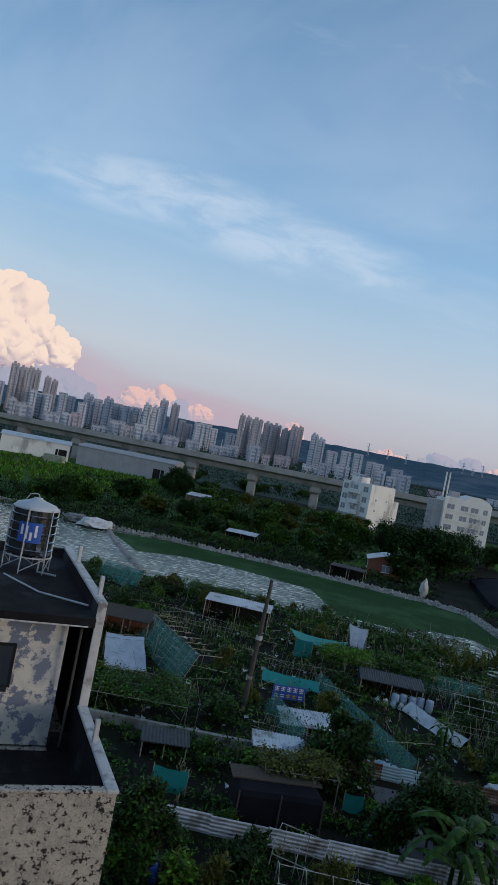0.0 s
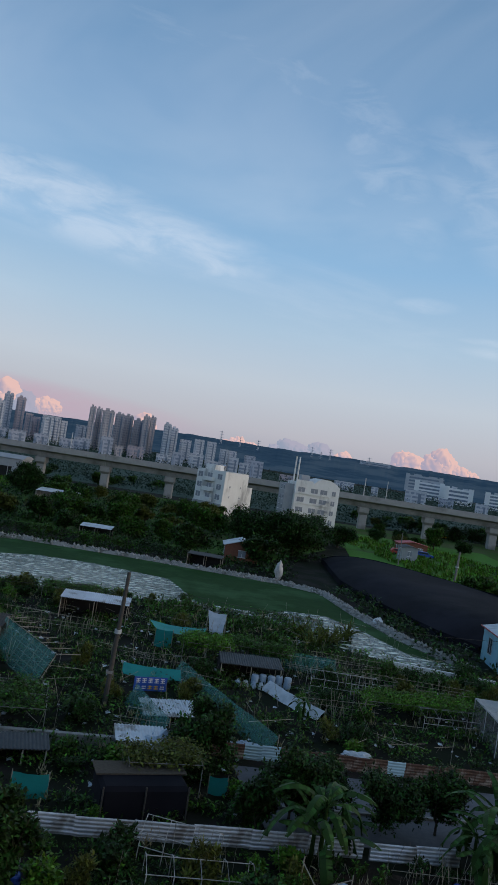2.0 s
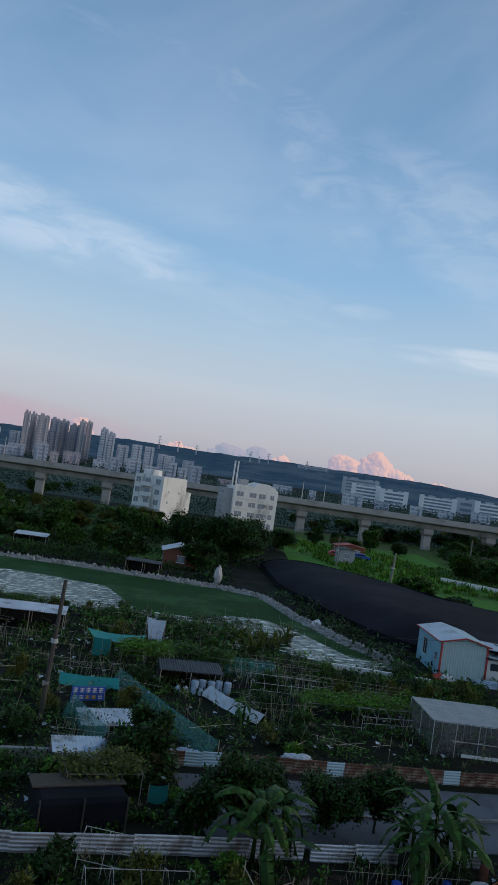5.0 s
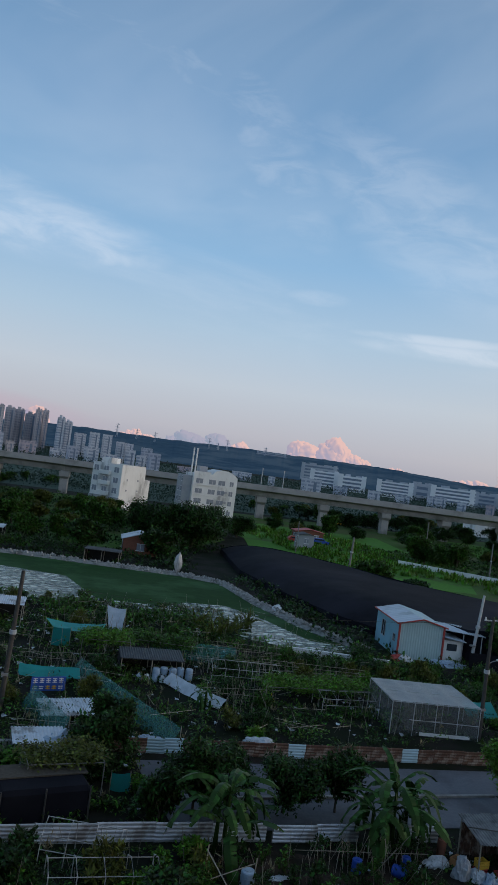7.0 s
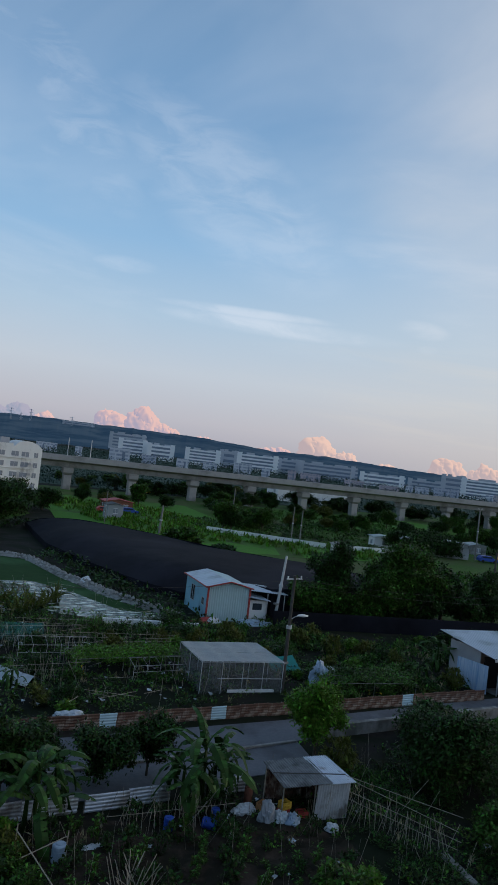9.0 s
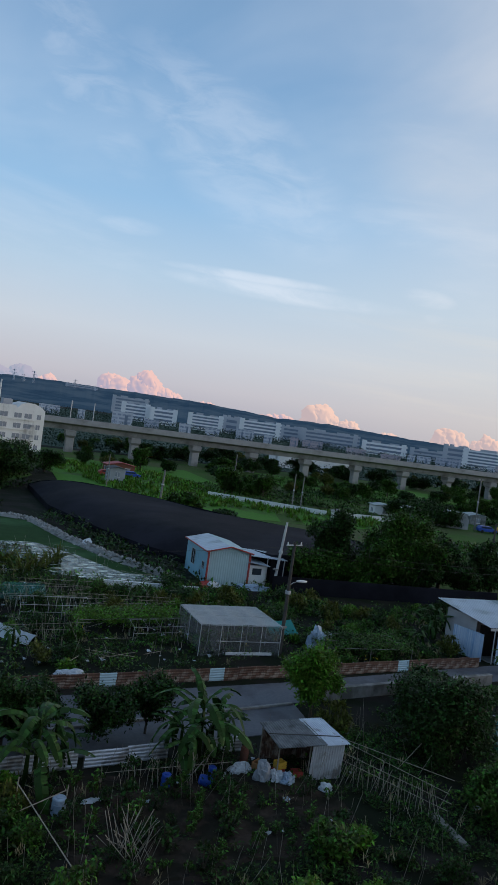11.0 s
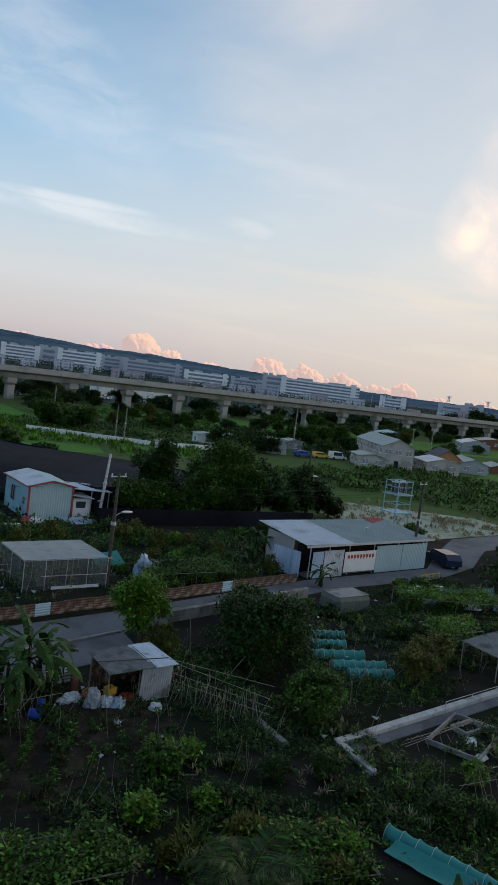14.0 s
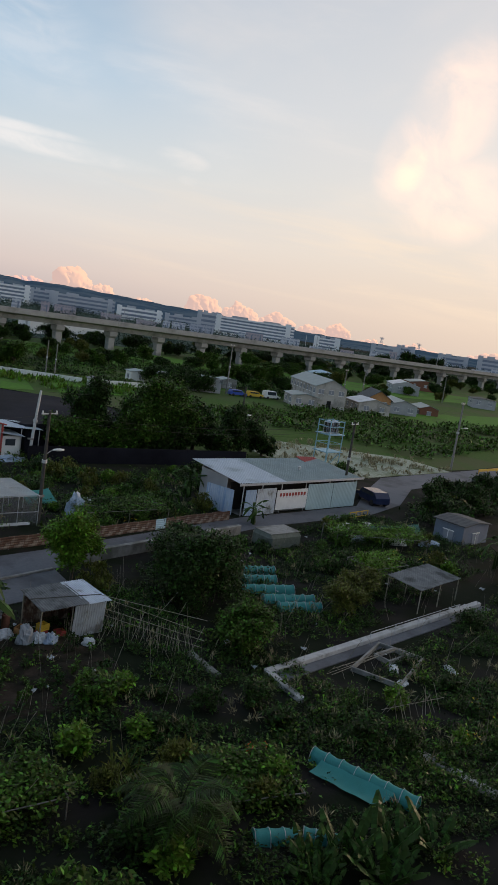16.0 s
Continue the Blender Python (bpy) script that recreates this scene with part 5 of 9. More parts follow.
heap("tarp", (38.6, 60.6, 0), (1.5, 0.5, 0.4), M_RED, "red and pale blanket heap at the shed foot", "tarp", 0, 10)
heap("tarp", (39.2, 60.3, 0), (0.9, 0.4, 0.45), M_TARP, "pale blanket heap at the shed foot", "tarp", 0, 11)
heap("tarp", (37.2, 41.9, 0), (0.9, 0.6, 1.5), M_BLUETARP, "hanging pale blue plastic over plants", "tarp", 0, 12)
heap("tarp", (40.2, 44.3, 0), (0.6, 0.4, 0.5), M_TARP, "white sack on a heap", "tarp", 0, 13)
heap("tarp", (13.2, 27.0, 0), (0.5, 0.25, 0.15), M_TARP, "flat white sheet on the soil", "tarp", 0, 14)
heap("tarp", (5.4, 39.3, 0), (1.1, 1.7, 0.9), M_BLUETARP, "blue-white plastic draped over a frame", "tarp", -20, 15)

# ---- garden paths, nets, trellises and signs ----
def strip(name, a, b, w, h, mt, label, category="path", kind="structure"):
    a, b = Vector((*a, 0)), Vector((*b, 0))
    d = b - a
    ob = solid(name, box(bmesh.new(), 0, d.length, -w / 2, w / 2, -0.02, h, bevel=0.02), mt, label, category, kind=kind)
    ob.matrix_world = pose(a.x, a.y, 0, 0, 0, math.degrees(math.atan2(d.y, d.x)))
    return ob


strip("path_1", (28.4, 16.75), (48.8, 13.75), 0.7, 0.06, M_ASPHALT, "dark grey concrete garden path")
strip("kerb_1", (28.3, 17.35), (48.8, 14.35), 0.42, 0.25, M_KERB, "pale concrete kerb along the garden path", "kerb")
strip("kerb_2", (28.4, 17.3), (27.5, 14.8), 0.35, 0.22, M_KERB, "short pale concrete kerb", "kerb")
strip("kerb_3", (27.9, 10.2), (27.6, 6.0), 0.45, 0.2, M_KERB, "pale concrete strip in the dark garden", "kerb")
strip("kerb_4", (26.9, 21.0), (26.2, 18.6), 0.35, 0.15, M_CONCRETE, "short concrete strip below the sticks", "kerb")
strip("kerb_5", (9.8, 33.9), (28.4, 33.4), 0.2, 0.16, M_CONCRETE, "low kerb between yard and lane", "kerb")
strip("kerb_6", (30.0, 33.6), (46.0, 32.8), 0.35, 0.75, M_CONCRETE, "low concrete wall on the garden side of the lane", "wall")
strip("kerb_7", (-6, 39.9), (7.0, 39.7), 0.3, 0.5, M_CONCRETE, "low concrete wall at the gardens", "wall")
strip("dyke_1", (36.5, 58.5), (28.0, 61.6), 0.3, 0.5, M_WHITE, "low pale board along the pond corner", "kerb")


def stick_trellis(at, end, n, h, label, seed, rails=3, spread=0.45):
    """A row of thin bamboo sticks in crossed pairs with long rails."""
    a, b = Vector((*at, 0)), Vector((*end, 0))
    d = b - a
    root = thing("trellis", label, "trellis", a, math.degrees(math.atan2(d.y, d.x)), "bamboo trellises")
    r = random.Random(seed)
    stick = mesh_of("stick", rods(((0, 0, 0), (0, 0, 1)), r=0.010, seg=5), M_BAMBOO)
    for i in range(n):
        for s in (-1, 1):
            x = d.length * (i + r.uniform(0.2, 0.8)) / n
            piece("stick", stick, root, pose(x, s * spread, 0, s * math.degrees(math.atan2(spread, h)) + r.uniform(-14, 14), r.uniform(-16, 16)) @ Matrix.Diagonal((1, 1, h * r.uniform(0.6, 1.3), 1)))
    for k in range(rails):
        y = r.uniform(-0.25, 0.25)
        z = h * (0.55 + 0.2 * k)
        part("rail", rods(((-0.4, y, z + r.uniform(-0.25, 0.25)), (d.length + 0.4, -y, z + r.uniform(-0.25, 0.25))), r=0.013, seg=5), M_BAMBOO, root)


stick_trellis((25.2, 25.1), (26.7, 20.6), 22, 1.5, "row of thin pale bamboo sticks tied to rails", 1, 4)
stick_trellis((14.5, 27.8), (19.5, 27.2), 18, 1.3, "row of thin dry sticks in the near garden", 2, 1)
stick_trellis((3.5, 41.5), (8.0, 40.6), 12, 1.2, "row of thin sticks behind the rusty fence", 3, 2)
stick_trellis((4.5, 54.5), (9.5, 53.5), 16, 1.5, "row of dry reed sticks in the gardens", 4, 2)
stick_trellis((17.0, 55.0), (23.5, 54.0), 16, 1.6, "bamboo bean frame in the gardens", 5, 3)
stick_trellis((15.5, 47.6), (20.5, 46.6), 12, 1.4, "bamboo bean frame in the gardens", 6, 2)
stick_trellis((-9, 45.5), (-3.5, 44.5), 14, 1.5, "bamboo bean frame in the gardens", 7, 3)
stick_trellis((29.5, 11.5), (32.6, 10.6), 10, 1.0, "small tepee of garden sticks", 8, 1)
stick_trellis((22.0, 53.0), (30.0, 52.0), 14, 1.5, "thin pipe frame over a plot", 9, 3)
stick_trellis((-5.5, 61.5), (2.5, 60.5), 18, 1.6, "dry bamboo frame near the pond", 10, 3)
stick_trellis((20, 58.6), (28, 57.6), 14, 1.5, "bamboo bean frame near the pond", 11, 2)
stick_trellis((31, 15.2), (36, 14.4), 8, 0.5, "low pile of sticks by the path", 12, 3)


def lath_tower(at, size, h, turn, label):
    """A slanting lattice of dry laths, partly netted."""
    root = thing("lattice", label, "trellis", (*at, 0), turn, "bamboo trellises")
    w, d = size
    for i in range(8):
        y = d * i / 7
        part("lath", rods(((0, y, 0.0), (w * 0.4, y, h)), r=0.025, seg=5), M_BAMBOO, root)
        part("lath", rods(((w * 0.4, y, h), (w, y, h * 0.95)), r=0.02, seg=5), M_BAMBOO, root)
    for k in range(7):
        t = k / 6
        part("cross_lath", rods(((w * 0.4 * t, -0.2, h * t), (w * 0.4 * t, d + 0.2, h * t)), r=0.02, seg=5), M_BAMBOO, root)
    bm = bmesh.new()
    bm.faces.new([bm.verts.new(v) for v in ((-0.15, 0, 0.05), (-0.15, d, 0.05), (w * 0.4 - 0.1, d, h), (w * 0.4 - 0.1, 0, h))])
    part("net", bm, M_NETGREEN, root, "blue-green net over the laths")


lath_tower((-1.5, 47.6), (2.8, 9.0), 2.1, 26, "slanting lattice of dry laths with blue net")
lath_tower((-8.3, 73.0), (3.0, 5.0), 1.7, 60, "dry stick rack near the pond")


def net_panel(name, corners, mt, label, category="garden net", posts=True, sag=0.08, n=10):
    """A net hung between four corners, with folds and posts."""
    root = thing(name, label, category, (0, 0, 0), 0, "garden nets")
    a, b, c, d = [Vector(v) for v in corners]
    bm = bmesh.new()
    grid = []
    for i in range(n + 1):
        col = []
        for j in range(n + 1):
            u, v = i / n, j / n
            p = a.lerp(b, u).lerp(d.lerp(c, u), v)
            p.z = max(0.02, p.z - sag * math.sin(math.pi * u) + 0.06 * noise.noise(p * 2.1))
            p.x += 0.05 * noise.noise(p * 1.7 + Vector((5, 0, 0)))
            col.append(bm.verts.new(p))
        grid.append(col)
    for i in range(n):
        for j in range(n):
            bm.faces.new((grid[i][j], grid[i + 1][j], grid[i + 1][j + 1], grid[i][j + 1]))
    part("net", bm, mt, root, smooth=True)
    if posts:
        for p in (a, b, c, d):
            if p.z > 0.3:
                part("post", rods(((p.x, p.y, 0), (p.x, p.y, p.z + 0.1)), r=0.025, seg=6), M_BAMBOO, root)


net_panel("garden_net", ((7.6, 52.6, 0.1), (11.6, 39.6, 0.1), (12.2, 39.8, 1.2), (8.2, 52.8, 1.2)), M_NETGREEN, "long dark green net fence beside a plot")
net_panel("garden_net", ((4.0, 46.0, 0.1), (5.6, 40.6, 0.1), (6.2, 40.8, 1.3), (4.6, 46.2, 1.4)), M_NETGREEN, "green net fence beside tin sheets")
net_panel("garden_net", ((6.4, 62.0, 1.7), (11.2, 61.4, 1.6), (10.6, 59.6, 1.5), (6.8, 60.0, 1.5)), M_NETTEAL, "teal net stretched as a small roof", sag=0.2)
net_panel("garden_net", ((6.8, 60.0, 0.1), (8.2, 59.8, 0.1), (8.2, 59.8, 1.5), (6.8, 60.0, 1.5)), M_NETTEAL, "hanging teal garden net")
net_panel("garden_net", ((14.4, 58.2, 0.2), (21.0, 55.8, 0.2), (21.0, 56.6, 1.4), (14.4, 59.0, 1.4)), M_NETGREEN, "dark green net fence in the gardens")
net_panel("garden_net", ((4.0, 51.0, 0.4), (8.0, 50.6, 0.4), (8.0, 51.4, 0.9), (4.0, 52.0, 0.9)), M_NETTEAL, "low teal net over seedlings")
net_panel("garden_net", ((-1.4, 33.4, 0.1), (0.2, 33.3, 0.1), (0.2, 33.4, 1.1), (-1.4, 33.5, 1.1)), M_NETTEAL, "dark teal cloth hung on a line")
net_panel("garden_net", ((7.6, 34.8, 0.1), (8.5, 34.7, 0.1), (8.5, 34.8, 0.9), (7.6, 34.9, 0.9)), M_NETTEAL, "dark teal cloth hung on a line")
net_panel("garden_net", ((35.2, 45.2, 0.3), (37.6, 44.6, 0.3), (37.4, 45.6, 1.2), (35.0, 46.0, 1.2)), M_NETTEAL, "teal net heap over plants")
net_panel("garden_net", ((55, 25.5, 0.1), (60.5, 23.6, 0.1), (60.5, 24.2, 1.4), (55, 26.1, 1.4)), M_NETGREEN, "dark green net fence by the grey shed")
net_panel("plastic_cover", ((-6.9, 49.6, 1.7), (-4.4, 50.2, 1.75), (-3.7, 48.4, 0.3), (-6.4, 47.6, 0.3)), M_BLUETARP, "grey-white plastic sheet over a low frame", "tarp")
net_panel("plastic_cover", ((-7.2, 51.6, 1.4), (-4.6, 52.0, 1.45), (-4.4, 50.25, 1.75), (-6.9, 49.65, 1.7)), M_BLUETARP, "grey-white plastic sheet over a low frame", "tarp")
net_panel("plastic_cover", ((14.5, 51.6, 0.75), (17.0, 46.2, 0.7), (17.9, 46.6, 0.15), (15.4, 52.0, 0.2)), M_BLUETARP, "long pale plastic sheet over a row of plants", "tarp", sag=0.15, n=16)
net_panel("plastic_cover", ((13.9, 51.3, 0.12), (16.4, 45.9, 0.12), (17.0, 46.2, 0.7), (14.5, 51.6, 0.75)), M_TARP, "pale plastic skirt beside a row of plants", "tarp", False, 0.1, 16)
for k in range(5):
    heap("tarp", (12.3 + 0.55 * k, 52.0 - 0.1 * k, 0.0), (0.22, 0.2, 0.45), (M_BLUETARP, M_TARP)[k % 2], "stuffed pale plastic sack in the garden", "bag", 25 * k, 50 + k)
net_panel("plastic_cover", ((11.9, 66.0, 2.2), (13.6, 65.8, 2.0), (13.3, 65.2, 0.2), (12.2, 65.3, 0.2)), M_BLUETARP, "pale blue sheet hung as a door", "tarp")


def tunnel(at, length, r, h, turn, mt, label, hoops=6):
    root = thing("net_tunnel", label, "net tunnel", (*at, 0), turn, "teal net tunnels")
    bm = bmesh.new()
    n, seg = hoops * 4, 9
    rows = []
    for i in range(n + 1):
        s = 1 - 0.10 * abs(math.sin(math.pi * i / 4)) + 0.04 * noise.noise(Vector((i * 0.7, at[0], at[1])))
        rows.append([bm.verts.new((length * i / n, -math.cos(math.pi * k / seg) * r * s, max(0.02, math.sin(math.pi * k / seg) * h * s))) for k in range(seg + 1)])
    for a, b in zip(rows, rows[1:]):
        for k in range(seg):
            bm.faces.new((a[k], b[k], b[k + 1], a[k + 1]))
    for e in (rows[0], rows[-1]):
        bm.faces.new(e)
    part("net", bm, mt, root, smooth=True)
    for i in range(hoops + 1):
        x = length * i / hoops
        bm = bmesh.new()
        polyline(bm, [(x, -math.cos(math.pi * k / 8) * r * 1.02, math.sin(math.pi * k / 8) * h * 1.03) for k in range(9)], 0.012, 5)
        part("hoop", bm, M_PIPE, root)


for x, y, length in [(39.0, 27.0, 2.2), (37.6, 25.9, 2.2), (36.2, 24.8, 3.3), (35.9, 23.1, 3.3), (35.7, 21.8, 2.7)]:
    tunnel((x, y), length, 0.42, 0.5, -34, M_NETTEAL, "teal net tunnel over a vegetable bed", 5)
tunnel((24.1, 12.1), 4.3, 0.36, 0.52, -86, M_NETTEAL, "long dark teal net tunnel in the near garden", 7)
net_panel("garden_net", ((23.0, 11.6, 0.2), (23.7, 11.5, 0.4), (24.1, 8.6, 0.4), (23.2, 8.9, 0.12)), M_NETTEAL, "flat teal net beside the tunnel", posts=False)
tunnel((18.6, 10.9), 1.5, 0.35, 0.4, -40, M_NETTEAL, "short teal net tunnel in the near garden", 3)
tunnel((20.0, 9.9), 1.2, 0.3, 0.35, -60, M_NETTEAL, "short teal net tunnel in the near garden", 3)
tunnel((27.6, 3.4), 3.0, 0.35, 0.4, -30, M_NETTEAL, "short teal net tunnel in the near garden", 3)


def signboard():
    root = thing("signboard", "blue signboard with unreadable white and yellow writing", "sign", (4.65, 48.6, 0), 8)
    part("board", boxes((0, 2.2, 0, 0.04, 0.12, 1.02)), M_SIGNBLUE, root)
    glyph = mesh_of("white_bar", boxes((0, 0.28, -0.006, -0.002, 0, 0.05), (0, 0.28, -0.006, -0.002, 0.12, 0.17), (0, 0.28, -0.006, -0.002, 0.24, 0.29), (0.11, 0.17, -0.008, -0.006, 0, 0.3)), M_WHITE)
    glyph2 = mesh_of("white_bar", boxes((0, 0.28, -0.006, -0.002, 0.02, 0.09), (0, 0.28, -0.006, -0.002, 0.16, 0.22)), M_WHITE)
    glyph3 = mesh_of("yellow_bar", boxes((0, 0.28, -0.006, -0.002, 0.02, 0.09), (0, 0.28, -0.006, -0.002, 0.16, 0.22), (0.1, 0.17, -0.008, -0.006, 0, 0.26)), M_YELLOW)
    for i in range(5):
        x = 0.12 + i * 0.41
        piece("white_bar", glyph, root, pose(x, 0, 0.64))
        piece("yellow_bar" if 1 < i < 4 else "white_bar", glyph3 if 1 < i < 4 else glyph2, root, pose(x, 0, 0.22))
    for x in (0.3, 1.9):
        part("post", rods(((x, 0.08, 0), (x, 0.08, 1.0)), r=0.03), M_BAMBOO, root)


signboard()


def flat_roof_shed(name, at, w, d, h, turn, roof, label, wall=None, pitch=4.0, posts=6):
    """An open garden shelter: tin roof on posts, perhaps with a back wall."""
    root = thing(name, label, "shelter", (*at, 0), turn, "garden shelters")
    k = max(1, int(w / 1.6))
    for i in range(k):
        bm = sheet_roof(w / k + 0.05, d, 0.18)
        bmesh.ops.transform(bm, matrix=pose(w * i / k, 0, h + 0.02 * (i % 2), pitch, 0, 0), verts=bm.verts)
        part("roof_sheet", bm, roof, root)
    rise = d * math.tan(radians(pitch))
    for x in (0.1, w / 2, w - 0.1):
        part("post", rods(((x, 0.1, 0), (x, 0.1, h)), r=0.04), M_BAMBOO, root)
        part("post", rods(((x, d - 0.1, 0), (x, d - 0.1, h + rise)), r=0.04), M_BAMBOO, root)
    if wall:
        # with M_DARK these walls hold the shade of the inside in their colour
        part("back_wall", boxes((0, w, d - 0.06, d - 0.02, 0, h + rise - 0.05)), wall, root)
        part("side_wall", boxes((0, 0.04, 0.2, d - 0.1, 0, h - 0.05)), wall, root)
    part("beam", rods(((0, 0.1, h - 0.03), (w, 0.1, h - 0.03)), r=0.04), M_DARKPOLE, root)
    return root


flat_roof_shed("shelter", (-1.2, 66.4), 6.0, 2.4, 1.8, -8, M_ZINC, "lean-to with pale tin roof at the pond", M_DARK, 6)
flat_roof_shed("shelter", (5.0, 43.6), 3.9, 2.6, 0.35, 4, M_ZINC, "low stack of pale tin sheets on posts", M_DARK, 3)
root = thing("net_box", "black netted box shelter beside the tin fence", "shelter", (2.4, 31.5, 0), 8)
part("cover", box(bmesh.new(), 0, 3.9, 0, 2.4, 0.02, 1.55, bevel=0.18), M_BLACKNET, root)
part("roof_board", boxes((-0.1, 4.0, 1.2, 2.5, 1.56, 1.62)), M_BARK, root)
for x in (0.05, 1.9, 3.8):
    part("post", rods(((x, -0.05, 0), (x, -0.05, 1.6)), r=0.04), M_DARKPOLE, root)
flat_roof_shed("shelter", (43.1, 16.2), 5.2, 2.6, 1.55, -6, M_OLDROOF, "open shelter with grey weathered roof by the path", None, 4)
flat_roof_shed("shelter", (-2.4, 36.4), 2.4, 1.8, 0.8, 6, M_ROOFDARK, "low shelter with dark roof boards", M_DARK, 3)
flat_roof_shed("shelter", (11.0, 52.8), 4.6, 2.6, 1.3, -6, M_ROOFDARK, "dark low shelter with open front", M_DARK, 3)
flat_roof_shed("shelter", (-8.6, 55.0), 4.0, 3.0, 1.7, -4, M_DARKPOLE, "brown shelter with dry roof", M_BRICK, 4)
flat_roof_shed("shelter", (3.2, 38.2), 2.6, 2.0, 0.9, 2, M_ZINC, "small tin cover beside plastic sheets", None, 3)
root = thing("net_cover", "boxy pile under a grey-green net", "net cover", (44.2, 28.6, 0), -12)
part("cover", box(bmesh.new(), 0, 3.4, 0, 2.2, 0.02, 1.3, bevel=0.25), surface("grey_green_cover", (0.085, 0.10, 0.085), (0.13, 0.15, 0.13), 3.0, 0.8, bump=0.5), root)
part("top_sheet", box(bmesh.new(), 0.2, 3.3, 0.2, 2.1, 1.31, 1.36, bevel=0.02), M_CONCRETE, root, "pale worn sheet on top")
heap("tarp", (56.5, 29.3, 0), (0.9, 0.4, 0.5), M_WHITE, "white sheet pile in the gardens", "tarp", -10, 22)
for k, (x, y) in enumerate(((54.2, 26.6), (57.0, 24.4), (59.5, 22.6), (58.8, 28.4))):
    heap("tarp", (x, y, 0), (1.0, 0.35, 0.5), M_WHITE if k % 2 else M_BLUETARP, "white sheeting over a bed", "tarp", -35, 23 + k)
for k, (x, y) in enumerate(((33.2, 12.6), (34.4, 13.6), (37.0, 11.6))):
    heap("tarp", (x, y, 0), (0.5, 0.25, 0.15), M_TARP, "pale scrap of sheeting on the soil", "tarp", 30 * k, 30 + k)


def vine_roof(at, w, d, h, turn, mt, label, seed, n=110):
    """Pipe frame with a roof of climbing leaves."""
    root = thing("vine_arbour", label, "arbour", (*at, 0), turn, "vine arbours")
    for x in (0, w / 2, w):
        for y in (0, d):
            part("post", rods(((x, y, 0), (x, y, h)), r=0.025), M_POLE, root)
    for y in (0, d / 2, d):
        part("rail", rods(((0, y, h), (w, y, h)), r=0.022), M_POLE, root)
    for x in (0, w / 2, w):
        part("rail", rods(((x, 0, h), (x, d, h)), r=0.022), M_POLE, root)
    r = np.random.default_rng(seed)
    c = np.stack([r.uniform(0, w, n), r.uniform(0, d, n), h + r.normal(0.05, 0.12, n) - 0.5 * (r.random(n) < 0.25) * r.random(n)], 1)
    p = (c[:, None, :] + r.normal(size=(n, 40, 3)) * (0.28, 0.28, 0.10)).reshape(-1, 3)
    part("vines", quads_mesh("vines", leaves(p, 0.13, 1.3, 0.45, 0.1, seed), mt), None, root)


vine_roof((20.2, 47.4), 8.0, 2.6, 1.25, -3, M_LEAF_FRESH, "pipe frame roofed with yellow-green gourd vines", 1, 190)
vine_roof((8.6, 56.0), 3.6, 3.0, 1.7, -6, M_LEAF_FRESH, "arbour of fresh green vines", 2, 170)
vine_roof((12.4, 57.6), 5.0, 2.0, 1.5, -20, M_LEAF, "arbour of green vines", 3, 160)
vine_roof((50.6, 26.6), 8.0, 3.2, 1.1, -38, M_LEAF_FRESH, "long arbour of yellow-green vines", 4, 150)
vine_roof((36.0, 39.2), 7.0, 3.6, 1.1, -14, M_LEAF, "low arbour of green vines by the lane", 5, 130)
vine_roof((10.8, 17.0), 4.3, 2.3, 0.8, -20, M_LEAF, "low mat of vines on a frame in the near garden", 6, 150)
vine_roof((18.5, 12.5), 3.4, 2.8, 0.45, -30, M_LEAF, "low mat of vines over the near garden", 7, 150)
vine_roof((44.2, 20.0), 3.4, 2.6, 1.5, -14, M_LEAF_FRESH, "green vines over the shelter", 8, 80)
vine_roof((3.6, 33.6), 3.4, 2.2, 1.8, 4, M_LEAF_OLIVE, "brownish vines over the black shelter", 9, 100)
vine_roof((-10.5, 40.5), 10.0, 4.6, 1.2, 2, M_LEAF, "wide arbour of dark green vines", 10, 240)
vine_roof((-3.0, 71.5), 5.0, 3.0, 1.5, -6, M_LEAF, "arbour of green vines at the pond", 11, 110)


def pipe_frame(at, w, d, h, turn, label):
    root = thing("garden_tunnel", label, "garden frame", (*at, 0), turn, "pipe frames")
    n = max(2, int(w / 1.0))
    for i in range(n + 1):
        x = w * i / n
        bm = bmesh.new()
        polyline(bm, [(x, 0, 0), (x + 0.05, 0.08, h * 0.75), (x, d * 0.5, h), (x, d - 0.05, h * 0.75), (x, d, 0)], 0.02, 6)
        part("hoop", bm, M_KERB, root)
    for y, z in ((0.04, h * 0.4), (0.08, h * 0.75), (d / 2, h)):
        part("rail", rods(((0, y, z), (w, y, z)), r=0.017, seg=5), M_KERB, root)


pipe_frame((3.9, 28.9), 3.0, 1.6, 1.5, -24, "bent grey pipes of a bare garden tunnel")
pipe_frame((4.0, 26.4), 4.0, 1.6, 1.2, -4, "bent grey pipes of a bare garden tunnel")
pipe_frame((24.0, 46.2), 4.0, 2.0, 1.2, -4, "bare grey pipe frame in the gardens")
pipe_frame((17.6, 51.8), 5.0, 2.2, 1.5, -10, "bare grey pipe frame in the gardens")
pipe_frame((-2.8, 28.0), 2.4, 1.4, 1.5, 4, "bare grey pipe frame by the wall")


def wood_frame(at, w, d, turn, label):
    root = thing("bed_frame", label, "garden bed", (*at, 0), turn, "bed frames")
    for a in ((0, w, 0, 0.12, 0, 0.25), (0, w, d - 0.12, d, 0, 0.25), (0, 0.12, 0.12, d - 0.12, 0, 0.25), (w - 0.12, w, 0.12, d - 0.12, 0, 0.25)):
        part("board", box(bmesh.new(), *a, bevel=0.02), M_CONCRETE, root)


wood_frame((32.6, 12.4), 4.2, 2.6, 8, "bed framed with pale weathered boards")
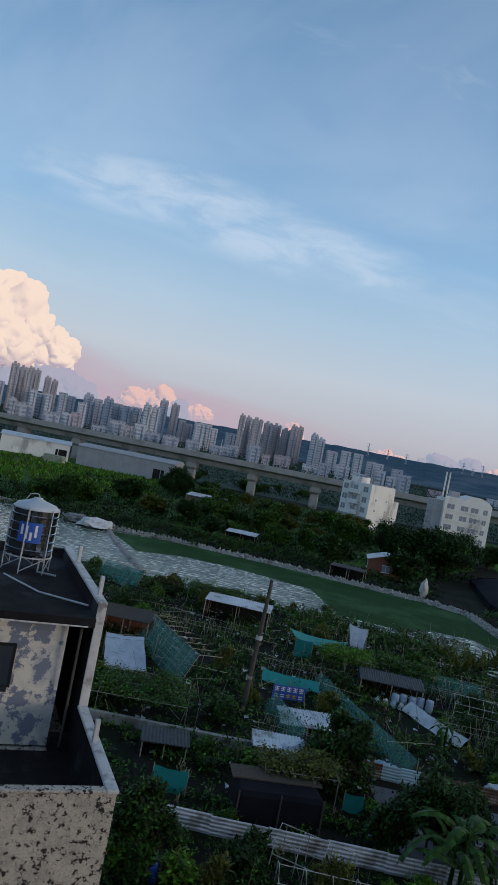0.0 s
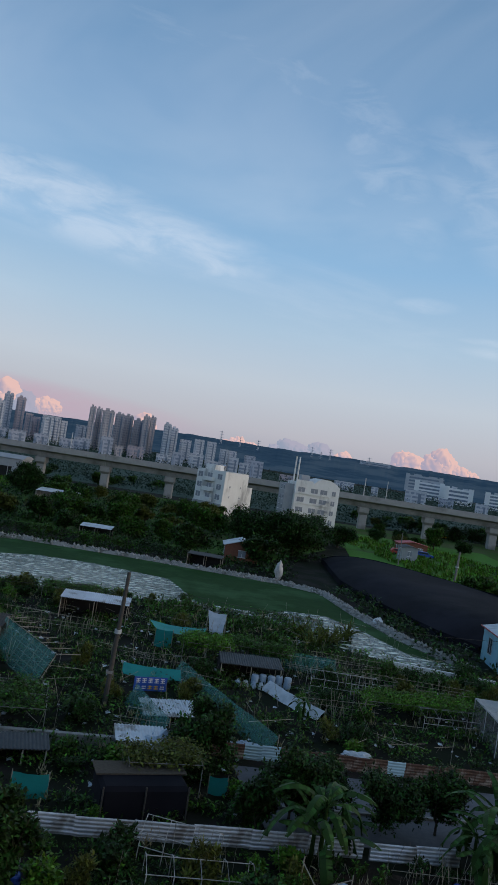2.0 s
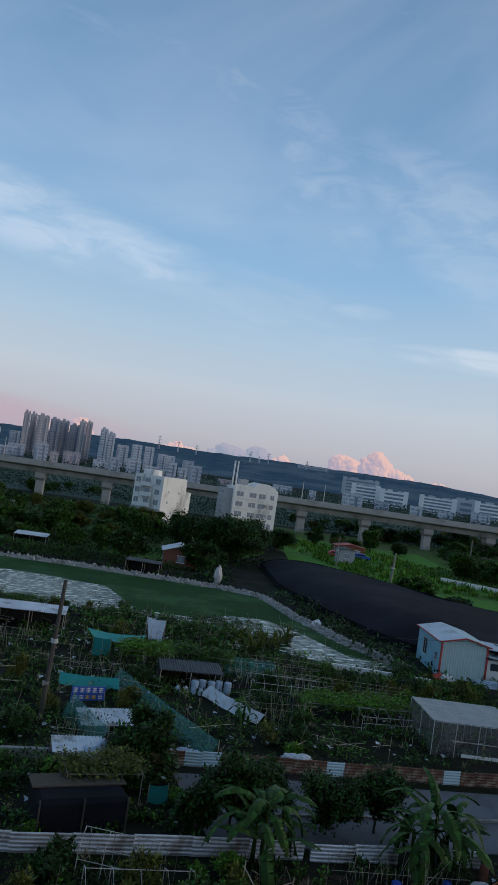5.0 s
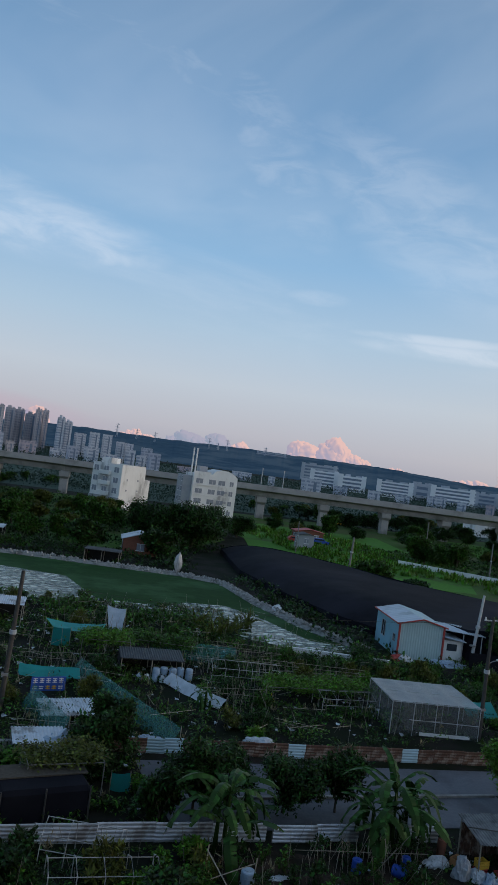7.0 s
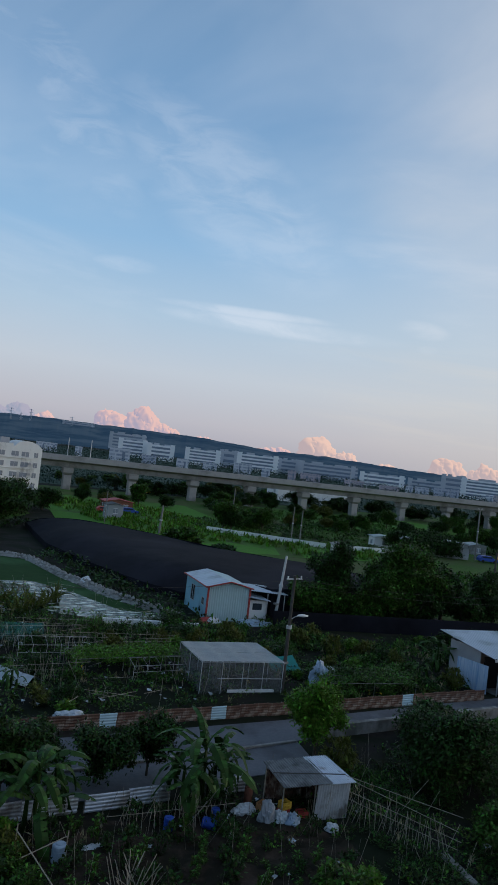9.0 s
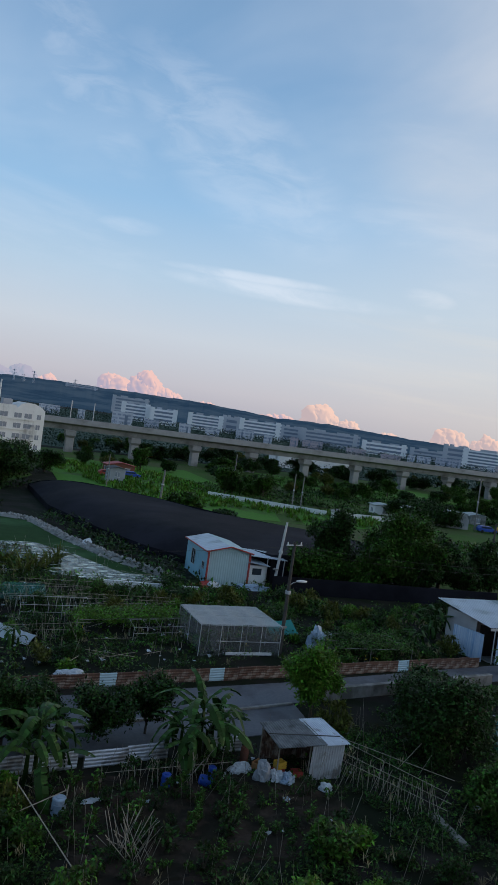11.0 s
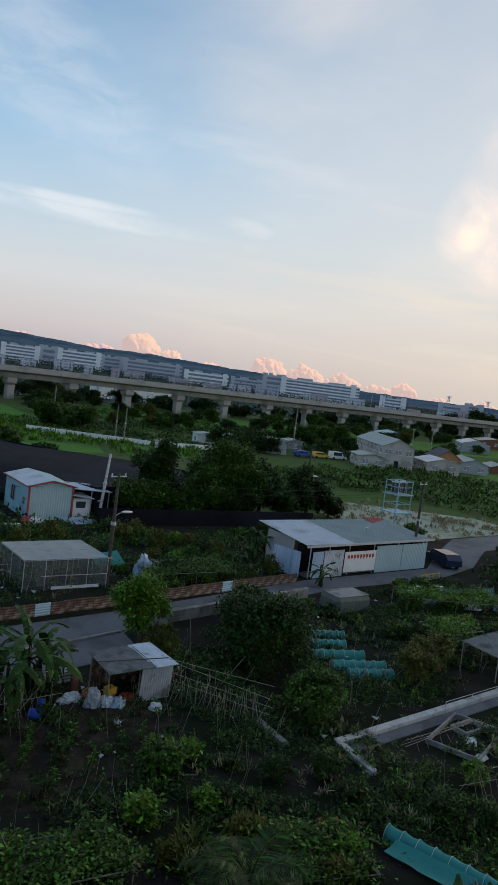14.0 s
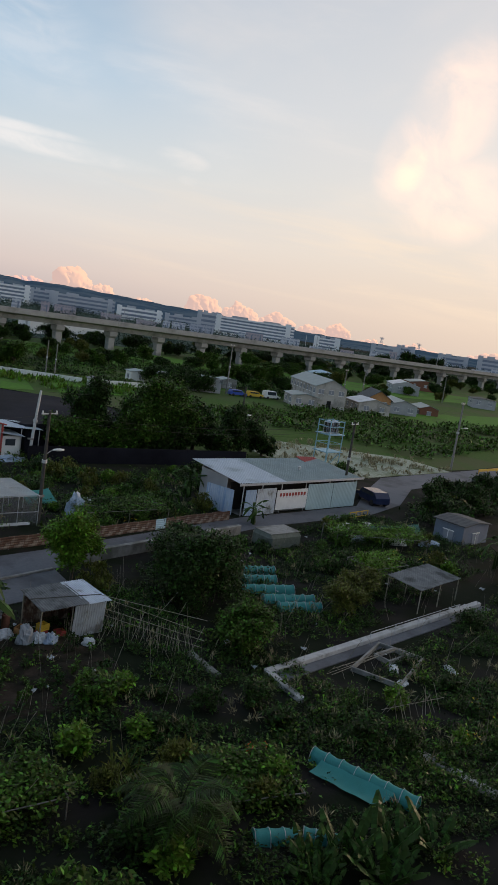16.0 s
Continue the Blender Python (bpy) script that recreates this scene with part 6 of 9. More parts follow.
wood_frame((34.6, 14.0), 1.8, 1.0, -10, "bed framed with pale weathered boards")

for k, (x, y) in enumerate(((22.9, 13.6), (22.4, 13.95))):
    root = thing("plant_pot", "orange plastic pot on the soil", "pot", (x, y, 0), 20 * k)
    part("bowl", lathe([(0.09, 0), (0.15, 0.28), (0.17, 0.28), (0.17, 0.32), (0.13, 0.32), (0.11, 0.3)], 14), M_ORANGE, root)
    part("handle", rods(((-0.16, 0, 0.32), (0, 0, 0.5)), ((0, 0, 0.5), (0.16, 0, 0.32)), r=0.012), M_ORANGE, root)

root = thing("road_barrier", "yellow steel barrier at the road bend", "barrier", (60.3, 30.8, 0), -6)
part("top_rail", boxes((0, 3.0, 0, 0.06, 0.58, 0.66)), M_YELLOW, root)
part("bottom_rail", boxes((0, 3.0, 0, 0.06, 0.12, 0.2)), M_YELLOW, root)
for x in (0, 0.98, 1.96, 2.94):
    part("post", boxes((x, x + 0.06, 0.003, 0.057, 0, 0.66)), M_YELLOW, root)
root = thing("guard_rail", "yellow painted rail along the road", "guard rail", (106.0, 34.9, 0), -8)
part("rail", boxes((0, 12, 0, 0.12, 0.45, 0.8), bevel=0.03), M_YELLOW, root)
for k in range(5):
    part("post", boxes((0.3 + 2.8 * k, 0.42 + 2.8 * k, 0.12, 0.2, 0, 0.75)), M_YELLOW, root)

# pale rock figure on the pond dyke
bm = bmesh.new()
bmesh.ops.create_icosphere(bm, subdivisions=4, radius=1.0)
for v in bm.verts:
    q = v.co.copy()
    f = 1 + 0.25 * noise.fractal(q * 1.3, 0.6, 2.0, 4)
    taper = 1.0 - 0.35 * max(0, q.z)
    v.co = Vector((q.x * 0.62 * f * taper + 0.12 * max(0, q.z), q.y * 0.5 * f * taper, (q.z * f + 0.9) * 1.28))
ob = solid("statue", bm, M_KERB, "pale upright rock figure on the pond dyke", "statue", smooth=True)
ob.matrix_world = pose(27.4, 101.6, 0.3, 0, 0, 30)
heap("tarp", (-19.5, 108, 0.3), (2.6, 1.4, 1.0), M_TARP, "pale sheets heaped on the dyke corner", "tarp", 20, 40)
heap("tarp", (-22.5, 109.5, 0.3), (2.4, 1.3, 0.9), M_CONCRETE, "grey sheets heaped on the dyke corner", "tarp", -10, 41)
heap("tarp", (33.6, 79, 0.2), (1.3, 0.5, 0.5), M_TARP, "pale scraps on the dyke", "tarp", 60, 42)
flat_roof_shed("shelter", (-1.0, 118.5), 5.0, 3.0, 2.0, -10, M_WHITEROOF, "small pale-roofed hut beyond the pond", M_DARK, 5)
flat_roof_shed("shelter", (14.5, 104.5), 5.0, 2.4, 1.8, -18, M_ROOFDARK, "dark open shelter on the far bank", M_DARK, 3)
flat_roof_shed("shelter", (-12, 170), 9.0, 5.0, 2.4, -10, M_WHITEROOF, "pale-roofed hut in the wood", M_WALLGREY, 5)
# black net fence below the mango trees
strip("net_fence", (44.6, 58.0), (69.5, 50.2), 0.06, 1.7, M_BLACKNET, "black shade-net fence below the trees", "fence", "structure")


# scraps and thin canes strewn through the gardens
def strewn():
    r = np.random.default_rng(31)
    zones = [(-12, 30, 40.5, 76, 420), (14, 28, 22, 29, 16), (28, 60, 14, 30, 30), (-3, 10, 31.5, 39, 16)]
    q = []
    for x0, x1, y0, y1, n in zones:
        for _ in range(n):
            c = np.array([r.uniform(x0, x1), r.uniform(y0, y1), r.uniform(0.05, 0.5)])
            s = r.uniform(0.04, 0.16)
            for _k in range(4):
                q.append(c + r.normal(size=(4, 3)) * 0.25 * s + np.array([(-1, -1, 0), (1, -1, 0.3), (1, 1, 0), (-1, 1, 0.4)]) * s * r.uniform(0.4, 1))
    solid("plastic_scraps", quads_mesh("plastic_scraps", np.array(q), M_SCRAP), M_SCRAP, "small pale plastic scraps among the plots", "scraps", kind="stuff")
    q = []
    for x0, x1, y0, y1, n in ((-14, 34, 40.5, 76, 520), (2, 28, 17, 29, 200), (28, 60, 4, 30, 200)):
        for _ in range(n):
            a = np.array([r.uniform(x0, x1), r.uniform(y0, y1), 0.0])
            d = np.array([r.normal(0, 0.25), r.normal(0, 0.25), 1.0]) * r.uniform(0.7, 1.9)
            if r.random() < 0.25 and y0 > 40:
                a[2] = r.uniform(0.5, 1.3)
                t = r.uniform(0, 6.28)
                d = np.array([math.cos(t), math.sin(t), r.normal(0, 0.06)]) * r.uniform(1, 3.2)
            w_ = 0.012 if y0 > 40 else 0.007
            for o in (np.array([w_, 0, 0.004]), np.array([0, w_, 0.008])):
                q.append([a - o, a + o, a + d + o, a + d - o])
    solid("garden_canes", quads_mesh("garden_canes", np.array(q), M_BAMBOO), M_BAMBOO, "thin pale canes and wires through the plots", "canes", kind="stuff")


M_SCRAP = surface("plastic_scrap", (0.50, 0.54, 0.58), (0.30, 0.36, 0.44), 1.5, 0.5, bump=0.0, island=0.5)
strewn()


def brushwood(at, n, seed):
    """A loose heap of long dry sticks leaning together."""
    root = thing("stick_pile", "loose heap of long dry sticks on the soil", "sticks", (*at, 0), 0)
    r = random.Random(seed)
    for k in range(n):
        a = r.uniform(0, 6.28)
        x, y = r.uniform(-0.7, 0.7), r.uniform(-0.7, 0.7)
        part("stick", rods(((x, y, 0), (x + math.cos(a) * r.uniform(0.4, 1.3), y + math.sin(a) * r.uniform(0.4, 1.3), r.uniform(0.5, 1.7))), r=0.014, seg=5), M_BAMBOO, root)


brushwood((13.1, 23.2), 34, 71)
root = thing("bean_trellis", "collapsed trellis of pale poles in the near garden", "trellis")
TRELLIS_ENDS = [(10.0, 27.1, 1.3), (10.6, 21.5, 0.5), (9.4, 26.4, 0.4), (11.8, 26.5, 1.0)]
for a, b in ((0, 1), (2, 3)):
    part("pole", rods((TRELLIS_ENDS[a], TRELLIS_ENDS[b]), r=0.022), M_BAMBOO, root)
for x, y, z in TRELLIS_ENDS:
    part("post", rods(((x, y, 0), (x + 0.05, y, z + 0.2)), r=0.025), M_BAMBOO, root)
root = thing("pipe_rail", "thin grey pipe rail beside the garden path", "railing", (36.0, 15.9, 0), -8.4)
for k in range(5):
    part("post", rods(((2.4 * k, 0, 0), (2.4 * k, 0, 0.75)), r=0.02), M_PIPE, root)
for z in (0.4, 0.75):
    part("rail", rods(((0, 0, z), (9.6, 0, z)), r=0.018), M_PIPE, root)
# ---- plants ----
def tree(at, height, rad, label, material=None, seed=1, crown_low=0.25, n=90, per=60, leaf=0.16, trunk_r=0.14, lean=(0, 0), group="trees", squash=1.0, limbs=6):
    """Tapered trunk with forking limbs and a crown of many leaf clumps."""
    root = thing("tree", label, "tree", (*at, 0), 0, group)
    r = random.Random(seed)
    zc = height * (crown_low + 1) / 2
    bm = bmesh.new()
    fork = height * max(0.22, crown_low * 1.1)
    rod(bm, (0, 0, 0), (lean[0] * 0.4, lean[1] * 0.4, fork), trunk_r, trunk_r * 0.75, 8)
    for k in range(limbs):
        a = 2 * math.pi * k / limbs + r.uniform(-0.4, 0.4)
        mid = Vector((math.cos(a) * rad * 0.35 + lean[0] * 0.6, math.sin(a) * rad * 0.35 + lean[1] * 0.6, fork + (height - fork) * r.uniform(0.25, 0.45)))
        end = Vector((math.cos(a + 0.3) * rad * 0.75 + lean[0], math.sin(a + 0.3) * rad * 0.75 + lean[1], fork + (height - fork) * r.uniform(0.5, 0.85)))
        rod(bm, (lean[0] * 0.4, lean[1] * 0.4, fork - 0.05), mid, trunk_r * 0.6, trunk_r * 0.4, 6)
        rod(bm, mid, end, trunk_r * 0.4, trunk_r * 0.12, 5)
    part("trunk", bm, M_BARK, root)
    pts = lobed(n, per, (lean[0], lean[1], zc), (rad, rad * squash, height * (1 - crown_low) / 2), seed)
    part("crown", quads_mesh("crown", leaves(pts, leaf, 1.7, 0.6, 0.0, seed), material or M_LEAF), None, root)
    return root


def shrub_proto(name, label, material, rad, height, n, per, leaf, seed, long=1.6, lift=0.2):
    root = thing(name, label, "shrub", (0, -60 - seed, 0), 0, "garden shrubs")
    bm = bmesh.new()
    r = random.Random(seed)
    for k in range(5):
        a = 2 * math.pi * k / 5
        rod(bm, (0, 0, 0), (math.cos(a) * rad * 0.5, math.sin(a) * rad * 0.5, height * r.uniform(0.5, 0.8)), 0.03, 0.012, 5)
    part("stem", bm, M_BARK, root)
    pts = clumps(n, per, (0, 0, height * 0.52), (rad, rad, height * 0.5), 0.34, seed, 0.03, 0.3)
    part("foliage", quads_mesh("foliage", leaves(pts, leaf, long, 0.55, lift, seed), material), None, root)
    return root


def put(proto, spots, seed=0, scale=(0.8, 1.25)):
    """Copies of a plant at the spots (x, y[, size]); the first stands at the first spot."""
    r = random.Random(seed)
    for i, s in enumerate(spots):
        k = s[2] if len(s) > 2 else r.uniform(*scale)
        m = pose(s[0], s[1], 0, 0, 0, r.uniform(0, 360)) @ Matrix.Diagonal((k, k, k * r.uniform(0.85, 1.15), 1))
        if i == 0:
            proto.matrix_world = m
        else:
            c = copy_thing(proto, m)
            c.scale = m.to_scale()
    return proto


def scatter(poly_boxes, count, seed, gap=0.0):
    r = random.Random(seed)
    out = []
    tries = 0
    while len(out) < count and tries < count * 30:
        tries += 1
        x0, x1, y0, y1 = r.choice(poly_boxes)
        p = (r.uniform(x0, x1), r.uniform(y0, y1))
        if not gap or all((p[0] - q[0]) ** 2 + (p[1] - q[1]) ** 2 > gap * gap for q in out):
            out.append(p)
    return out


def copies(proto, spots, seed=0, scale=(0.8, 1.25)):
    r = random.Random(seed)
    for i, s in enumerate(spots):
        k = s[2] if len(s) > 2 else r.uniform(*scale)
        a = r.uniform(0, 360)
        if i == 0:
            proto.matrix_basis = pose(s[0], s[1], 0, 0, 0, a)
            proto.scale = (k, k, k)
        else:
            c = copy_thing(proto, pose(s[0], s[1], 0, 0, 0, a))
            c.scale = (k, k, k * r.uniform(0.85, 1.15))


# banana plants: a fleshy stem and long arching blades torn across
def banana_leaf(length, width, droop, seed):
    r = np.random.default_rng(seed)
    n = 18
    q = []
    cut = {s: 0.0 for s in (-1, 1)}

    def pt(t, side, o):
        x = length * (t - 0.12 * droop * t * t)
        z = length * (0.85 * t - droop * 0.72 * t * t)
        w = 0.0 if t < 0.12 else width * min(1.0, (t - 0.12) * 6) * min(1.0, (1.02 - t) * 4.5) ** 0.6
        return np.array([x + o, side * w * 0.5, z - abs(side) * (w * 0.16 + abs(o) * 0.6)])

    for i in range(n):
        t0, t1 = i / n, (i + 1) / n
        for s in (-1, 1):
            tear = r.random() < 0.35
            o0 = cut[s]
            o1 = r.normal(0, 0.06) if tear else o0 + r.normal(0, 0.01)
            q.append([pt(t0, 0, 0), pt(t1, 0, 0), pt(t1 - (0.02 if tear else 0), s, o1), pt(t0, s, o0)])
            cut[s] = -o1 * 0.5 if tear else o1
    for k in range(8):
        t0, t1 = k / 8, (k + 1) / 8
        a, b = pt(t0, 0, 0), pt(t1, 0, 0)
        w = np.array([0, 0.03 * (1.1 - t0), 0.02])
        q.append([a - w, a + w, b + w, b - w])
    return quads_mesh("leaf", np.array(q), M_BANANA)


BANANA_LEAVES = [banana_leaf(2.5, 0.42, 1.45, 1), banana_leaf(2.7, 0.44, 1.8, 2), banana_leaf(2.2, 0.40, 0.8, 3), banana_leaf(2.6, 0.40, 1.2, 4)]


def banana(at, height, label, seed, count=9):
    root = thing("banana_plant", label, "banana plant", (*at, 0), seed * 40.0, "banana plants")
    r = random.Random(seed)
    stems = 3
    for s in range(stems):
        a = 2 * math.pi * s / stems
        h = height * (0.62, 0.46, 0.32)[s]
        bx, by = math.cos(a) * 0.35 * (s > 0), math.sin(a) * 0.35 * (s > 0)
        bm = bmesh.new()
        rod(bm, (bx, by, 0), (bx + 0.05, by, h), 0.12, 0.06, 9)
        part("stem", bm, M_LEAF_DARK, root, "green-brown fleshy stem")
        for k in range(max(3, count - 2 - 2 * s)):
            piece("leaf", r.choice(BANANA_LEAVES), root, pose(bx, by, h * r.uniform(0.9, 1.0), r.uniform(-22, 22), r.uniform(-24, 24), 137.5 * k + 40 * s) @ Matrix.Scale(height / 3.6 * r.uniform(0.75, 1.05), 4))


banana((11.4, 29.1), 4.2, "tall banana plant with broad torn leaves by the tin fence", 1, 11)
banana((12.9, 30.9), 2.9, "banana plant with broad torn leaves by the tin fence", 2, 9)
banana((19.3, 28.9), 4.4, "tall banana plant with drooping leaves by the yard", 3, 11)
banana((18.0, 28.5), 3.3, "banana plant with drooping leaves by the yard", 4, 9)
banana((20.4, 29.6), 3.2, "banana plant with drooping leaves by the yard", 5, 9)
banana((50.6, 42.4), 3.4, "banana plant beside the long shed", 6, 9)
banana((45.8, 40.0), 2.5, "yellowing banana plant by the lane", 7, 8)
banana((1.0, 43.0), 1.9, "young banana plant in the gardens", 8, 7)
banana((59.2, 16.6), 3.2, "banana plant by a garden shed", 10, 9)
banana((15.6, 46.4), 1.8, "young banana plant in a garden plot", 11, 7)
banana((49.6, 34.2), 2.3, "banana plant at the end of the rusty fence", 12, 9)
# broad upright leaves in the dark bed below
def canna(at, height, seed):
    root = thing("canna_plant", "clump of broad upright dark leaves in the near garden", "canna", (*at, 0), seed * 50.0, "canna plants")
    r = random.Random(seed)
    for k in range(11):
        a = 137.5 * k
        q = 0.10 + 0.02 * k
        piece("leaf", CANNA_LEAVES[k % 3], root, pose(q * math.cos(radians(a)), q * math.sin(radians(a)), 0.0, r.uniform(-12, 12), r.uniform(-36, 8), a) @ Matrix.Scale(height / 1.7 * r.uniform(0.7, 1.1), 4))


CANNA_LEAVES = [banana_leaf(1.5, 0.42, 0.25, 31), banana_leaf(1.3, 0.38, 0.5, 32), banana_leaf(1.6, 0.40, 0.1, 33)]
for k, (x, y) in enumerate(((19.0, 8.9), (20.0, 8.3), (20.9, 7.6), (21.8, 7.2), (22.9, 6.4), (20.2, 6.9), (18.3, 8.2))):
    canna((x, y), 1.2 + 0.2 * (k % 3), 20 + k)


def frond(length, seed, pairs=26):
    """A palm frond: an arching rib with narrow leaflets on both sides."""
    r = np.random.default_rng(seed)
    q = []

    def rib(t):
        return np.array([length * (t - 0.15 * t * t), 0, length * (0.75 * t - 0.85 * t * t)])

    for i in range(pairs):
        t = 0.12 + 0.86 * i / pairs
        p, up = rib(t), np.array([0, 0, 0.015])
        ll = length * 0.30 * math.sin(math.pi * min(0.97, 0.15 + 0.8 * t)) * r.uniform(0.85, 1.1)
        for sd in (-1, 1):
            tip = p + np.array([ll * 0.45, sd * ll, -ll * r.uniform(0.15, 0.4)])
            mid = p * 0.55 + tip * 0.45 + np.array([0, 0, 0.03])
            w = np.array([0.028, 0, 0])
            q.append([p, mid - w, tip, mid + w])
    for i in range(8):
        a, b = rib(i / 8), rib((i + 1) / 8)
        w = np.array([0, 0.018, 0])
        q.append([a - w, a + w, b + w, b - w])
    return quads_mesh("frond", np.array(q), M_LEAF_DARK)


FRONDS = [frond(2.3, 41), frond(2.0, 42), frond(2.5, 43)]
root = thing("palm", "dark feathery palm in the near garden", "palm", (16.7, 12.5, 0), 0)
bm = bmesh.new()
polyline(bm, [(0, 0, 0), (0.05, 0, 0.7), (0.0, 0.05, 1.3)], 0.16, 9)
part("trunk", bm, M_BARK, root)
for k in range(24):
    piece("frond", FRONDS[k % 3], root, pose(0, 0.05, 1.25, 0, 26 - 2.6 * k, 137.5 * k))


def strappy(at, height, seed, label):
    """A clump of long arching strap leaves."""
    root = thing("strap_plant", label, "garden plant", (*at, 0), seed * 30.0, "strap-leaved plants")
    r = random.Random(seed)
    for k in range(16):
        piece("leaf", STRAPS[k % 3], root, pose(r.uniform(-0.3, 0.3), r.uniform(-0.3, 0.3), 0, r.uniform(-15, 15), r.uniform(-45, -5), 137.5 * k) @ Matrix.Scale(height * r.uniform(0.7, 1.1), 4))


def strap(bend, seed):
    q = []
    for i in range(9):
        t0, t1 = i / 9, (i + 1) / 9
        f = [(np.array([0.9 * t - 0.1 * t * t, 0, 0.75 * t - bend * t * t]), 0.035 * math.sin(math.pi * min(0.98, 0.25 + 0.74 * t))) for t in (t0, t1)]
        for sd in (-1, 1):
            w0, w1 = np.array([0, sd * f[0][1], 0.02]), np.array([0, sd * f[1][1], 0.02])
            q.append([f[0][0], f[1][0], f[1][0] + w1, f[0][0] + w0])
    return quads_mesh("leaf", np.array(q), M_LEAF_OLIVE)


STRAPS = [strap(0.6, 1), strap(0.9, 2), strap(0.3, 3)]
strappy((17.4, 16.0), 1.5, 1, "pale green strap-leaved ginger clump in the dark garden")
strappy((18.0, 15.5), 1.3, 2, "pale green strap-leaved ginger clump in the dark garden")
strappy((16.9, 15.3), 1.1, 3, "pale green strap-leaved ginger clump in the dark garden")
for k, (x, y) in enumerate([(21.1, 69.0), (22.0, 69.6), (24.0, 67.4), (24.9, 68.0), (21.5, 65.4), (22.4, 66.0), (26.2, 69.5), (27.1, 70.1)]):
    strappy((x, y), 2.3 + 0.2 * (k % 3), 10 + k, "tall bright reedy clump at the pond edge")
strappy((43.8, 37.6), 1.3, 4, "strap-leaved clump beside the lane")
strappy((52.6, 13.2), 1.8, 5, "bright strap-leaved clump at the end of the path")
strappy((53.8, 12.4), 1.6, 6, "bright strap-leaved clump at the end of the path")

# single trees that stand out
tree((28.3, 31.6), 4.0, 1.75, "bright green citrus tree beside the lane", M_LEAF_FRESH, 3, 0.02, 170, 80, 0.13, 0.09)
tree((62.5, 58.5), 8.7, 4.3, "large dense mango tree over black netting", M_LEAF, 4, 0.05, 330, 95, 0.20, 0.3)
tree((55.4, 61.5), 7.8, 2.9, "large dense dark tree over black netting", M_LEAF_DARK, 5, 0.05, 240, 90, 0.20, 0.28)
tree((69.5, 58.5), 6.0, 2.6, "dense dark tree over black netting", M_LEAF_DARK, 6, 0.05, 220, 80, 0.19, 0.25)
tree((74.5, 55.0), 6.4, 2.8, "dark tree with thin crown by the stubble field", M_LEAF_DARK, 7, 0.05, 200, 70, 0.19, 0.25)
tree((50.5, 60.5), 4.2, 2.4, "dark round tree beside the pole", M_LEAF, 8, 0.05, 160, 60, 0.19, 0.2)
for k, (x, y, h, w) in enumerate(((58.6, 57.6, 5.4, 3.0), (66.2, 56.8, 5.6, 3.0), (71.8, 55.2, 4.6, 2.8), (53.0, 59.6, 4.2, 2.5), (77.2, 53.4, 3.2, 2.2), (62.6, 55.8, 4.2, 2.8), (56.2, 58.0, 3.4, 2.4), (68.8, 54.6, 3.6, 2.4))):
    tree((x, y), h, w, "dense dark tree crowding the mango grove", M_LEAF_DARK if k % 3 else M_LEAF, 110 + k, 0.0, 170, 80, 0.19, 0.2)
tree((33.0, 25.8), 4.1, 3.3, "wide dark shrubby tree with small yellow fruit", M_LEAF_DARK, 9, 0.0, 320, 90, 0.12, 0.12)
tree((37.2, 31.3), 2.6, 2.2, "low dark guava tree by the lane", M_LEAF_DARK, 10, 0.02, 100, 70, 0.14, 0.1)
tree((29.6, 19.8), 2.6, 1.7, "leafy garden tree with fresh tips", M_LEAF, 11, 0.0, 180, 80, 0.11, 0.08)
tree((7.8, 38.3), 3.4, 1.75, "dense round dark tree in front of the rusty fence", M_LEAF_DARK, 12, 0.05, 120, 70, 0.14, 0.1)
tree((15.4, 32.3), 2.9, 1.7, "small dark tree on the yard", M_LEAF_DARK, 13, 0.03, 130, 70, 0.11, 0.07)
tree((18.1, 32.2), 2.9, 1.4, "small dark tree on the yard", M_LEAF_DARK, 14, 0.03, 130, 70, 0.11, 0.07)
tree((12.2, 32.8), 3.0, 1.6, "small dark tree on the yard", M_LEAF_DARK, 15, 0.03, 130, 70, 0.11, 0.07)
tree((-16.1, 184), 7.2, 4.6, "round dark tree on the meadow", M_LEAF_DARK, 16, 0.02, 221, 70, 0.28, 0.3)
tree((60.0, 104.0), 4.4, 3.2, "round tree at the paddy edge", M_LEAF, 17, 0.05, 90, 60, 0.3, 0.2)
tree((65.0, 100.0), 2.2, 2.6, "low dark bush at the paddy edge", M_LEAF_DARK, 18, 0.0, 80, 60, 0.26, 0.15)
tree((58.5, 106), 2.0, 2.2, "low dark bush at the paddy edge", M_LEAF_DARK, 19, 0.0, 60, 60, 0.26, 0.15)
tree((37.5, 132), 8.4, 6.6, "big dark spreading tree beyond the pond", M_LEAF_DARK, 20, 0.02, 306, 80, 0.28, 0.35)
tree((30.0, 134), 7.4, 5.0, "big dark tree beyond the pond", M_LEAF_DARK, 21, 0.02, 238, 80, 0.28, 0.3)
tree((27.5, 114.5), 4.8, 3.2, "dark bushy tree by the brick hut", M_LEAF_DARK, 22, 0.02, 100, 70, 0.32, 0.2)
tree((16.5, 116), 4.6, 3.4, "dark bushy tree by the brick hut", M_LEAF_DARK, 23, 0.02, 100, 70, 0.32, 0.2)
tree((45.0, 150), 6.6, 5.2, "dark tree at the edge of the black net", M_LEAF_DARK, 24, 0.02, 221, 70, 0.28, 0.3)
tree((55.0, 158), 4.6, 4.4, "dark tree beside the paddy", M_LEAF_DARK, 25, 0.02, 187, 70, 0.28, 0.3)
tree((41.4, 19.4), 2.4, 1.5, "slender olive-green bush by the path", M_LEAF_OLIVE, 26, 0.02, 80, 70, 0.10, 0.06)
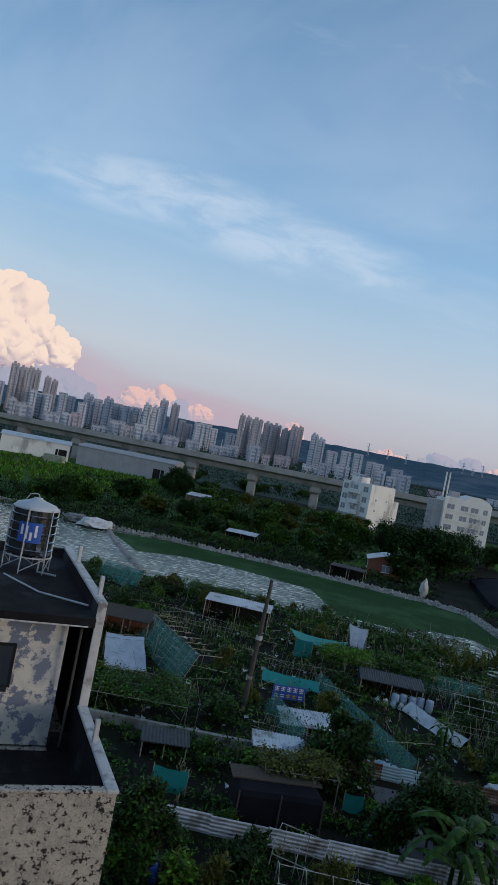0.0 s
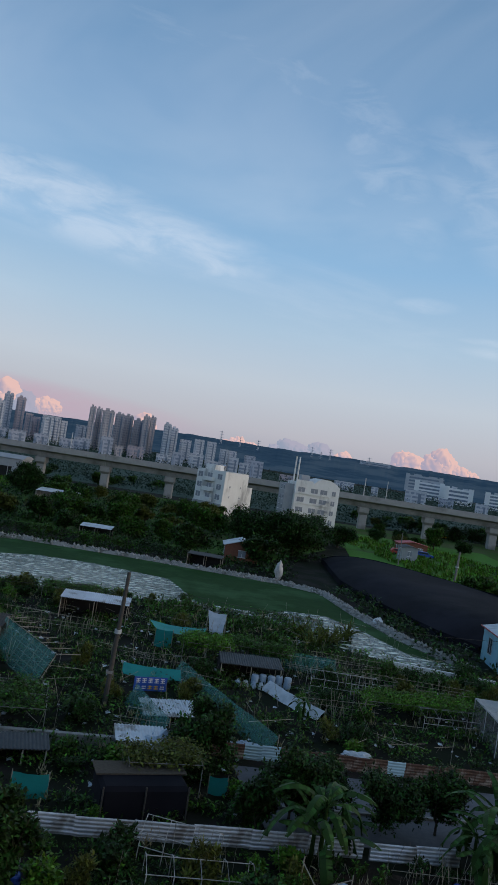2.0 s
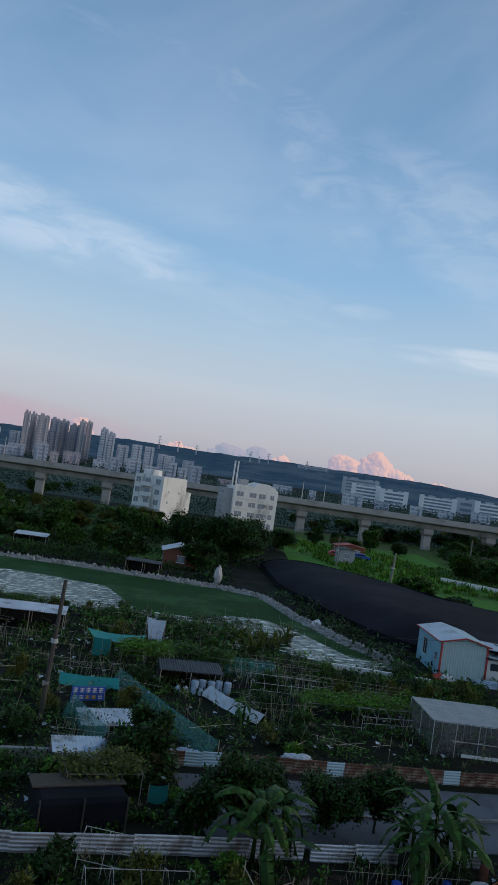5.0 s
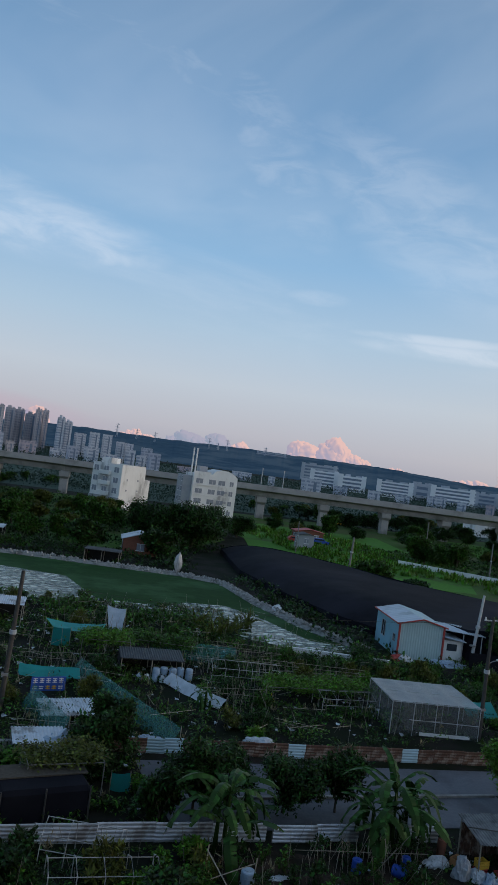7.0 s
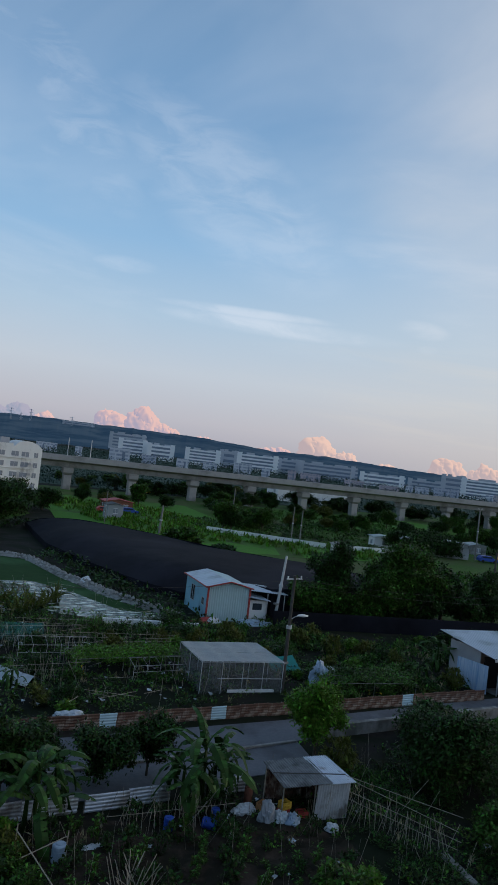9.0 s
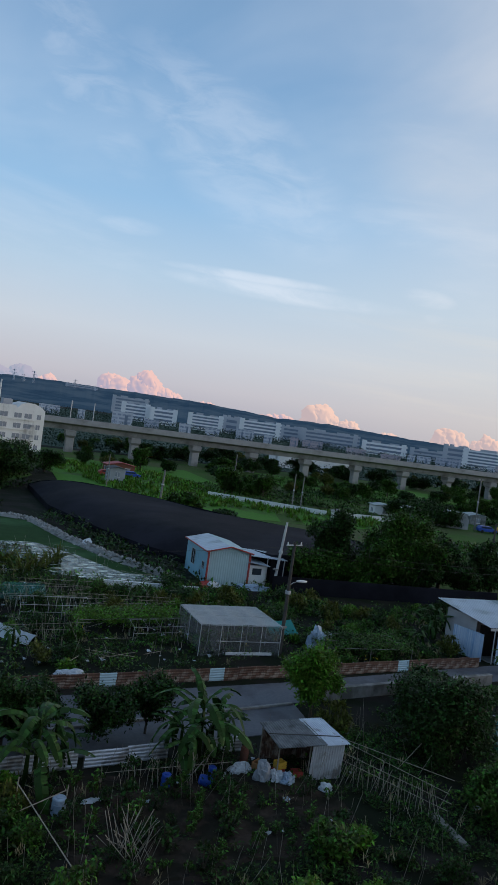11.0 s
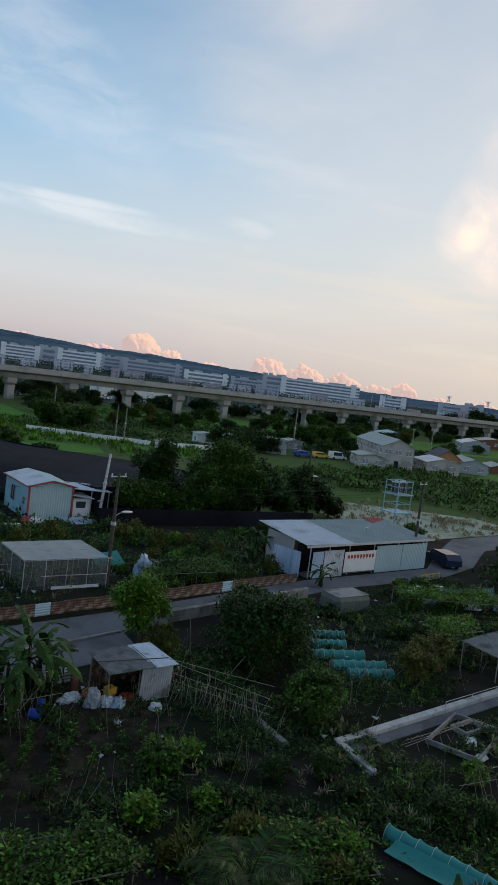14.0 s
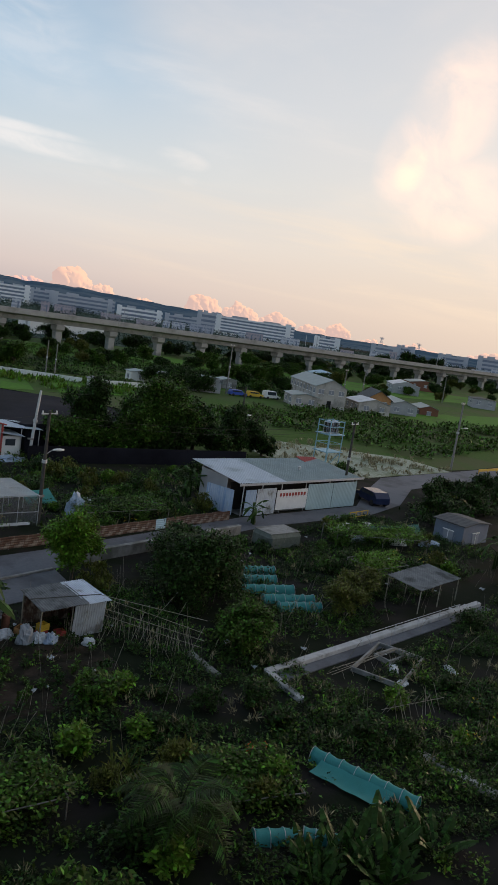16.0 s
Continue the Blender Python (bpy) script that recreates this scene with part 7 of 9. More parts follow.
tree((38.6, 19.0), 2.8, 1.5, "slender olive-green bush by the path", M_LEAF_OLIVE, 27, 0.02, 80, 70, 0.10, 0.06)
tree((-0.9, 26.6), 3.6, 1.1, "column of vines grown up a garden post", M_LEAF_DARK, 28, 0.0, 110, 60, 0.13, 0.05)
tree((56.6, 13.6), 3.2, 2.2, "dark garden tree beside the path", M_LEAF_DARK, 29, 0.02, 110, 70, 0.15, 0.1)
tree((53.0, 10.4), 3.0, 2.0, "dark garden tree beside the path", M_LEAF_DARK, 30, 0.02, 100, 70, 0.15, 0.1)

for k, (x, y) in enumerate(((72, 27), (76, 28.6), (80, 29.4), (85, 29), (90, 28.4), (78, 25.2), (70, 24.6), (95.5, 28), (88, 25))):
    tree((x, y), 2.5 + 0.3 * (k % 3), 2.2, "dark bushy hedge tree beside the road", M_LEAF_DARK, 70 + k, 0.0, 60, 60, 0.17, 0.08)

tree((10.9, 32.2), 3.3, 1.7, "dark tree over the yard", M_LEAF_DARK, 95, 0.05, 110, 70, 0.12, 0.08)
tree((9.2, 31.6), 2.4, 1.2, "dark bush beside the black netting", M_LEAF_DARK, 96, 0.0, 80, 70, 0.12, 0.06)

# woods in rows: between pond and viaduct, and in front of the viaduct to the west
rw = random.Random(11)
PROTO_TREES = [tree((0, -90 - 12 * k), h, w, "dark broadleaf tree in a tangled wood", m, 40 + k, 0.02, 130, 80, 0.27, 0.22, group="wood trees") for k, (h, w, m) in
               enumerate(((4.6, 2.8, M_LEAF_DARK), (3.6, 3.0, M_LEAF), (5.0, 2.6, M_LEAF), (3.0, 2.6, M_LEAF), (3.8, 2.4, M_LEAF_OLIVE)))]
spots = []
for x0, x1, y0, y1, n in ((-8, 22, 124, 172, 30), (-12, 34, 176, 200, 16), (-40, -8, 128, 150, 8), (20, 50, 145, 190, 20), (76, 92, 178, 190, 4), (90, 106, 128, 146, 7), (104, 150, 140, 160, 8), (150, 200, 122, 140, 12), (190, 330, 100, 190, 34), (150, 200, 160, 170, 3), (330, 520, 110, 230, 34), (140, 180, 96, 116, 5), (-60, -14, 262, 300, 12), (100, 240, 240, 290, 30), (240, 420, 215, 300, 26)):
    spots += [(rw.uniform(x0, x1), rw.uniform(y0, y1)) for _ in range(n)]
for _ in range(46):
    x = rw.uniform(70, 400)
    spots.append((x, 228.2 - 0.2126 * (x - 86.3) - rw.uniform(9, 38)))
for _ in range(48):
    x = rw.uniform(-40, 520)
    spots.append((x, 228.2 - 0.2126 * (x - 86.3) + rw.uniform(9, 45)))
spots = [s for s in spots if not (50 < s[0] < 70 and 195 < s[1] < 215) and not (24 < s[0] < 46 and 192 < s[1] < 212)]
for k, pr in enumerate(PROTO_TREES):
    copies(pr, spots[k::5], k, (0.7, 1.15))
TALL = tree((430, 196), 15.0, 9.0, "tall feathery bamboo grove against the sky", M_LEAF_DARK, 60, 0.0, 150, 60, 0.9, 0.4, group="wood trees")
copies(TALL, [(430, 196, 1.0), (452, 190, 0.95), (405, 204, 0.75), (378, 190, 0.6), (480, 180, 0.7)], 3)

def shaded_hedge():
    """A row of dark trees behind the piers, one mass."""
    out = []
    for k in range(44):
        x = 120 + 8.5 * k
        q = 0.8 + 0.1 * (k % 4)
        out.append(lobed(110, 50, (x, 236 - 0.2126 * (x - 86) + 5 * (k % 2), 3.0 * q), (4.6 * q, 4.6 * q, 3.1 * q), 200 + k))
    solid("hedge_row", quads_mesh("hedge_row", leaves(np.concatenate(out), 0.38, 1.6, 0.6, 0.0, 97), M_LEAF_DARK), M_LEAF_DARK, "dark row of trees in the shade of the viaduct", "hedge", kind="stuff")


shaded_hedge()


def field_thickets():
    """Dark clumps of bushes standing about the fields, one mass."""
    r = random.Random(77)
    spots = [(125, 113, 5.2), (129, 108.5, 4.6), (122, 116.5, 4.2), (144, 208, 5.0), (127, 202, 4.6), (150, 190, 3.6), (170, 175, 3.6), (118, 165, 3.4), (135, 150, 3.2), (160, 150, 3.4), (185, 160, 3.8), (205, 150, 4.0), (108, 150, 3.0), (112, 176, 4.0), (100, 186, 3.6), (175, 118, 3.4), (182, 112, 3.8), (196, 120, 4.4), (214, 128, 5.0), (150, 128, 3.0)]
    out = []
    for k, (x, y, h) in enumerate(spots):
        w = h * r.uniform(0.7, 1.1)
        out.append(lobed(120, 60, (x, y, h * 0.5), (w, w, h * 0.52), 300 + k))
    solid("field_thickets", quads_mesh("field_thickets", leaves(np.concatenate(out), 0.27, 1.6, 0.6, 0.0, 98), M_LEAF_DARK), M_LEAF_DARK, "dark bushy thickets between the fields", "bushes", kind="stuff")


field_thickets()

# shrubs of the gardens
SH = [shrub_proto("shrub", "leafy green garden shrub", M_LEAF, 0.75, 1.15, 34, 34, 0.11, 1),
      shrub_proto("shrub", "dark green garden shrub", M_LEAF_DARK, 0.9, 1.3, 40, 34, 0.11, 2),
      shrub_proto("shrub", "fresh green vegetable bush", M_LEAF_FRESH, 0.6, 0.8, 24, 30, 0.12, 3),
      shrub_proto("shrub", "olive-green weedy garden bush", M_LEAF_OLIVE, 0.7, 1.2, 32, 34, 0.09, 4, 2.6, 0.6),
      shrub_proto("shrub", "dark low leafy bush", M_LEAF_DARK, 0.8, 0.75, 30, 30, 0.12, 5)]
GARDENS_NEAR = [(2, 28, 17, 29), (12, 26, 11, 19), (24, 60, 3, 14), (28, 56, 17.5, 24), (28, 62, 22, 30.5), (-4, 10, 24, 29.5)]
GARDENS_FAR = [(46, 70, 43, 51), (-12, 30, 40.2, 74), (-12, 12, 60, 79), (30, 46, 39, 56), (-20, -6, 40, 80), (24, 38, 52, 60), (36, 49, 38, 50)]
sp = scatter(GARDENS_NEAR, 125, 1, 0.9) + scatter(GARDENS_FAR, 160, 2, 1.1) + scatter([(-1, 10, 31.5, 38.5)], 10, 3, 0.9) + scatter([(68, 104, 25, 30)], 14, 4, 1.0) + scatter([(66, 84, 38, 44)], 4, 5)
sp = [s for s in sp if not (26.3 < s[0] < 34.5 and 40.3 < s[1] < 48.5) and not (20.5 < s[0] < 26.5 and 24.2 < s[1] < 29) and not (23.5 < s[0] < 28 and 18 < s[1] < 26)
      and not (10.5 < s[0] < 24 and 20.5 < s[1] < 29.5) and not (35 < s[0] < 42.5 and 20.5 < s[1] < 29.5) and not (28 < s[0] < 50 and 13.5 < s[1] < 18) and not (22 < s[0] < 25.5 and 7 < s[1] < 13.5)]
rs = random.Random(9)
rs.shuffle(sp)
for k, pr in enumerate(SH):
    copies(pr, sp[k::5], k, (0.65, 1.3))


def cover(name, label, zones, count, height, leaf, material, seed, long=1.7, lift=0.35, patch_scale=0.35):
    """Low growth in patches over plots of ground."""
    r = np.random.default_rng(seed)
    areas = np.array([(b - a) * (d - c) for a, b, c, d in zones])
    k = r.choice(len(zones), count, p=areas / areas.sum())
    z = np.array(zones)[k]
    x, y = r.uniform(z[:, 0], z[:, 1]), r.uniform(z[:, 2], z[:, 3])
    f = np.sin(x * patch_scale * 2.1 + 1.3 * np.sin(y * patch_scale * 1.7 + seed)) + np.sin(y * patch_scale * 2.9 + 1.1 * np.sin(x * patch_scale * 1.3 + seed * 2)) + 0.7 * np.sin(x * patch_scale * 6.1 + y * patch_scale * 5.3)
    per = 16
    # the dug plot by the tin hut stays nearly bare
    dug = (x > 10.5 + 0.4 * np.sin(y * 2.1)) & (x < 23.6) & (y > 20.8 + 0.5 * np.sin(x * 1.3)) & (y < 29.2)
    keep = (f + r.normal(0, 0.4, count) > -0.3) & (np.arange(count) < count // per) & (~dug | (r.random(count) < 0.16))
    x, y, f = x[keep], y[keep], f[keep]
    size = r.uniform(0.5, 1.5, len(x))
    o = r.normal(size=(len(x), per, 3)) * (1.5 * leaf, 1.5 * leaf, 0.0)
    tall = height * np.clip(0.5 + 0.25 * f, 0.2, 1.1) * size
    zz = tall[:, None] * r.random((len(x), per)) ** 0.6 * np.exp(-np.hypot(o[..., 0], o[..., 1]) / (6 * leaf))
    x = (x[:, None] + o[..., 0] * size[:, None]).ravel()
    y = (y[:, None] + o[..., 1] * size[:, None]).ravel()
    h = zz.ravel()
    ob = solid(name, quads_mesh(name, leaves(np.stack([x, y, h], 1), leaf, long, 0.5, lift, seed), material), material, label, "plants", kind="stuff")
    return ob


NEAR_ALL = [(-6, 30, 16, 29.6), (10, 30, 8, 17), (24, 62, 2, 14), (28, 64, 17, 31), (22, 44, 3, 12)]
FAR_ALL = [(-6, 9.5, 31.2, 39.4), (44, 72, 38, 51), (-24, 34, 40, 62), (-24, 26, 62, 78), (34, 49, 37.5, 57), (28, 38, 56, 61)]
cover("vegetable_leaves", "dark green vegetable and weed leaves", NEAR_ALL, 300000, 0.5, 0.085, M_LEAF_DARK, 1)
cover("vegetable_leaves", "mid green vegetable and weed leaves", NEAR_ALL, 80000, 0.6, 0.09, M_LEAF, 2)
cover("garden_weeds", "tangled weeds and crops of the gardens", FAR_ALL, 110000, 0.75, 0.13, M_LEAF_DARK, 3)
cover("garden_weeds", "green crops of the gardens", FAR_ALL, 80000, 0.85, 0.13, M_LEAF, 4)
cover("garden_weeds", "fresh green shoots in the plots", FAR_ALL + NEAR_ALL, 34000, 0.6, 0.11, M_LEAF_FRESH, 5)
cover("dry_weeds", "dry grass stalks among the plots", FAR_ALL + NEAR_ALL, 26000, 0.7, 0.05, M_STRAWLEAF, 6, 6.0, 1.0)
cover("bank_weeds", "rough weeds along the pond", [(-40, 12, 108, 124), (12, 32, 103, 116), (-60, -12, 120, 145), (33, 41, 60, 72), (33.5, 39, 72, 100)], 34000, 1.4, 0.28, M_LEAF_DARK, 7)
cover("bank_weeds", "grassy weeds along the near pond edge", [(-30, 6, 74, 80), (4, 16, 70, 77), (14, 24, 63, 74), (22, 36, 56, 63), (30, 46, 50, 60)], 26000, 1.0, 0.20, M_LEAF, 8)
cover("wood_floor", "tangled undergrowth of the wood", [(-40, 46, 120, 200), (-20, 40, 195, 235), (90, 112, 126, 146), (104, 150, 138, 160), (150, 220, 100, 140)], 80000, 1.5, 0.34, M_LEAF_DARK, 9, patch_scale=0.12)
cover("crop_rows", "bushy green crop rows west of the stubble field", [(104, 160, 66, 88), (108, 190, 44, 66), (92, 112, 70, 84)], 30000, 1.2, 0.40, M_LEAF, 10, patch_scale=0.2)
cover("field_crops", "low crop rows and weeds on the fields", [(84, 118, 128, 160), (104, 150, 118, 140), (120, 190, 140, 200), (150, 210, 96, 120)], 60000, 0.9, 0.30, M_LEAF, 15, patch_scale=0.22)
cover("roadside_bushes", "dark bushes along the road", [(66, 102, 24, 30.5), (84, 130, 20, 31)], 22000, 1.6, 0.25, M_LEAF_DARK, 11)
cover("stubble", "pale straw stubble in rows", [(76, 100, 40, 60), (90, 104, 38, 48)], 9000, 0.5, 0.10, M_STRAWLEAF, 12, 4.0, 1.2)
cover("yellow_blossoms", "small yellow blossoms on the vines", [(19, 29, 47, 50.5), (30, 46, 36, 45), (50, 62, 18, 28), (-2, 0.5, 25.5, 28), (24, 40, 3, 10)], 900, 1.3, 0.09, M_FLOWER, 13, 1.2, 0.2)
cover("field_grass", "grass tufts on the paddies", [(62, 92, 118, 190), (-70, -20, 150, 225), (84, 110, 102, 120)], 40000, 0.35, 0.35, M_LEAF_FRESH, 14, 2.5, 0.9)



def dyke_vines():
    """Climbers on a stick fence behind the far dyke."""
    r = np.random.default_rng(61)
    line = np.array([(-17, 113.4), (-8, 112.6), (8, 108.8), (14, 106.6)])
    seg = np.hypot(*(line[1:] - line[:-1]).T)
    for k, (a, b) in enumerate(zip(line, line[1:])):
        root = thing("vine_fence", "stick fence grown over with dark vines behind the pond dyke", "vine fence", (*a, 0), 0, "vine fences")
        n = int(seg[k] / 1.6)
        for i in range(n):
            q = (b - a) * i / n
            part("post", rods(((q[0], q[1], 0), (q[0] + r.normal(0, 0.1), q[1], 2.0)), r=0.04, seg=5), M_DARKPOLE, root)
        part("rail", rods(((0, 0, 1.5), (*(b - a), 1.5)), r=0.03, seg=5), M_DARKPOLE, root)
        t = r.random(int(seg[k] * 9))
        c = np.concatenate([(b - a) * t[:, None], (r.random((len(t), 1)) ** 0.5) * 1.7 + 0.3], 1)
        p = (c[:, None, :] + r.normal(size=(len(t), 26, 3)) * (0.35, 0.35, 0.22)).reshape(-1, 3)
        p = p[p[:, 2] > 0]
        part("vines", quads_mesh("vines", leaves(p, 0.2, 1.4, 0.5, 0.0, 62 + k), M_LEAF if k % 2 else M_LEAF_DARK), None, root)


dyke_vines()


def dug_plot():
    """A dug garden plot: low uneven ridges of brown soil, with young stalks in rows."""
    nx, ny = 66, 44
    xs, ys = np.linspace(10.6, 23.4, nx), np.linspace(20.9, 29.0, ny)
    r = np.random.default_rng(33)
    gx, gy = np.meshgrid(xs, ys, indexing="ij")
    z = 0.07 + 0.05 * np.sin(gy * 5.2 + 0.5 * np.sin(gx)) + r.normal(0, 0.018, gx.shape)
    z[0], z[-1], z[:, 0], z[:, -1] = -0.05, -0.05, -0.05, -0.05
    p = np.stack([gx + 0.3 * np.sin(gy * 1.7), gy + 0.3 * np.sin(gx * 1.9), z], -1)
    q = np.stack([p[:-1, :-1], p[1:, :-1], p[1:, 1:], p[:-1, 1:]], 2).reshape(-1, 4, 3)
    solid("garden_bed", quads_mesh("garden_bed", q, M_BAREBED), M_BAREBED, "dug brown soil of a garden plot with low ridges", "soil", kind="structure")


dug_plot()
STALK = shrub_proto("young_plant", "thin young vegetable plant on bare soil", M_LEAF, 0.30, 0.75, 9, 12, 0.10, 81)
STALK_DARK = shrub_proto("young_plant", "dark leafy vegetable plant on bare soil", M_LEAF_DARK, 0.38, 0.95, 14, 14, 0.10, 82)
plot = scatter([(11.2, 23.2, 21.2, 28.8)], 84, 83, 0.55)
plot = [s for s in plot if not (20 < s[0] < 26.5 and 24.6 < s[1] < 29)]
copies(STALK, plot[0::2], 5, (0.6, 1.2))
copies(STALK_DARK, plot[1::2], 6, (0.6, 1.3))


def far_belt():
    """Woods and hedges far behind the viaduct, one clumpy mass."""
    r = np.random.default_rng(21)
    out = []
    n = 4600
    az = np.radians(r.uniform(-26, 80, n))
    d = 250 + 1000 * r.random(n) ** 1.7
    pts = []
    for a, q in zip(az, d):
        x, y = math.sin(a) * q, math.cos(a) * q
        if y < 232 - 0.2126 * (x - 86) + 14:
            continue
        s = 0.0042 * q + 1.2
        c = r.normal(size=(30, 3)) * (s * 1.7, s * 1.2, s * 0.38) + (x, y, s * 0.5)
        pts.append(c)
    p = np.concatenate(pts)
    p = p[p[:, 2] > 0]
    size = 0.0011 * np.hypot(p[:, 0], p[:, 1]) + 0.4
    q = leaves(p, 1.0, 1.3, 0.7, 0.1, 5)
    q = p[:, None, :] + (q - p[:, None, :]) * size[:, None, None]
    solid("far_woods", quads_mesh("far_woods", q, M_FARWOOD), M_FARWOOD, "dark hazy woods behind the viaduct", "woods", kind="stuff")


far_belt()

# duckweed mats on the pond
for nm, poly in (("duckweed", [(-17, 107), (-8.8, 108.6), (8, 104.6), (16, 101.6), (26.6, 98), (31.4, 94), (31.6, 83), (33, 72), (35, 64.5), (32, 66), (30.3, 74), (27.8, 80), (23.3, 80.5), (20, 77.5), (13, 79.5), (11, 91.7), (1.6, 96.5), (-5.2, 97.5), (-11.5, 95)]),):
    bm = bmesh.new()
    prism(bm, poly, 0.05, 0.068)
    solid(nm, bm, surface("duckweed", (0.012, 0.046, 0.008), (0.020, 0.064, 0.012), 0.8, 0.75, bump=0.2, spec=0.06, stain=(0.040, 0.100, 0.035), stain_scale=0.10, stain_amount=0.55), "smooth green duckweed and algae on the pond", "duckweed", kind="stuff")

# ---- buildings beyond the pond ----
def at_az(az, dist):
    return math.sin(radians(az)) * dist, math.cos(radians(az)) * dist


def window_unit(root, mesh_glass, mesh_frame, m):
    w = piece("window", mesh_glass, root, m)
    piece("window_frame", mesh_frame, w, Matrix())


def win_meshes(w, h):
    g = mesh_of("window", boxes((-w / 2, w / 2, -0.02, 0.05, 0, h)), M_WINFAR)
    f = mesh_of("window_frame", boxes((-w / 2 - 0.08, w / 2 + 0.08, -0.07, 0.0, h, h + 0.08), (-w / 2 - 0.12, w / 2 + 0.12, -0.16, 0.0, -0.1, 0), (-0.03, 0.03, -0.05, 0.0, 0, h)), M_WHITE)
    return g, f


def block_one():
    """White block with a blank gable and balconies on the other side."""
    root = thing("apartment_building", "white four-storey block with balconies and blank gable", "building", (34.1, 195.5, 0), 38)
    # local x runs along the blank gable, local y along the balcony side
    part("wall", boxes((0, 9.6, 0, 10.6, 0, 11.6)), M_WALL, root)
    part("parapet", boxes((0.1, 9.5, 0.1, 0.3, 11.6, 12.2), (0.1, 9.5, 10.3, 10.5, 11.6, 12.2), (0.1, 0.3, 0.3, 10.3, 11.6, 12.2), (9.3, 9.5, 0.3, 10.3, 11.6, 12.2)), M_WALL, root)
    part("roof_house", boxes((2.0, 5.5, 6.0, 9.5, 11.6, 13.6)), M_WALL, root)
    part("annex", boxes((9.6, 12.4, 0.5, 9.0, 0, 8.6)), M_WALL, root)
    part("lower_wall", boxes((-0.3, 0.0, -0.1, 10.7, 0, 3.4)), M_WALLGREY, root, "bluish tiled ground floor")
    g, f = win_meshes(1.6, 1.4)
    slab = mesh_of("balcony", boxes((-0.5, 0.5, 0, 3.4, 0, 0.2), (-0.5, -0.4, 0, 3.4, 0.2, 1.1), (-0.4, 0.5, 0, 0.1, 0.2, 1.1), (-0.4, 0.5, 3.3, 3.4, 0.2, 1.1)), M_WALL)
    for k in range(3):
        z = 3.6 + k * 2.75
        for y in (1.9, 5.6, 9.2):
            window_unit(root, g, f, pose(-0.03, y, z + 0.8, 0, 0, -90))
        piece("balcony", slab, root, pose(-0.5, 3.8, z))
    for x, z in ((2.5, 5.2), (2.5, 8.0), (6.8, 5.2), (6.8, 8.0)):
        window_unit(root, *VENT, pose(x, -0.03, z))
    part("roof_tank", lathe([(0.9, 12.2), (0.9, 13.7), (0.1, 13.9)], 14), M_STEEL, root).location = (7.5, 8.0, 0)


VENT = win_meshes(0.5, 0.5)
block_one()


def block_two():
    root = thing("apartment_building", "white four-storey block with rows of windows and curved roof", "building", (55.4, 201.5, 0), 0.5)
    part("wall", boxes((0, 13.0, 0, 9.0, 0, 12.4)), M_WALL, root)
    part("stair_face", boxes((-2.6, 0.0, 1.5, 8.0, 0, 11.6)), M_WALLGREY, root, "blue-grey tiled side")
    bm = bmesh.new()
    prof = [(5.2, 12.4), (6.4, 13.6), (8.0, 14.1), (10.0, 14.0), (11.8, 13.3), (12.9, 12.4)]
    a = [[bm.verts.new((x, y, z)) for x, z in prof] for y in (0.2, 8.8)]
    for i in range(len(prof) - 1):
        bm.faces.new((a[0][i], a[0][i + 1], a[1][i + 1], a[1][i]))
    bm.faces.new(a[0])
    bm.faces.new(a[1][::-1])
    part("curved_roof", bm, M_WALL, root)
    part("roof_rail", boxes((0.1, 5.0, 0.05, 0.2, 12.4, 13.1)), M_WALL, root)
    part("roof_house", boxes((2.2, 4.6, 3, 6, 12.4, 14.6)), M_WALLGREY, root)
    for x in (0.6, 1.6):
        part("mast", rods(((x - 1.0, 2, 11.5), (x - 1.0, 2, 19.5)), r=0.22, seg=8), M_WHITE, root)
    g, f = win_meshes(2.0, 1.3)
    g2, f2 = win_meshes(1.1, 1.3)
    for k in range(4):
        z = 1.4 + k * 2.8
        for x in (1.8, 5.6, 8.4):
            window_unit(root, g, f, pose(x, -0.03, z))
        window_unit(root, g2, f2, pose(11.4, -0.03, z))
        for y in (2.5, 5.5):
            window_unit(root, g2, f2, pose(-2.63, y, z, 0, 0, -90))
        part("ledge", boxes((0.0, 10.4, -0.35, 0.0, z - 0.5, z - 0.36)), M_WALL, root)
    for k in range(3):
        part("aircon", boxes((9.4, 10.2, -0.4, -0.02, 2.0 + k * 2.8, 2.6 + k * 2.8)), M_WALLGREY, root)


block_two()


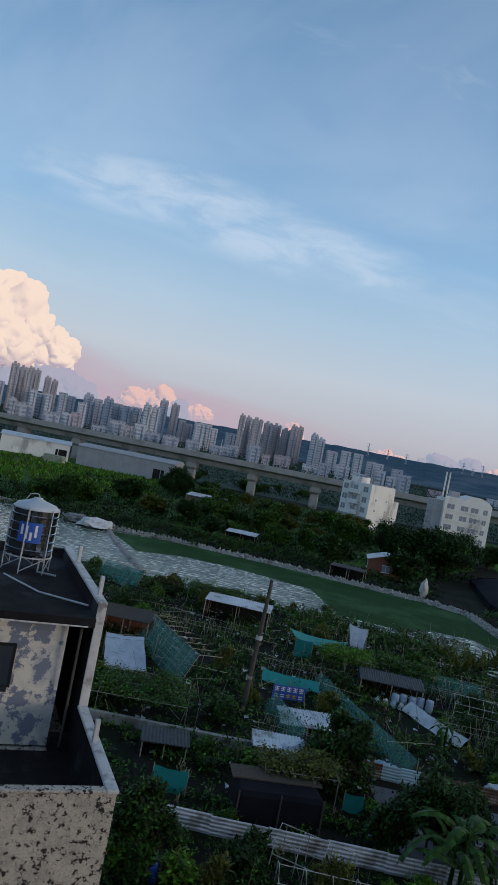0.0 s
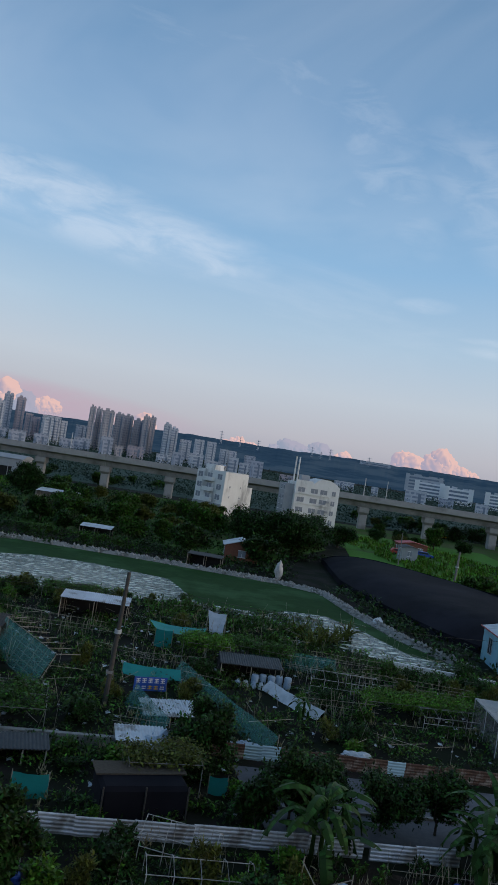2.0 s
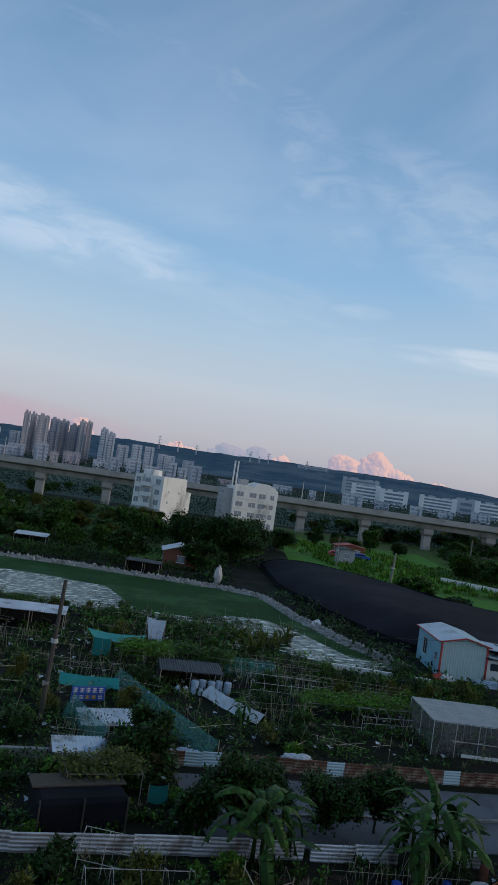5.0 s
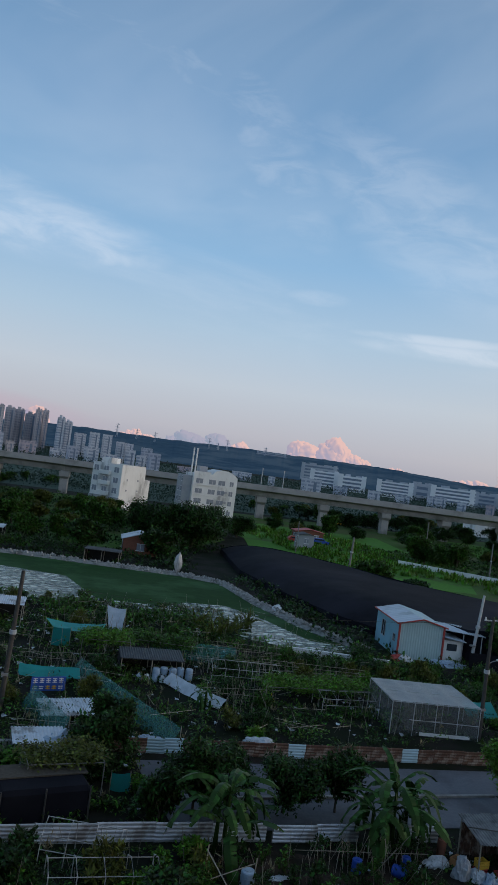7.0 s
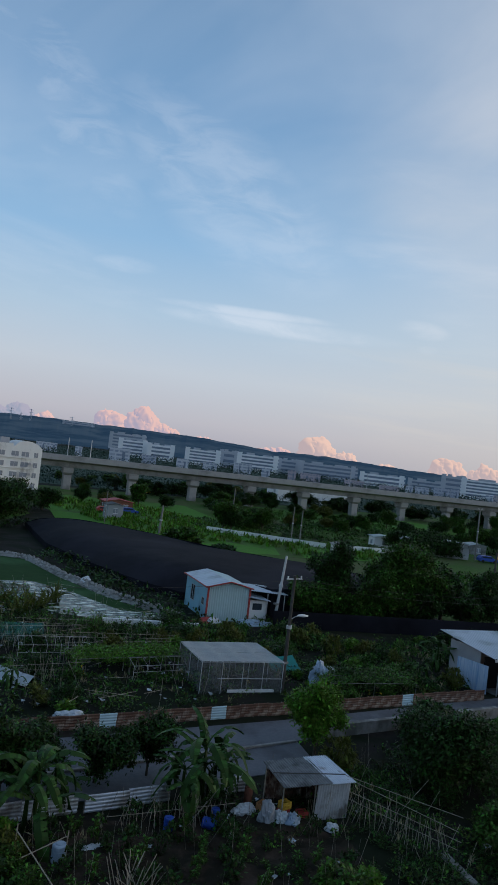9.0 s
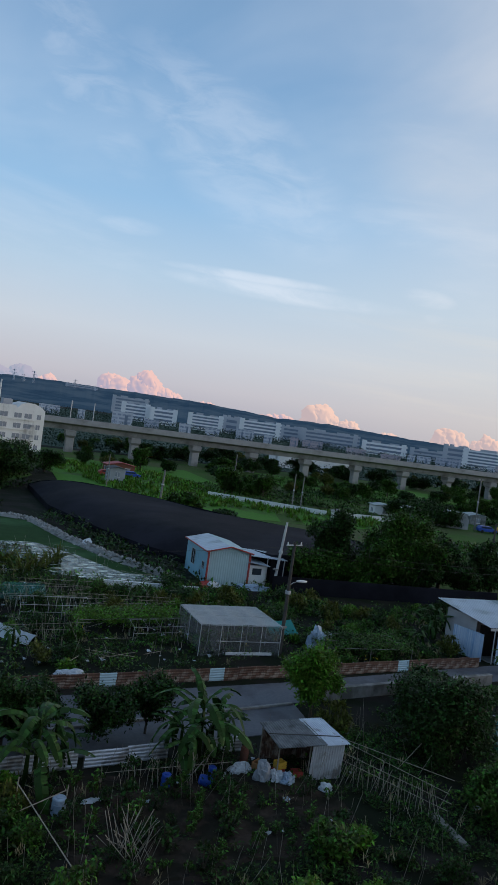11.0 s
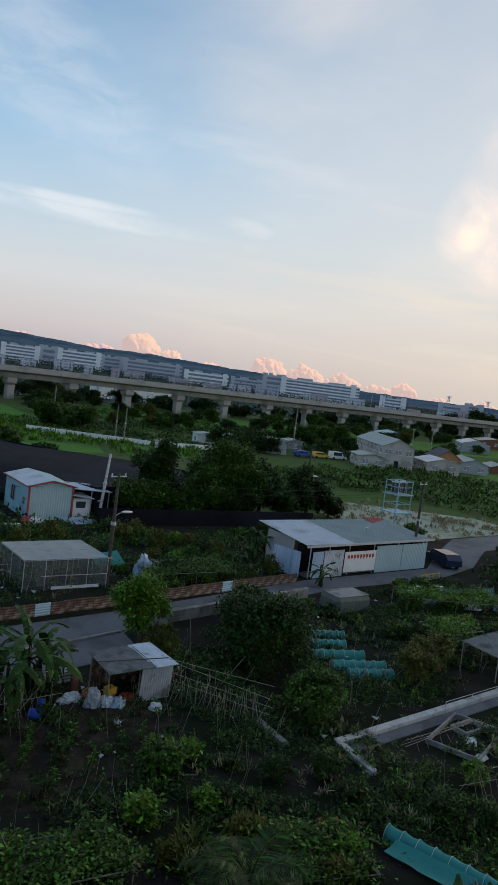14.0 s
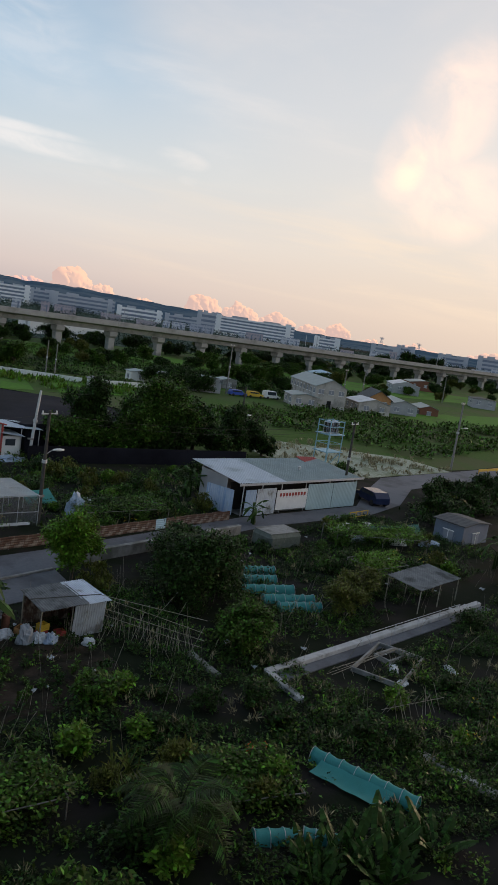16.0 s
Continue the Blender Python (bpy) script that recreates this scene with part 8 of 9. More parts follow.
def gable_house(at, turn, w, d, h, rise, wall, roof, label, windows=2, over=0.35, category="house", group="", door=False):
    root = thing("house", label, category, (*at, 0), turn, group)
    part("wall", boxes((0, w, 0, d, 0, h)), wall, root)
    bm = bmesh.new()
    tri = [[bm.verts.new(v) for v in ((0, y, h + 0.002), (w, y, h + 0.002), (w / 2, y, h + rise))] for y in (0.0, d)]
    bm.faces.new(tri[0])
    bm.faces.new(tri[1][::-1])
    for i in range(3):
        bm.faces.new((tri[0][i], tri[1][i], tri[1][(i + 1) % 3], tri[0][(i + 1) % 3]))
    bmesh.ops.recalc_face_normals(bm, faces=bm.faces)
    for y in ():
        bm.faces.new([bm.verts.new(v) for v in ((0, y, h), (w, y, h), (w / 2, y, h + rise))][::-1 if y else 1])
    part("gable", bm, wall, root)
    for s in (-1, 1):
        bm = bmesh.new()
        xe = -over if s < 0 else w + over
        ze = h - over * rise / (w / 2)
        lo, hi = [], []
        n = 12
        for i in range(n + 1):
            y = -over + (d + 2 * over) * i / n
            dz = 0.03 * (i % 2)
            lo.append(bm.verts.new((xe, y, ze + dz + 0.08)))
            hi.append(bm.verts.new((w / 2, y, h + rise + dz + 0.08)))
        for i in range(n):
            bm.faces.new((lo[i], hi[i], hi[i + 1], lo[i + 1]))
        r = bmesh.ops.extrude_face_region(bm, geom=bm.faces[:])
        bmesh.ops.translate(bm, verts=[v for v in r["geom"] if isinstance(v, bmesh.types.BMVert)], vec=(0, 0, -0.08))
        bmesh.ops.recalc_face_normals(bm, faces=bm.faces)
        part("roof", bm, roof, root)
    g, f = win_meshes(min(1.2, w / 4), 1.0)
    for k in range(windows):
        x = w * (k + 0.5) / windows
        window_unit(root, g, f, pose(x, -0.03, h - 1.7))
    for k in range(max(1, int(d / 3))):
        window_unit(root, g, f, pose(-0.03, d * (k + 0.5) / max(1, int(d / 3)), h - 1.7, 0, 0, -90))
    if door:
        part("door", boxes((w * 0.4, w * 0.4 + 1.0, -0.06, 0, 0, 2.0)), M_DARK, root)
    return root


# houses to the west of the stubble field
gable_house((146.7, 89.0), -42, 7.4, 24.0, 5.2, 1.7, M_CREAM, M_GREENROOF, "cream two-storey house with long grey-green gable roof", 3, door=True)
gable_house((141.5, 91.7), -42, 6.0, 8.0, 2.5, 0.5, M_CREAM, M_GREENROOF, "cream flat open annex beside the house", 2)
gable_house((156.4, 82.6), -40, 8.0, 9.0, 2.6, 1.0, M_CREAM, M_WHITEROOF, "low white house with pale tin roof", 2)
gable_house((168.0, 86.5), -48, 6.0, 10.0, 3.2, 2.0, M_ORANGEWALL, M_ROOFDARK, "orange timber house with steep dark tile roof", 2, 0.6)
gable_house((172.0, 82.0), -50, 7.0, 14.0, 2.5, 1.1, M_WALLGREY, M_GREENROOF, "low grey house with green tin roof", 2)
gable_house((186.0, 80.0), -52, 5.0, 10.0, 1.8, 0.8, M_BRICK, M_GREENROOF, "low brick shed with green tin roof", 1)
gable_house((232.0, 142.0), -45, 10.0, 14.0, 3.0, 1.2, M_TINBLUE, M_SHEDBLUE, "blue tin-roofed farmhouse among trees", 2)
gable_house((255.0, 122.0), -55, 10.0, 16.0, 3.4, 1.4, M_WALLGREY, M_WHITEROOF, "grey farmhouse with pale tin roof", 2)
gable_house((300.0, 136.0), -55, 14.0, 16.0, 3.4, 1.2, M_BRICK, M_GREENROOF, "reddish farmhouse with green roof", 3)
gable_house((258.0, 92.0), -60, 8.0, 10.0, 3.2, 0.4, M_WALLGREY, M_ROOFDARK, "dark grey open farm building", 2)
gable_house((128.0, 110.0), -35, 6.5, 8.0, 2.4, 1.0, M_WALLGREY, M_GREENROOF, "small grey house behind parked cars", 1)
gable_house((94.5, 106.8), -30, 2.4, 2.6, 2.1, 0.3, M_WALL, M_CONCRETE, "small white pump hut in the paddies", 1)
gable_house((66.0, 148.0), -10, 3.4, 4.0, 3.0, 0.4, M_WALLGREY, M_ROOFDARK, "narrow grey hut among trees", 1)
for i, (x, y, w, d, mt) in enumerate(((120, 122, 5, 4, M_WALL), (126.5, 120, 6, 4, M_CONCRETE), (134.5, 117, 3, 4, M_RED), (139, 117, 5, 4, M_WALLGREY), (146, 116, 4, 4, M_CONCRETE))):
    gable_house((x, y), -25, w, d, 2.2, 0.4, mt, M_WHITEROOF if i % 2 else M_GREENROOF, "low farm shack with tin roof in a row", 1, group="farm shacks")
gable_house((22.0, 116.0), -8, 5.5, 5.0, 2.4, 0.9, M_BRICK, M_WHITEROOF, "small brick hut with pale tin roof beyond the pond", 1)
gable_house((74, 168), -8, 7.0, 4.0, 2.2, 0.6, M_BRICK, M_RED, "low red-roofed shack beside the paddy", 2)
gable_house((63.0, 21.0), -12, 4.0, 3.0, 1.7, 0.25, M_SLATE, M_ROOFDARK, "slate-blue tin garden shed", 1, 0.2, "shed")
# pale garden wall in the paddies
bmw = bmesh.new()
box(bmw, 0, 26, 0, 0.25, 0, 1.0, bevel=0.03)
ob = solid("wall_paddy", bmw, M_WHITE, "low whitewashed wall between paddies", "wall", kind="structure")
ob.matrix_world = pose(83.5, 135.5, 0, 0, 0, -50)
bmw = bmesh.new()
box(bmw, 0, 16, 0, 0.25, 0, 1.0, bevel=0.03)
ob = solid("wall_paddy_2", bmw, M_WHITE, "low whitewashed wall between paddies", "wall", kind="structure")
ob.matrix_world = pose(101, 114.5, 0, 0, 0, -12)


def hall(at, turn, w, d, h, wall, roof, label):
    root = thing("industrial_hall", label, "hall", (*at, 0), turn, "industrial halls")
    part("wall", boxes((0, w, 0, d, 0, h)), wall, root)
    bm = bmesh.new()
    prof = [(-0.4, h - 0.05), (d * 0.25, h + 0.7), (d * 0.5, h + 1.0), (d * 0.75, h + 0.7), (d + 0.4, h - 0.05)]
    a = [[bm.verts.new((x, y, z)) for y, z in prof] for x in (-0.4, w + 0.4)]
    for i in range(4):
        bm.faces.new((a[0][i], a[1][i], a[1][i + 1], a[0][i + 1]))
    for e in a:
        bm.faces.new(e)
    bmesh.ops.recalc_face_normals(bm, faces=bm.faces)
    part("roof", bm, roof, root)
    for k in range(int(w / 5)):
        part("wall_rib", boxes((2.5 + 5 * k, 2.7 + 5 * k, -0.12, 0, 0, h)), wall, root)
    part("door", boxes((w * 0.8, w * 0.8 + 3.5, -0.1, 0, 0, 3.5)), M_DARK, root)


hall((-75.5, 229.0), 13, 21.0, 12, 5.3, M_WALL, M_WHITEROOF, "white tin industrial hall with pale roof")
hall((-52.3, 233.0), -9, 31.5, 12, 6.0, M_WALLGREY, M_WALLGREY, "long blue-grey tin industrial hall")
hall((196.0, 262.0), -12, 40.0, 12, 6.0, M_WALL, M_WHITEROOF, "white hall under the viaduct")
root = thing("shipping_container", "rusty cream shipping container on the meadow", "container", (-58.0, 215.5, 0), -13)
part("body", boxes((0, 6.1, 0, 2.4, 0.1, 2.6), bevel=0.05), M_STRAW, root)
for k in range(12):
    part("rib", boxes((0.25 + 0.5 * k, 0.4 + 0.5 * k, -0.05, 0, 0.2, 2.5)), M_STRAW, root)


def parked_car(at, turn, mt, label, van=False):
    root = thing("car", label, "car", (*at, 0), turn, "parked cars")
    h = 1.9 if van else 1.45
    bm = bmesh.new()
    prof = [(-2.1, 0.35), (2.1, 0.35), (2.15, 0.8), (1.2, 0.95), (0.7, h), (-1.6 if not van else -2.05, h), (-2.1, 0.95)]
    a = [[bm.verts.new((x, y, z)) for x, z in prof] for y in (-0.85, 0.85)]
    for i in range(len(prof)):
        j = (i + 1) % len(prof)
        bm.faces.new((a[0][i], a[0][j], a[1][j], a[1][i]))
    bm.faces.new(a[0])
    bm.faces.new(a[1])
    bmesh.ops.recalc_face_normals(bm, faces=bm.faces)
    part("body", bm, mt, root)
    part("side_window", boxes((-1.5, 0.75, -0.87, 0.87, 1.0, h - 0.12)), M_GLASS, root)
    wheel = lathe([(0.32, -0.1), (0.32, 0.1)], 12)
    bmesh.ops.transform(wheel, matrix=pose(0, 0, 0, 90), verts=wheel.verts)
    wm = mesh_of("wheel", wheel, M_TYRE)
    for x in (-1.35, 1.35):
        for y in (-0.8, 0.8):
            piece("wheel", wm, root, pose(x, y, 0.32))


parked_car((136.5, 103.8), -25, M_BLUE, "blue car parked by the shacks")
parked_car((141.0, 102.2), -25, M_YELLOW, "yellow car parked by the shacks")
parked_car((145.5, 100.4), -25, M_WHITE, "white van parked by the shacks", True)
parked_car((77.5, 161.5), -10, M_BLUE, "dark blue car beside the paddy")
parked_car((71.0, 160.5), -10, M_RED, "red car beside the paddy")
parked_car((121, 236), -8, M_YELLOW, "yellow van behind trees", True)
parked_car((69.5, 33.4), 60, M_NAVY, "dark blue car at the road bend")


# glass kept pale blue, its colour includes the haze of distance
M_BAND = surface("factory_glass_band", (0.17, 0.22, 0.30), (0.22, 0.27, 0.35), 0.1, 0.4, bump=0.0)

# ---- town and factories at the foot of the hill ----
def tower(az0, az1, top, dist, mat, label, crown=0, depth=18.0):
    """An apartment tower between two bearings, its top at an angle over the horizon."""
    mid, half = (az0 + az1) / 2, radians(az1 - az0) / 2
    x, y = at_az(mid, dist)
    w = 2 * dist * math.tan(half)
    h = EYE + dist * math.tan(radians(top))
    root = thing("tower_block", label, "apartment block", (x, y, 0), -mid, "town blocks")
    n = max(1, int(w / 9))
    part("wall", boxes((-w / 2, w / 2, 0, depth, 0, h)), mat, root)
    for k in range(n):
        x0 = -w / 2 + w * (k + 0.2) / n
        part("bay", boxes((x0, x0 + w / n * 0.32, -1.6, 0, 0, h - 2.5)), mat, root)
        part("recess", boxes((x0 + w / n * 0.42, x0 + w / n * 0.56, -0.2, 0, 3, h - 1.5)), M_BAND, root)
    if crown:
        part("roof_house", boxes((-w * 0.3, w * 0.05, 4, 12, h, h + 4.0)), mat, root)
        part("roof_house", boxes((w * 0.15, w * 0.4, 3, 10, h, h + 2.6)), mat, root)
    part("parapet", boxes((-w / 2, w / 2, -0.3, 0.3, h - 0.2, h + 1.0)), mat, root)
    return root


TOWN = [(-18.5, -17.3, 2.6, 900, 1), (-17.3, -16.3, 2.5, 905, 1), (-16.0, -14.97, 2.05, 980, 3), (-14.8, -13.5, 1.2, 860, 0), (-12.95, -11.5, 1.4, 900, 0), (-11.45, -9.3, 1.40, 850, 0), (-9.3, -8.5, 1.2, 870, 2),
        (-8.46, -7.15, 1.5, 820, 2), (-7.28, -6.6, 2.1, 950, 0), (-6.38, -5.7, 1.95, 1000, 3), (-5.6, -4.5, 0.9, 880, 3), (-4.4, -3.5, 0.95, 860, 2), (-3.5, -2.5, 0.95, 880, 2), (-1.9, -1.1, 0.65, 950, 2),
        (-1.07, -0.1, 2.15, 900, 1), (-0.1, 0.82, 2.05, 910, 1), (0.87, 2.29, 1.95, 960, 1), (2.3, 3.2, 1.7, 990, 1), (3.0, 4.0, 2.1, 940, 1), (4.63, 5.78, 1.75, 900, 2), (6.0, 6.9, 0.8, 980, 2), (7.12, 7.9, 1.0, 900, 2),
        (8.1, 8.85, 0.95, 905, 2), (9.16, 10.5, 0.55, 940, 2), (11.1, 12.0, 0.35, 930, 0), (-21, -18.7, 1.4, 860, 0), (-24, -21.3, 1.6, 880, 0), (-16.9, -15.2, 1.0, 780, 2), (-13.3, -12.6, 0.75, 800, 2)]
rt = random.Random(3)
SPLIT = []
for a0, a1, el, dd, mi in TOWN:
    n = max(1, round((a1 - a0) / 0.62))
    for k in range(n):
        b0, b1 = a0 + (a1 - a0) * k / n, a0 + (a1 - a0) * (k + 1) / n
        SPLIT.append((b0, b1 - 0.03 * rt.random(), el - (0.28 * rt.random() if k else 0), dd + 25 * (k % 2) + rt.uniform(0, 20), mi))
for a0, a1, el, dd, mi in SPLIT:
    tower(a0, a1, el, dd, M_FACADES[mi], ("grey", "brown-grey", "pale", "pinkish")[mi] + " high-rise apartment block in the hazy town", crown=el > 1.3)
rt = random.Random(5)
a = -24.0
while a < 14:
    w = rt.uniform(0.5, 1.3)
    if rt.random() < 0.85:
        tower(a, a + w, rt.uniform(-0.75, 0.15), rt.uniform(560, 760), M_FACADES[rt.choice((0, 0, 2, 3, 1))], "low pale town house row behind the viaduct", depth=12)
    a += w * rt.uniform(0.9, 1.6)

M_FACT = surface("factory_white_panel", (0.86, 0.87, 0.88), (0.76, 0.78, 0.80), 0.05, 0.7, bump=0.0)
# grey lifted and blued to carry distance haze
M_FACTG = surface("factory_grey_panel", (0.50, 0.53, 0.58), (0.42, 0.46, 0.52), 0.05, 0.7, bump=0.0)


def factory(az0, az1, top, dist, floors, wall, label, base=0.0, end_tower=True, yaw=0.0):
    mid, half = (az0 + az1) / 2, radians(az1 - az0) / 2
    x, y = at_az(mid, dist)
    w = 2 * dist * math.tan(half)
    h = EYE + dist * math.tan(radians(top)) - base
    root = thing("factory", label, "factory", (x, y, base), -mid + yaw, "factories under the hill")
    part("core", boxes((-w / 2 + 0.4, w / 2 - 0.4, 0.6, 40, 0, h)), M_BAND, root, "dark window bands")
    step = h / floors
    for k in range(floors):
        part("floor_band", boxes((-w / 2, w / 2, 0, 40.4, k * step + step * 0.5, (k + 1) * step)), wall, root)
    part("plinth", boxes((-w / 2, w / 2, 0, 40.4, 0, step * 0.22)), wall, root)
    if end_tower:
        for s in (-0.46, 0.42):
            part("stair_tower", boxes((w * s - 3.5, w * s + 3.5, -1.2, 12, 0, h + 2.5)), wall, root)
    part("roof_plant", boxes((-w * 0.3, -w * 0.1, 8, 20, h, h + 3)), M_FACTG, root)
    part("roof_plant", boxes((w * 0.1, w * 0.32, 6, 22, h, h + 2)), M_FACTG, root)


for a0, a1, el, dd, fl, wl, bs in ((24.3, 26.4, 0.47, 1150, 5, M_FACT, 0), (26.5, 28.5, 0.36, 1130, 4, M_FACT, 0), (23.5, 26.3, 0.9, 1500, 5, M_FACTG, 8), (29.4, 32.1, 0.36, 1120, 5, M_FACT, 0), (32.1, 33.4, 0.52, 1200, 3, M_FACTG, 0),
                                   (33.4, 36.6, 0.46, 1100, 5, M_FACT, 0), (36.6, 38.2, 0.40, 1250, 4, M_FACTG, 0), (38.2, 42.7, 0.38, 1200, 4, M_FACTG, 0), (42.9, 46.3, 0.10, 1150, 3, M_FACT, 0), (46.5, 49.8, 0.05, 1250, 3, M_FACTG, 0), (50.3, 56.4, 0.52, 1050, 6, M_FACT, 0),
                                   (49.0, 50.6, 0.62, 1150, 4, M_FACTG, 0), (58.1, 59.9, 0.02, 1000, 4, M_FACT, 0), (62.4, 64.3, 0.10, 1150, 3, M_FACTG, 0), (64.3, 65.5, 0.28, 1200, 4, M_FACTG, 0), (67.4, 69.5, 0.12, 1200, 3, M_FACTG, 0), (70.2, 73.0, 0.38, 1150, 4, M_FACTG, 0),
                                   (19.9, 22.3, 1.33, 2750, 3, M_FACTG, 62)):
    factory(a0, a1, el, dd, fl, wl, ("white" if wl is M_FACT else "grey") + " factory with dark window bands under the hill", bs)
a = 14.0
while a < 76:
    w = rt.uniform(0.5, 1.6)
    if rt.random() < 0.6:
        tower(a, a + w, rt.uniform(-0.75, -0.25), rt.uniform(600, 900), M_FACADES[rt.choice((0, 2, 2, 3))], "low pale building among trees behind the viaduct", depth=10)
    a += w * rt.uniform(1.0, 2.2)


def pylon(az, dist, h):
    x, y = at_az(az, dist)
    base = 30.0
    root = thing("power_pylon", "thin lattice power pylon on the ridge", "pylon", (x, y, base), -az, "pylons on the ridge")
    spans = []
    for s in (-1, 1):
        spans += [((s * 4.5, 0, 0), (s * 0.8, 0, h))]
        for k in range(7):
            z0, z1 = h * k / 7, h * (k + 1) / 7
            spans.append(((s * (4.5 - 3.7 * k / 7), 0, z0), (-s * (4.5 - 3.7 * (k + 1) / 7), 0, z1)))
    part("lattice", rods(*spans, r=0.45, seg=4), M_FACTG, root)
    for z in (0.7, 0.83, 0.95):
        part("crossarm", rods(((-8, 0, h * z), (8, 0, h * z)), r=0.5, seg=4), M_FACTG, root)


for az_, el_ in ((9.1, 2.0), (10.6, 1.75), (12.0, 1.7), (16.2, 1.85), (16.9, 1.55), (17.6, 1.9), (20.6, 1.7), (5.2, 1.7), (63.0, 0.75), (65.8, 0.7)):
    pylon(az_, 2700, EYE + 2700 * math.tan(radians(el_)) - 30.0)


# ---- cumulus along the horizon ----
def cloud_material(name, bright, shade):
    """Far cloud that glows by emission: last light painted in, warm towards the sun, blue-mauve below."""
    m = bpy.data.materials.new(name)
    m.use_nodes = True
    nt = m.node_tree
    nt.nodes.clear()
    N, L = nt.nodes.new, nt.links.new
    ge, vm = N("ShaderNodeNewGeometry"), N("ShaderNodeVectorMath")
    vm.operation = "DOT_PRODUCT"
    L(ge.outputs["Normal"], vm.inputs[0])
    d = Vector((0.62, -0.40, 0.68)).normalized()
    vm.inputs[1].default_value = d
    mr = N("ShaderNodeMapRange")
    mr.interpolation_type = "SMOOTHSTEP"
    mr.inputs["From Min"].default_value, mr.inputs["From Max"].default_value = -0.35, 0.85
    L(vm.outputs["Value"], mr.inputs["Value"])
    mx = N("ShaderNodeMix")
    mx.data_type = "RGBA"
    L(mr.outputs[0], mx.inputs[0])
    mx.inputs[6].default_value, mx.inputs[7].default_value = (*shade, 1), (*bright, 1)
    em, tr, lw, ms, out = N("ShaderNodeEmission"), N("ShaderNodeBsdfTransparent"), N("ShaderNodeTexNoise"), N("ShaderNodeMixShader"), N("ShaderNodeOutputMaterial")
    L(mx.outputs[2], em.inputs[0])
    sep, tc = N("ShaderNodeSeparateXYZ"), N("ShaderNodeTexCoord")
    L(tc.outputs["Object"], sep.inputs[0])
    lw.inputs["Scale"].default_value, lw.inputs["Detail"].default_value = 0.012, 6
    L(tc.outputs["Object"], lw.inputs["Vector"])
    ad = N("ShaderNodeMath")
    ad.operation = "MULTIPLY_ADD"
    L(lw.outputs["Fac"], ad.inputs[0])
    ad.inputs[1].default_value = 90.0
    L(sep.outputs[2], ad.inputs[2])
    ml = N("ShaderNodeMapRange")
    ml.interpolation_type = "SMOOTHSTEP"
    ml.inputs["From Min"].default_value, ml.inputs["From Max"].default_value = 25.0, 75.0
    ml.inputs["To Max"].default_value = 1.0
    L(ad.outputs[0], ml.inputs["Value"])
    L(ml.outputs[0], ms.inputs[0])
    L(tr.outputs[0], ms.inputs[1])
    L(em.outputs[0], ms.inputs[2])
    L(ms.outputs[0], out.inputs[0])
    return m


M_CLOUDPINK = cloud_material("pink_cumulus", (0.80, 0.52, 0.48), (0.40, 0.36, 0.47))
M_CLOUDBRIGHT = cloud_material("lit_cumulus", (0.95, 0.74, 0.62), (0.46, 0.38, 0.46))
M_CLOUDBLUE = cloud_material("shaded_cumulus", (0.42, 0.40, 0.50), (0.30, 0.34, 0.45))
M_CLOUDPEACH = cloud_material("peach_cumulus", (0.84, 0.57, 0.48), (0.50, 0.40, 0.42))


def cumulus(az, top, width, mat, label, seed, base=0.2, dist=4300.0):
    """A heap of swelling puffs with its base in the haze."""
    r = random.Random(seed)
    x, y = at_az(az, dist)
    w = dist * math.tan(radians(width))
    h = dist * (math.tan(radians(top)) - math.tan(radians(base)))
    bm = bmesh.new()
    count = max(3, int(2 + width * 1.1))
    for k in range(count):
        # one billowing dome of the heap, the tallest near the middle
        u = -0.85 + 1.7 * (k + r.uniform(0.2, 0.8)) / count
        peak = h * (0.45 + 0.55 * math.exp(-(u * 1.6) ** 2)) * r.uniform(0.75, 1.0)
        girth = max(0.52 * peak, w / count * 0.62) * r.uniform(0.85, 1.25)
        first = len(bm.verts)
        ball = bmesh.ops.create_icosphere(bm, subdivisions=5 if h > 300 else 4, radius=1.0)["verts"]
        off = Vector((seed * 5.3 + k * 1.7, 0, 0))
        for v in ball:
            q = v.co.copy()
            b = sum(abs(noise.noise(q * f + off * f)) * a_ for f, a_ in ((1.1, 0.50), (2.3, 0.34), (4.8, 0.18), (9.5, 0.07)))
            s_ = 0.72 + 0.75 * b
            v.co = Vector((u * w / 2 + q.x * girth * s_, q.y * girth * s_ + 0.3 * k, peak * 0.34 + q.z * peak * 0.60 * s_))
    ob = solid("cloud", bm, mat, label, "cloud", "", "structure", smooth=True)
    ob.matrix_world = pose(x, y, EYE + dist * math.tan(radians(base)), 0, 0, -az)


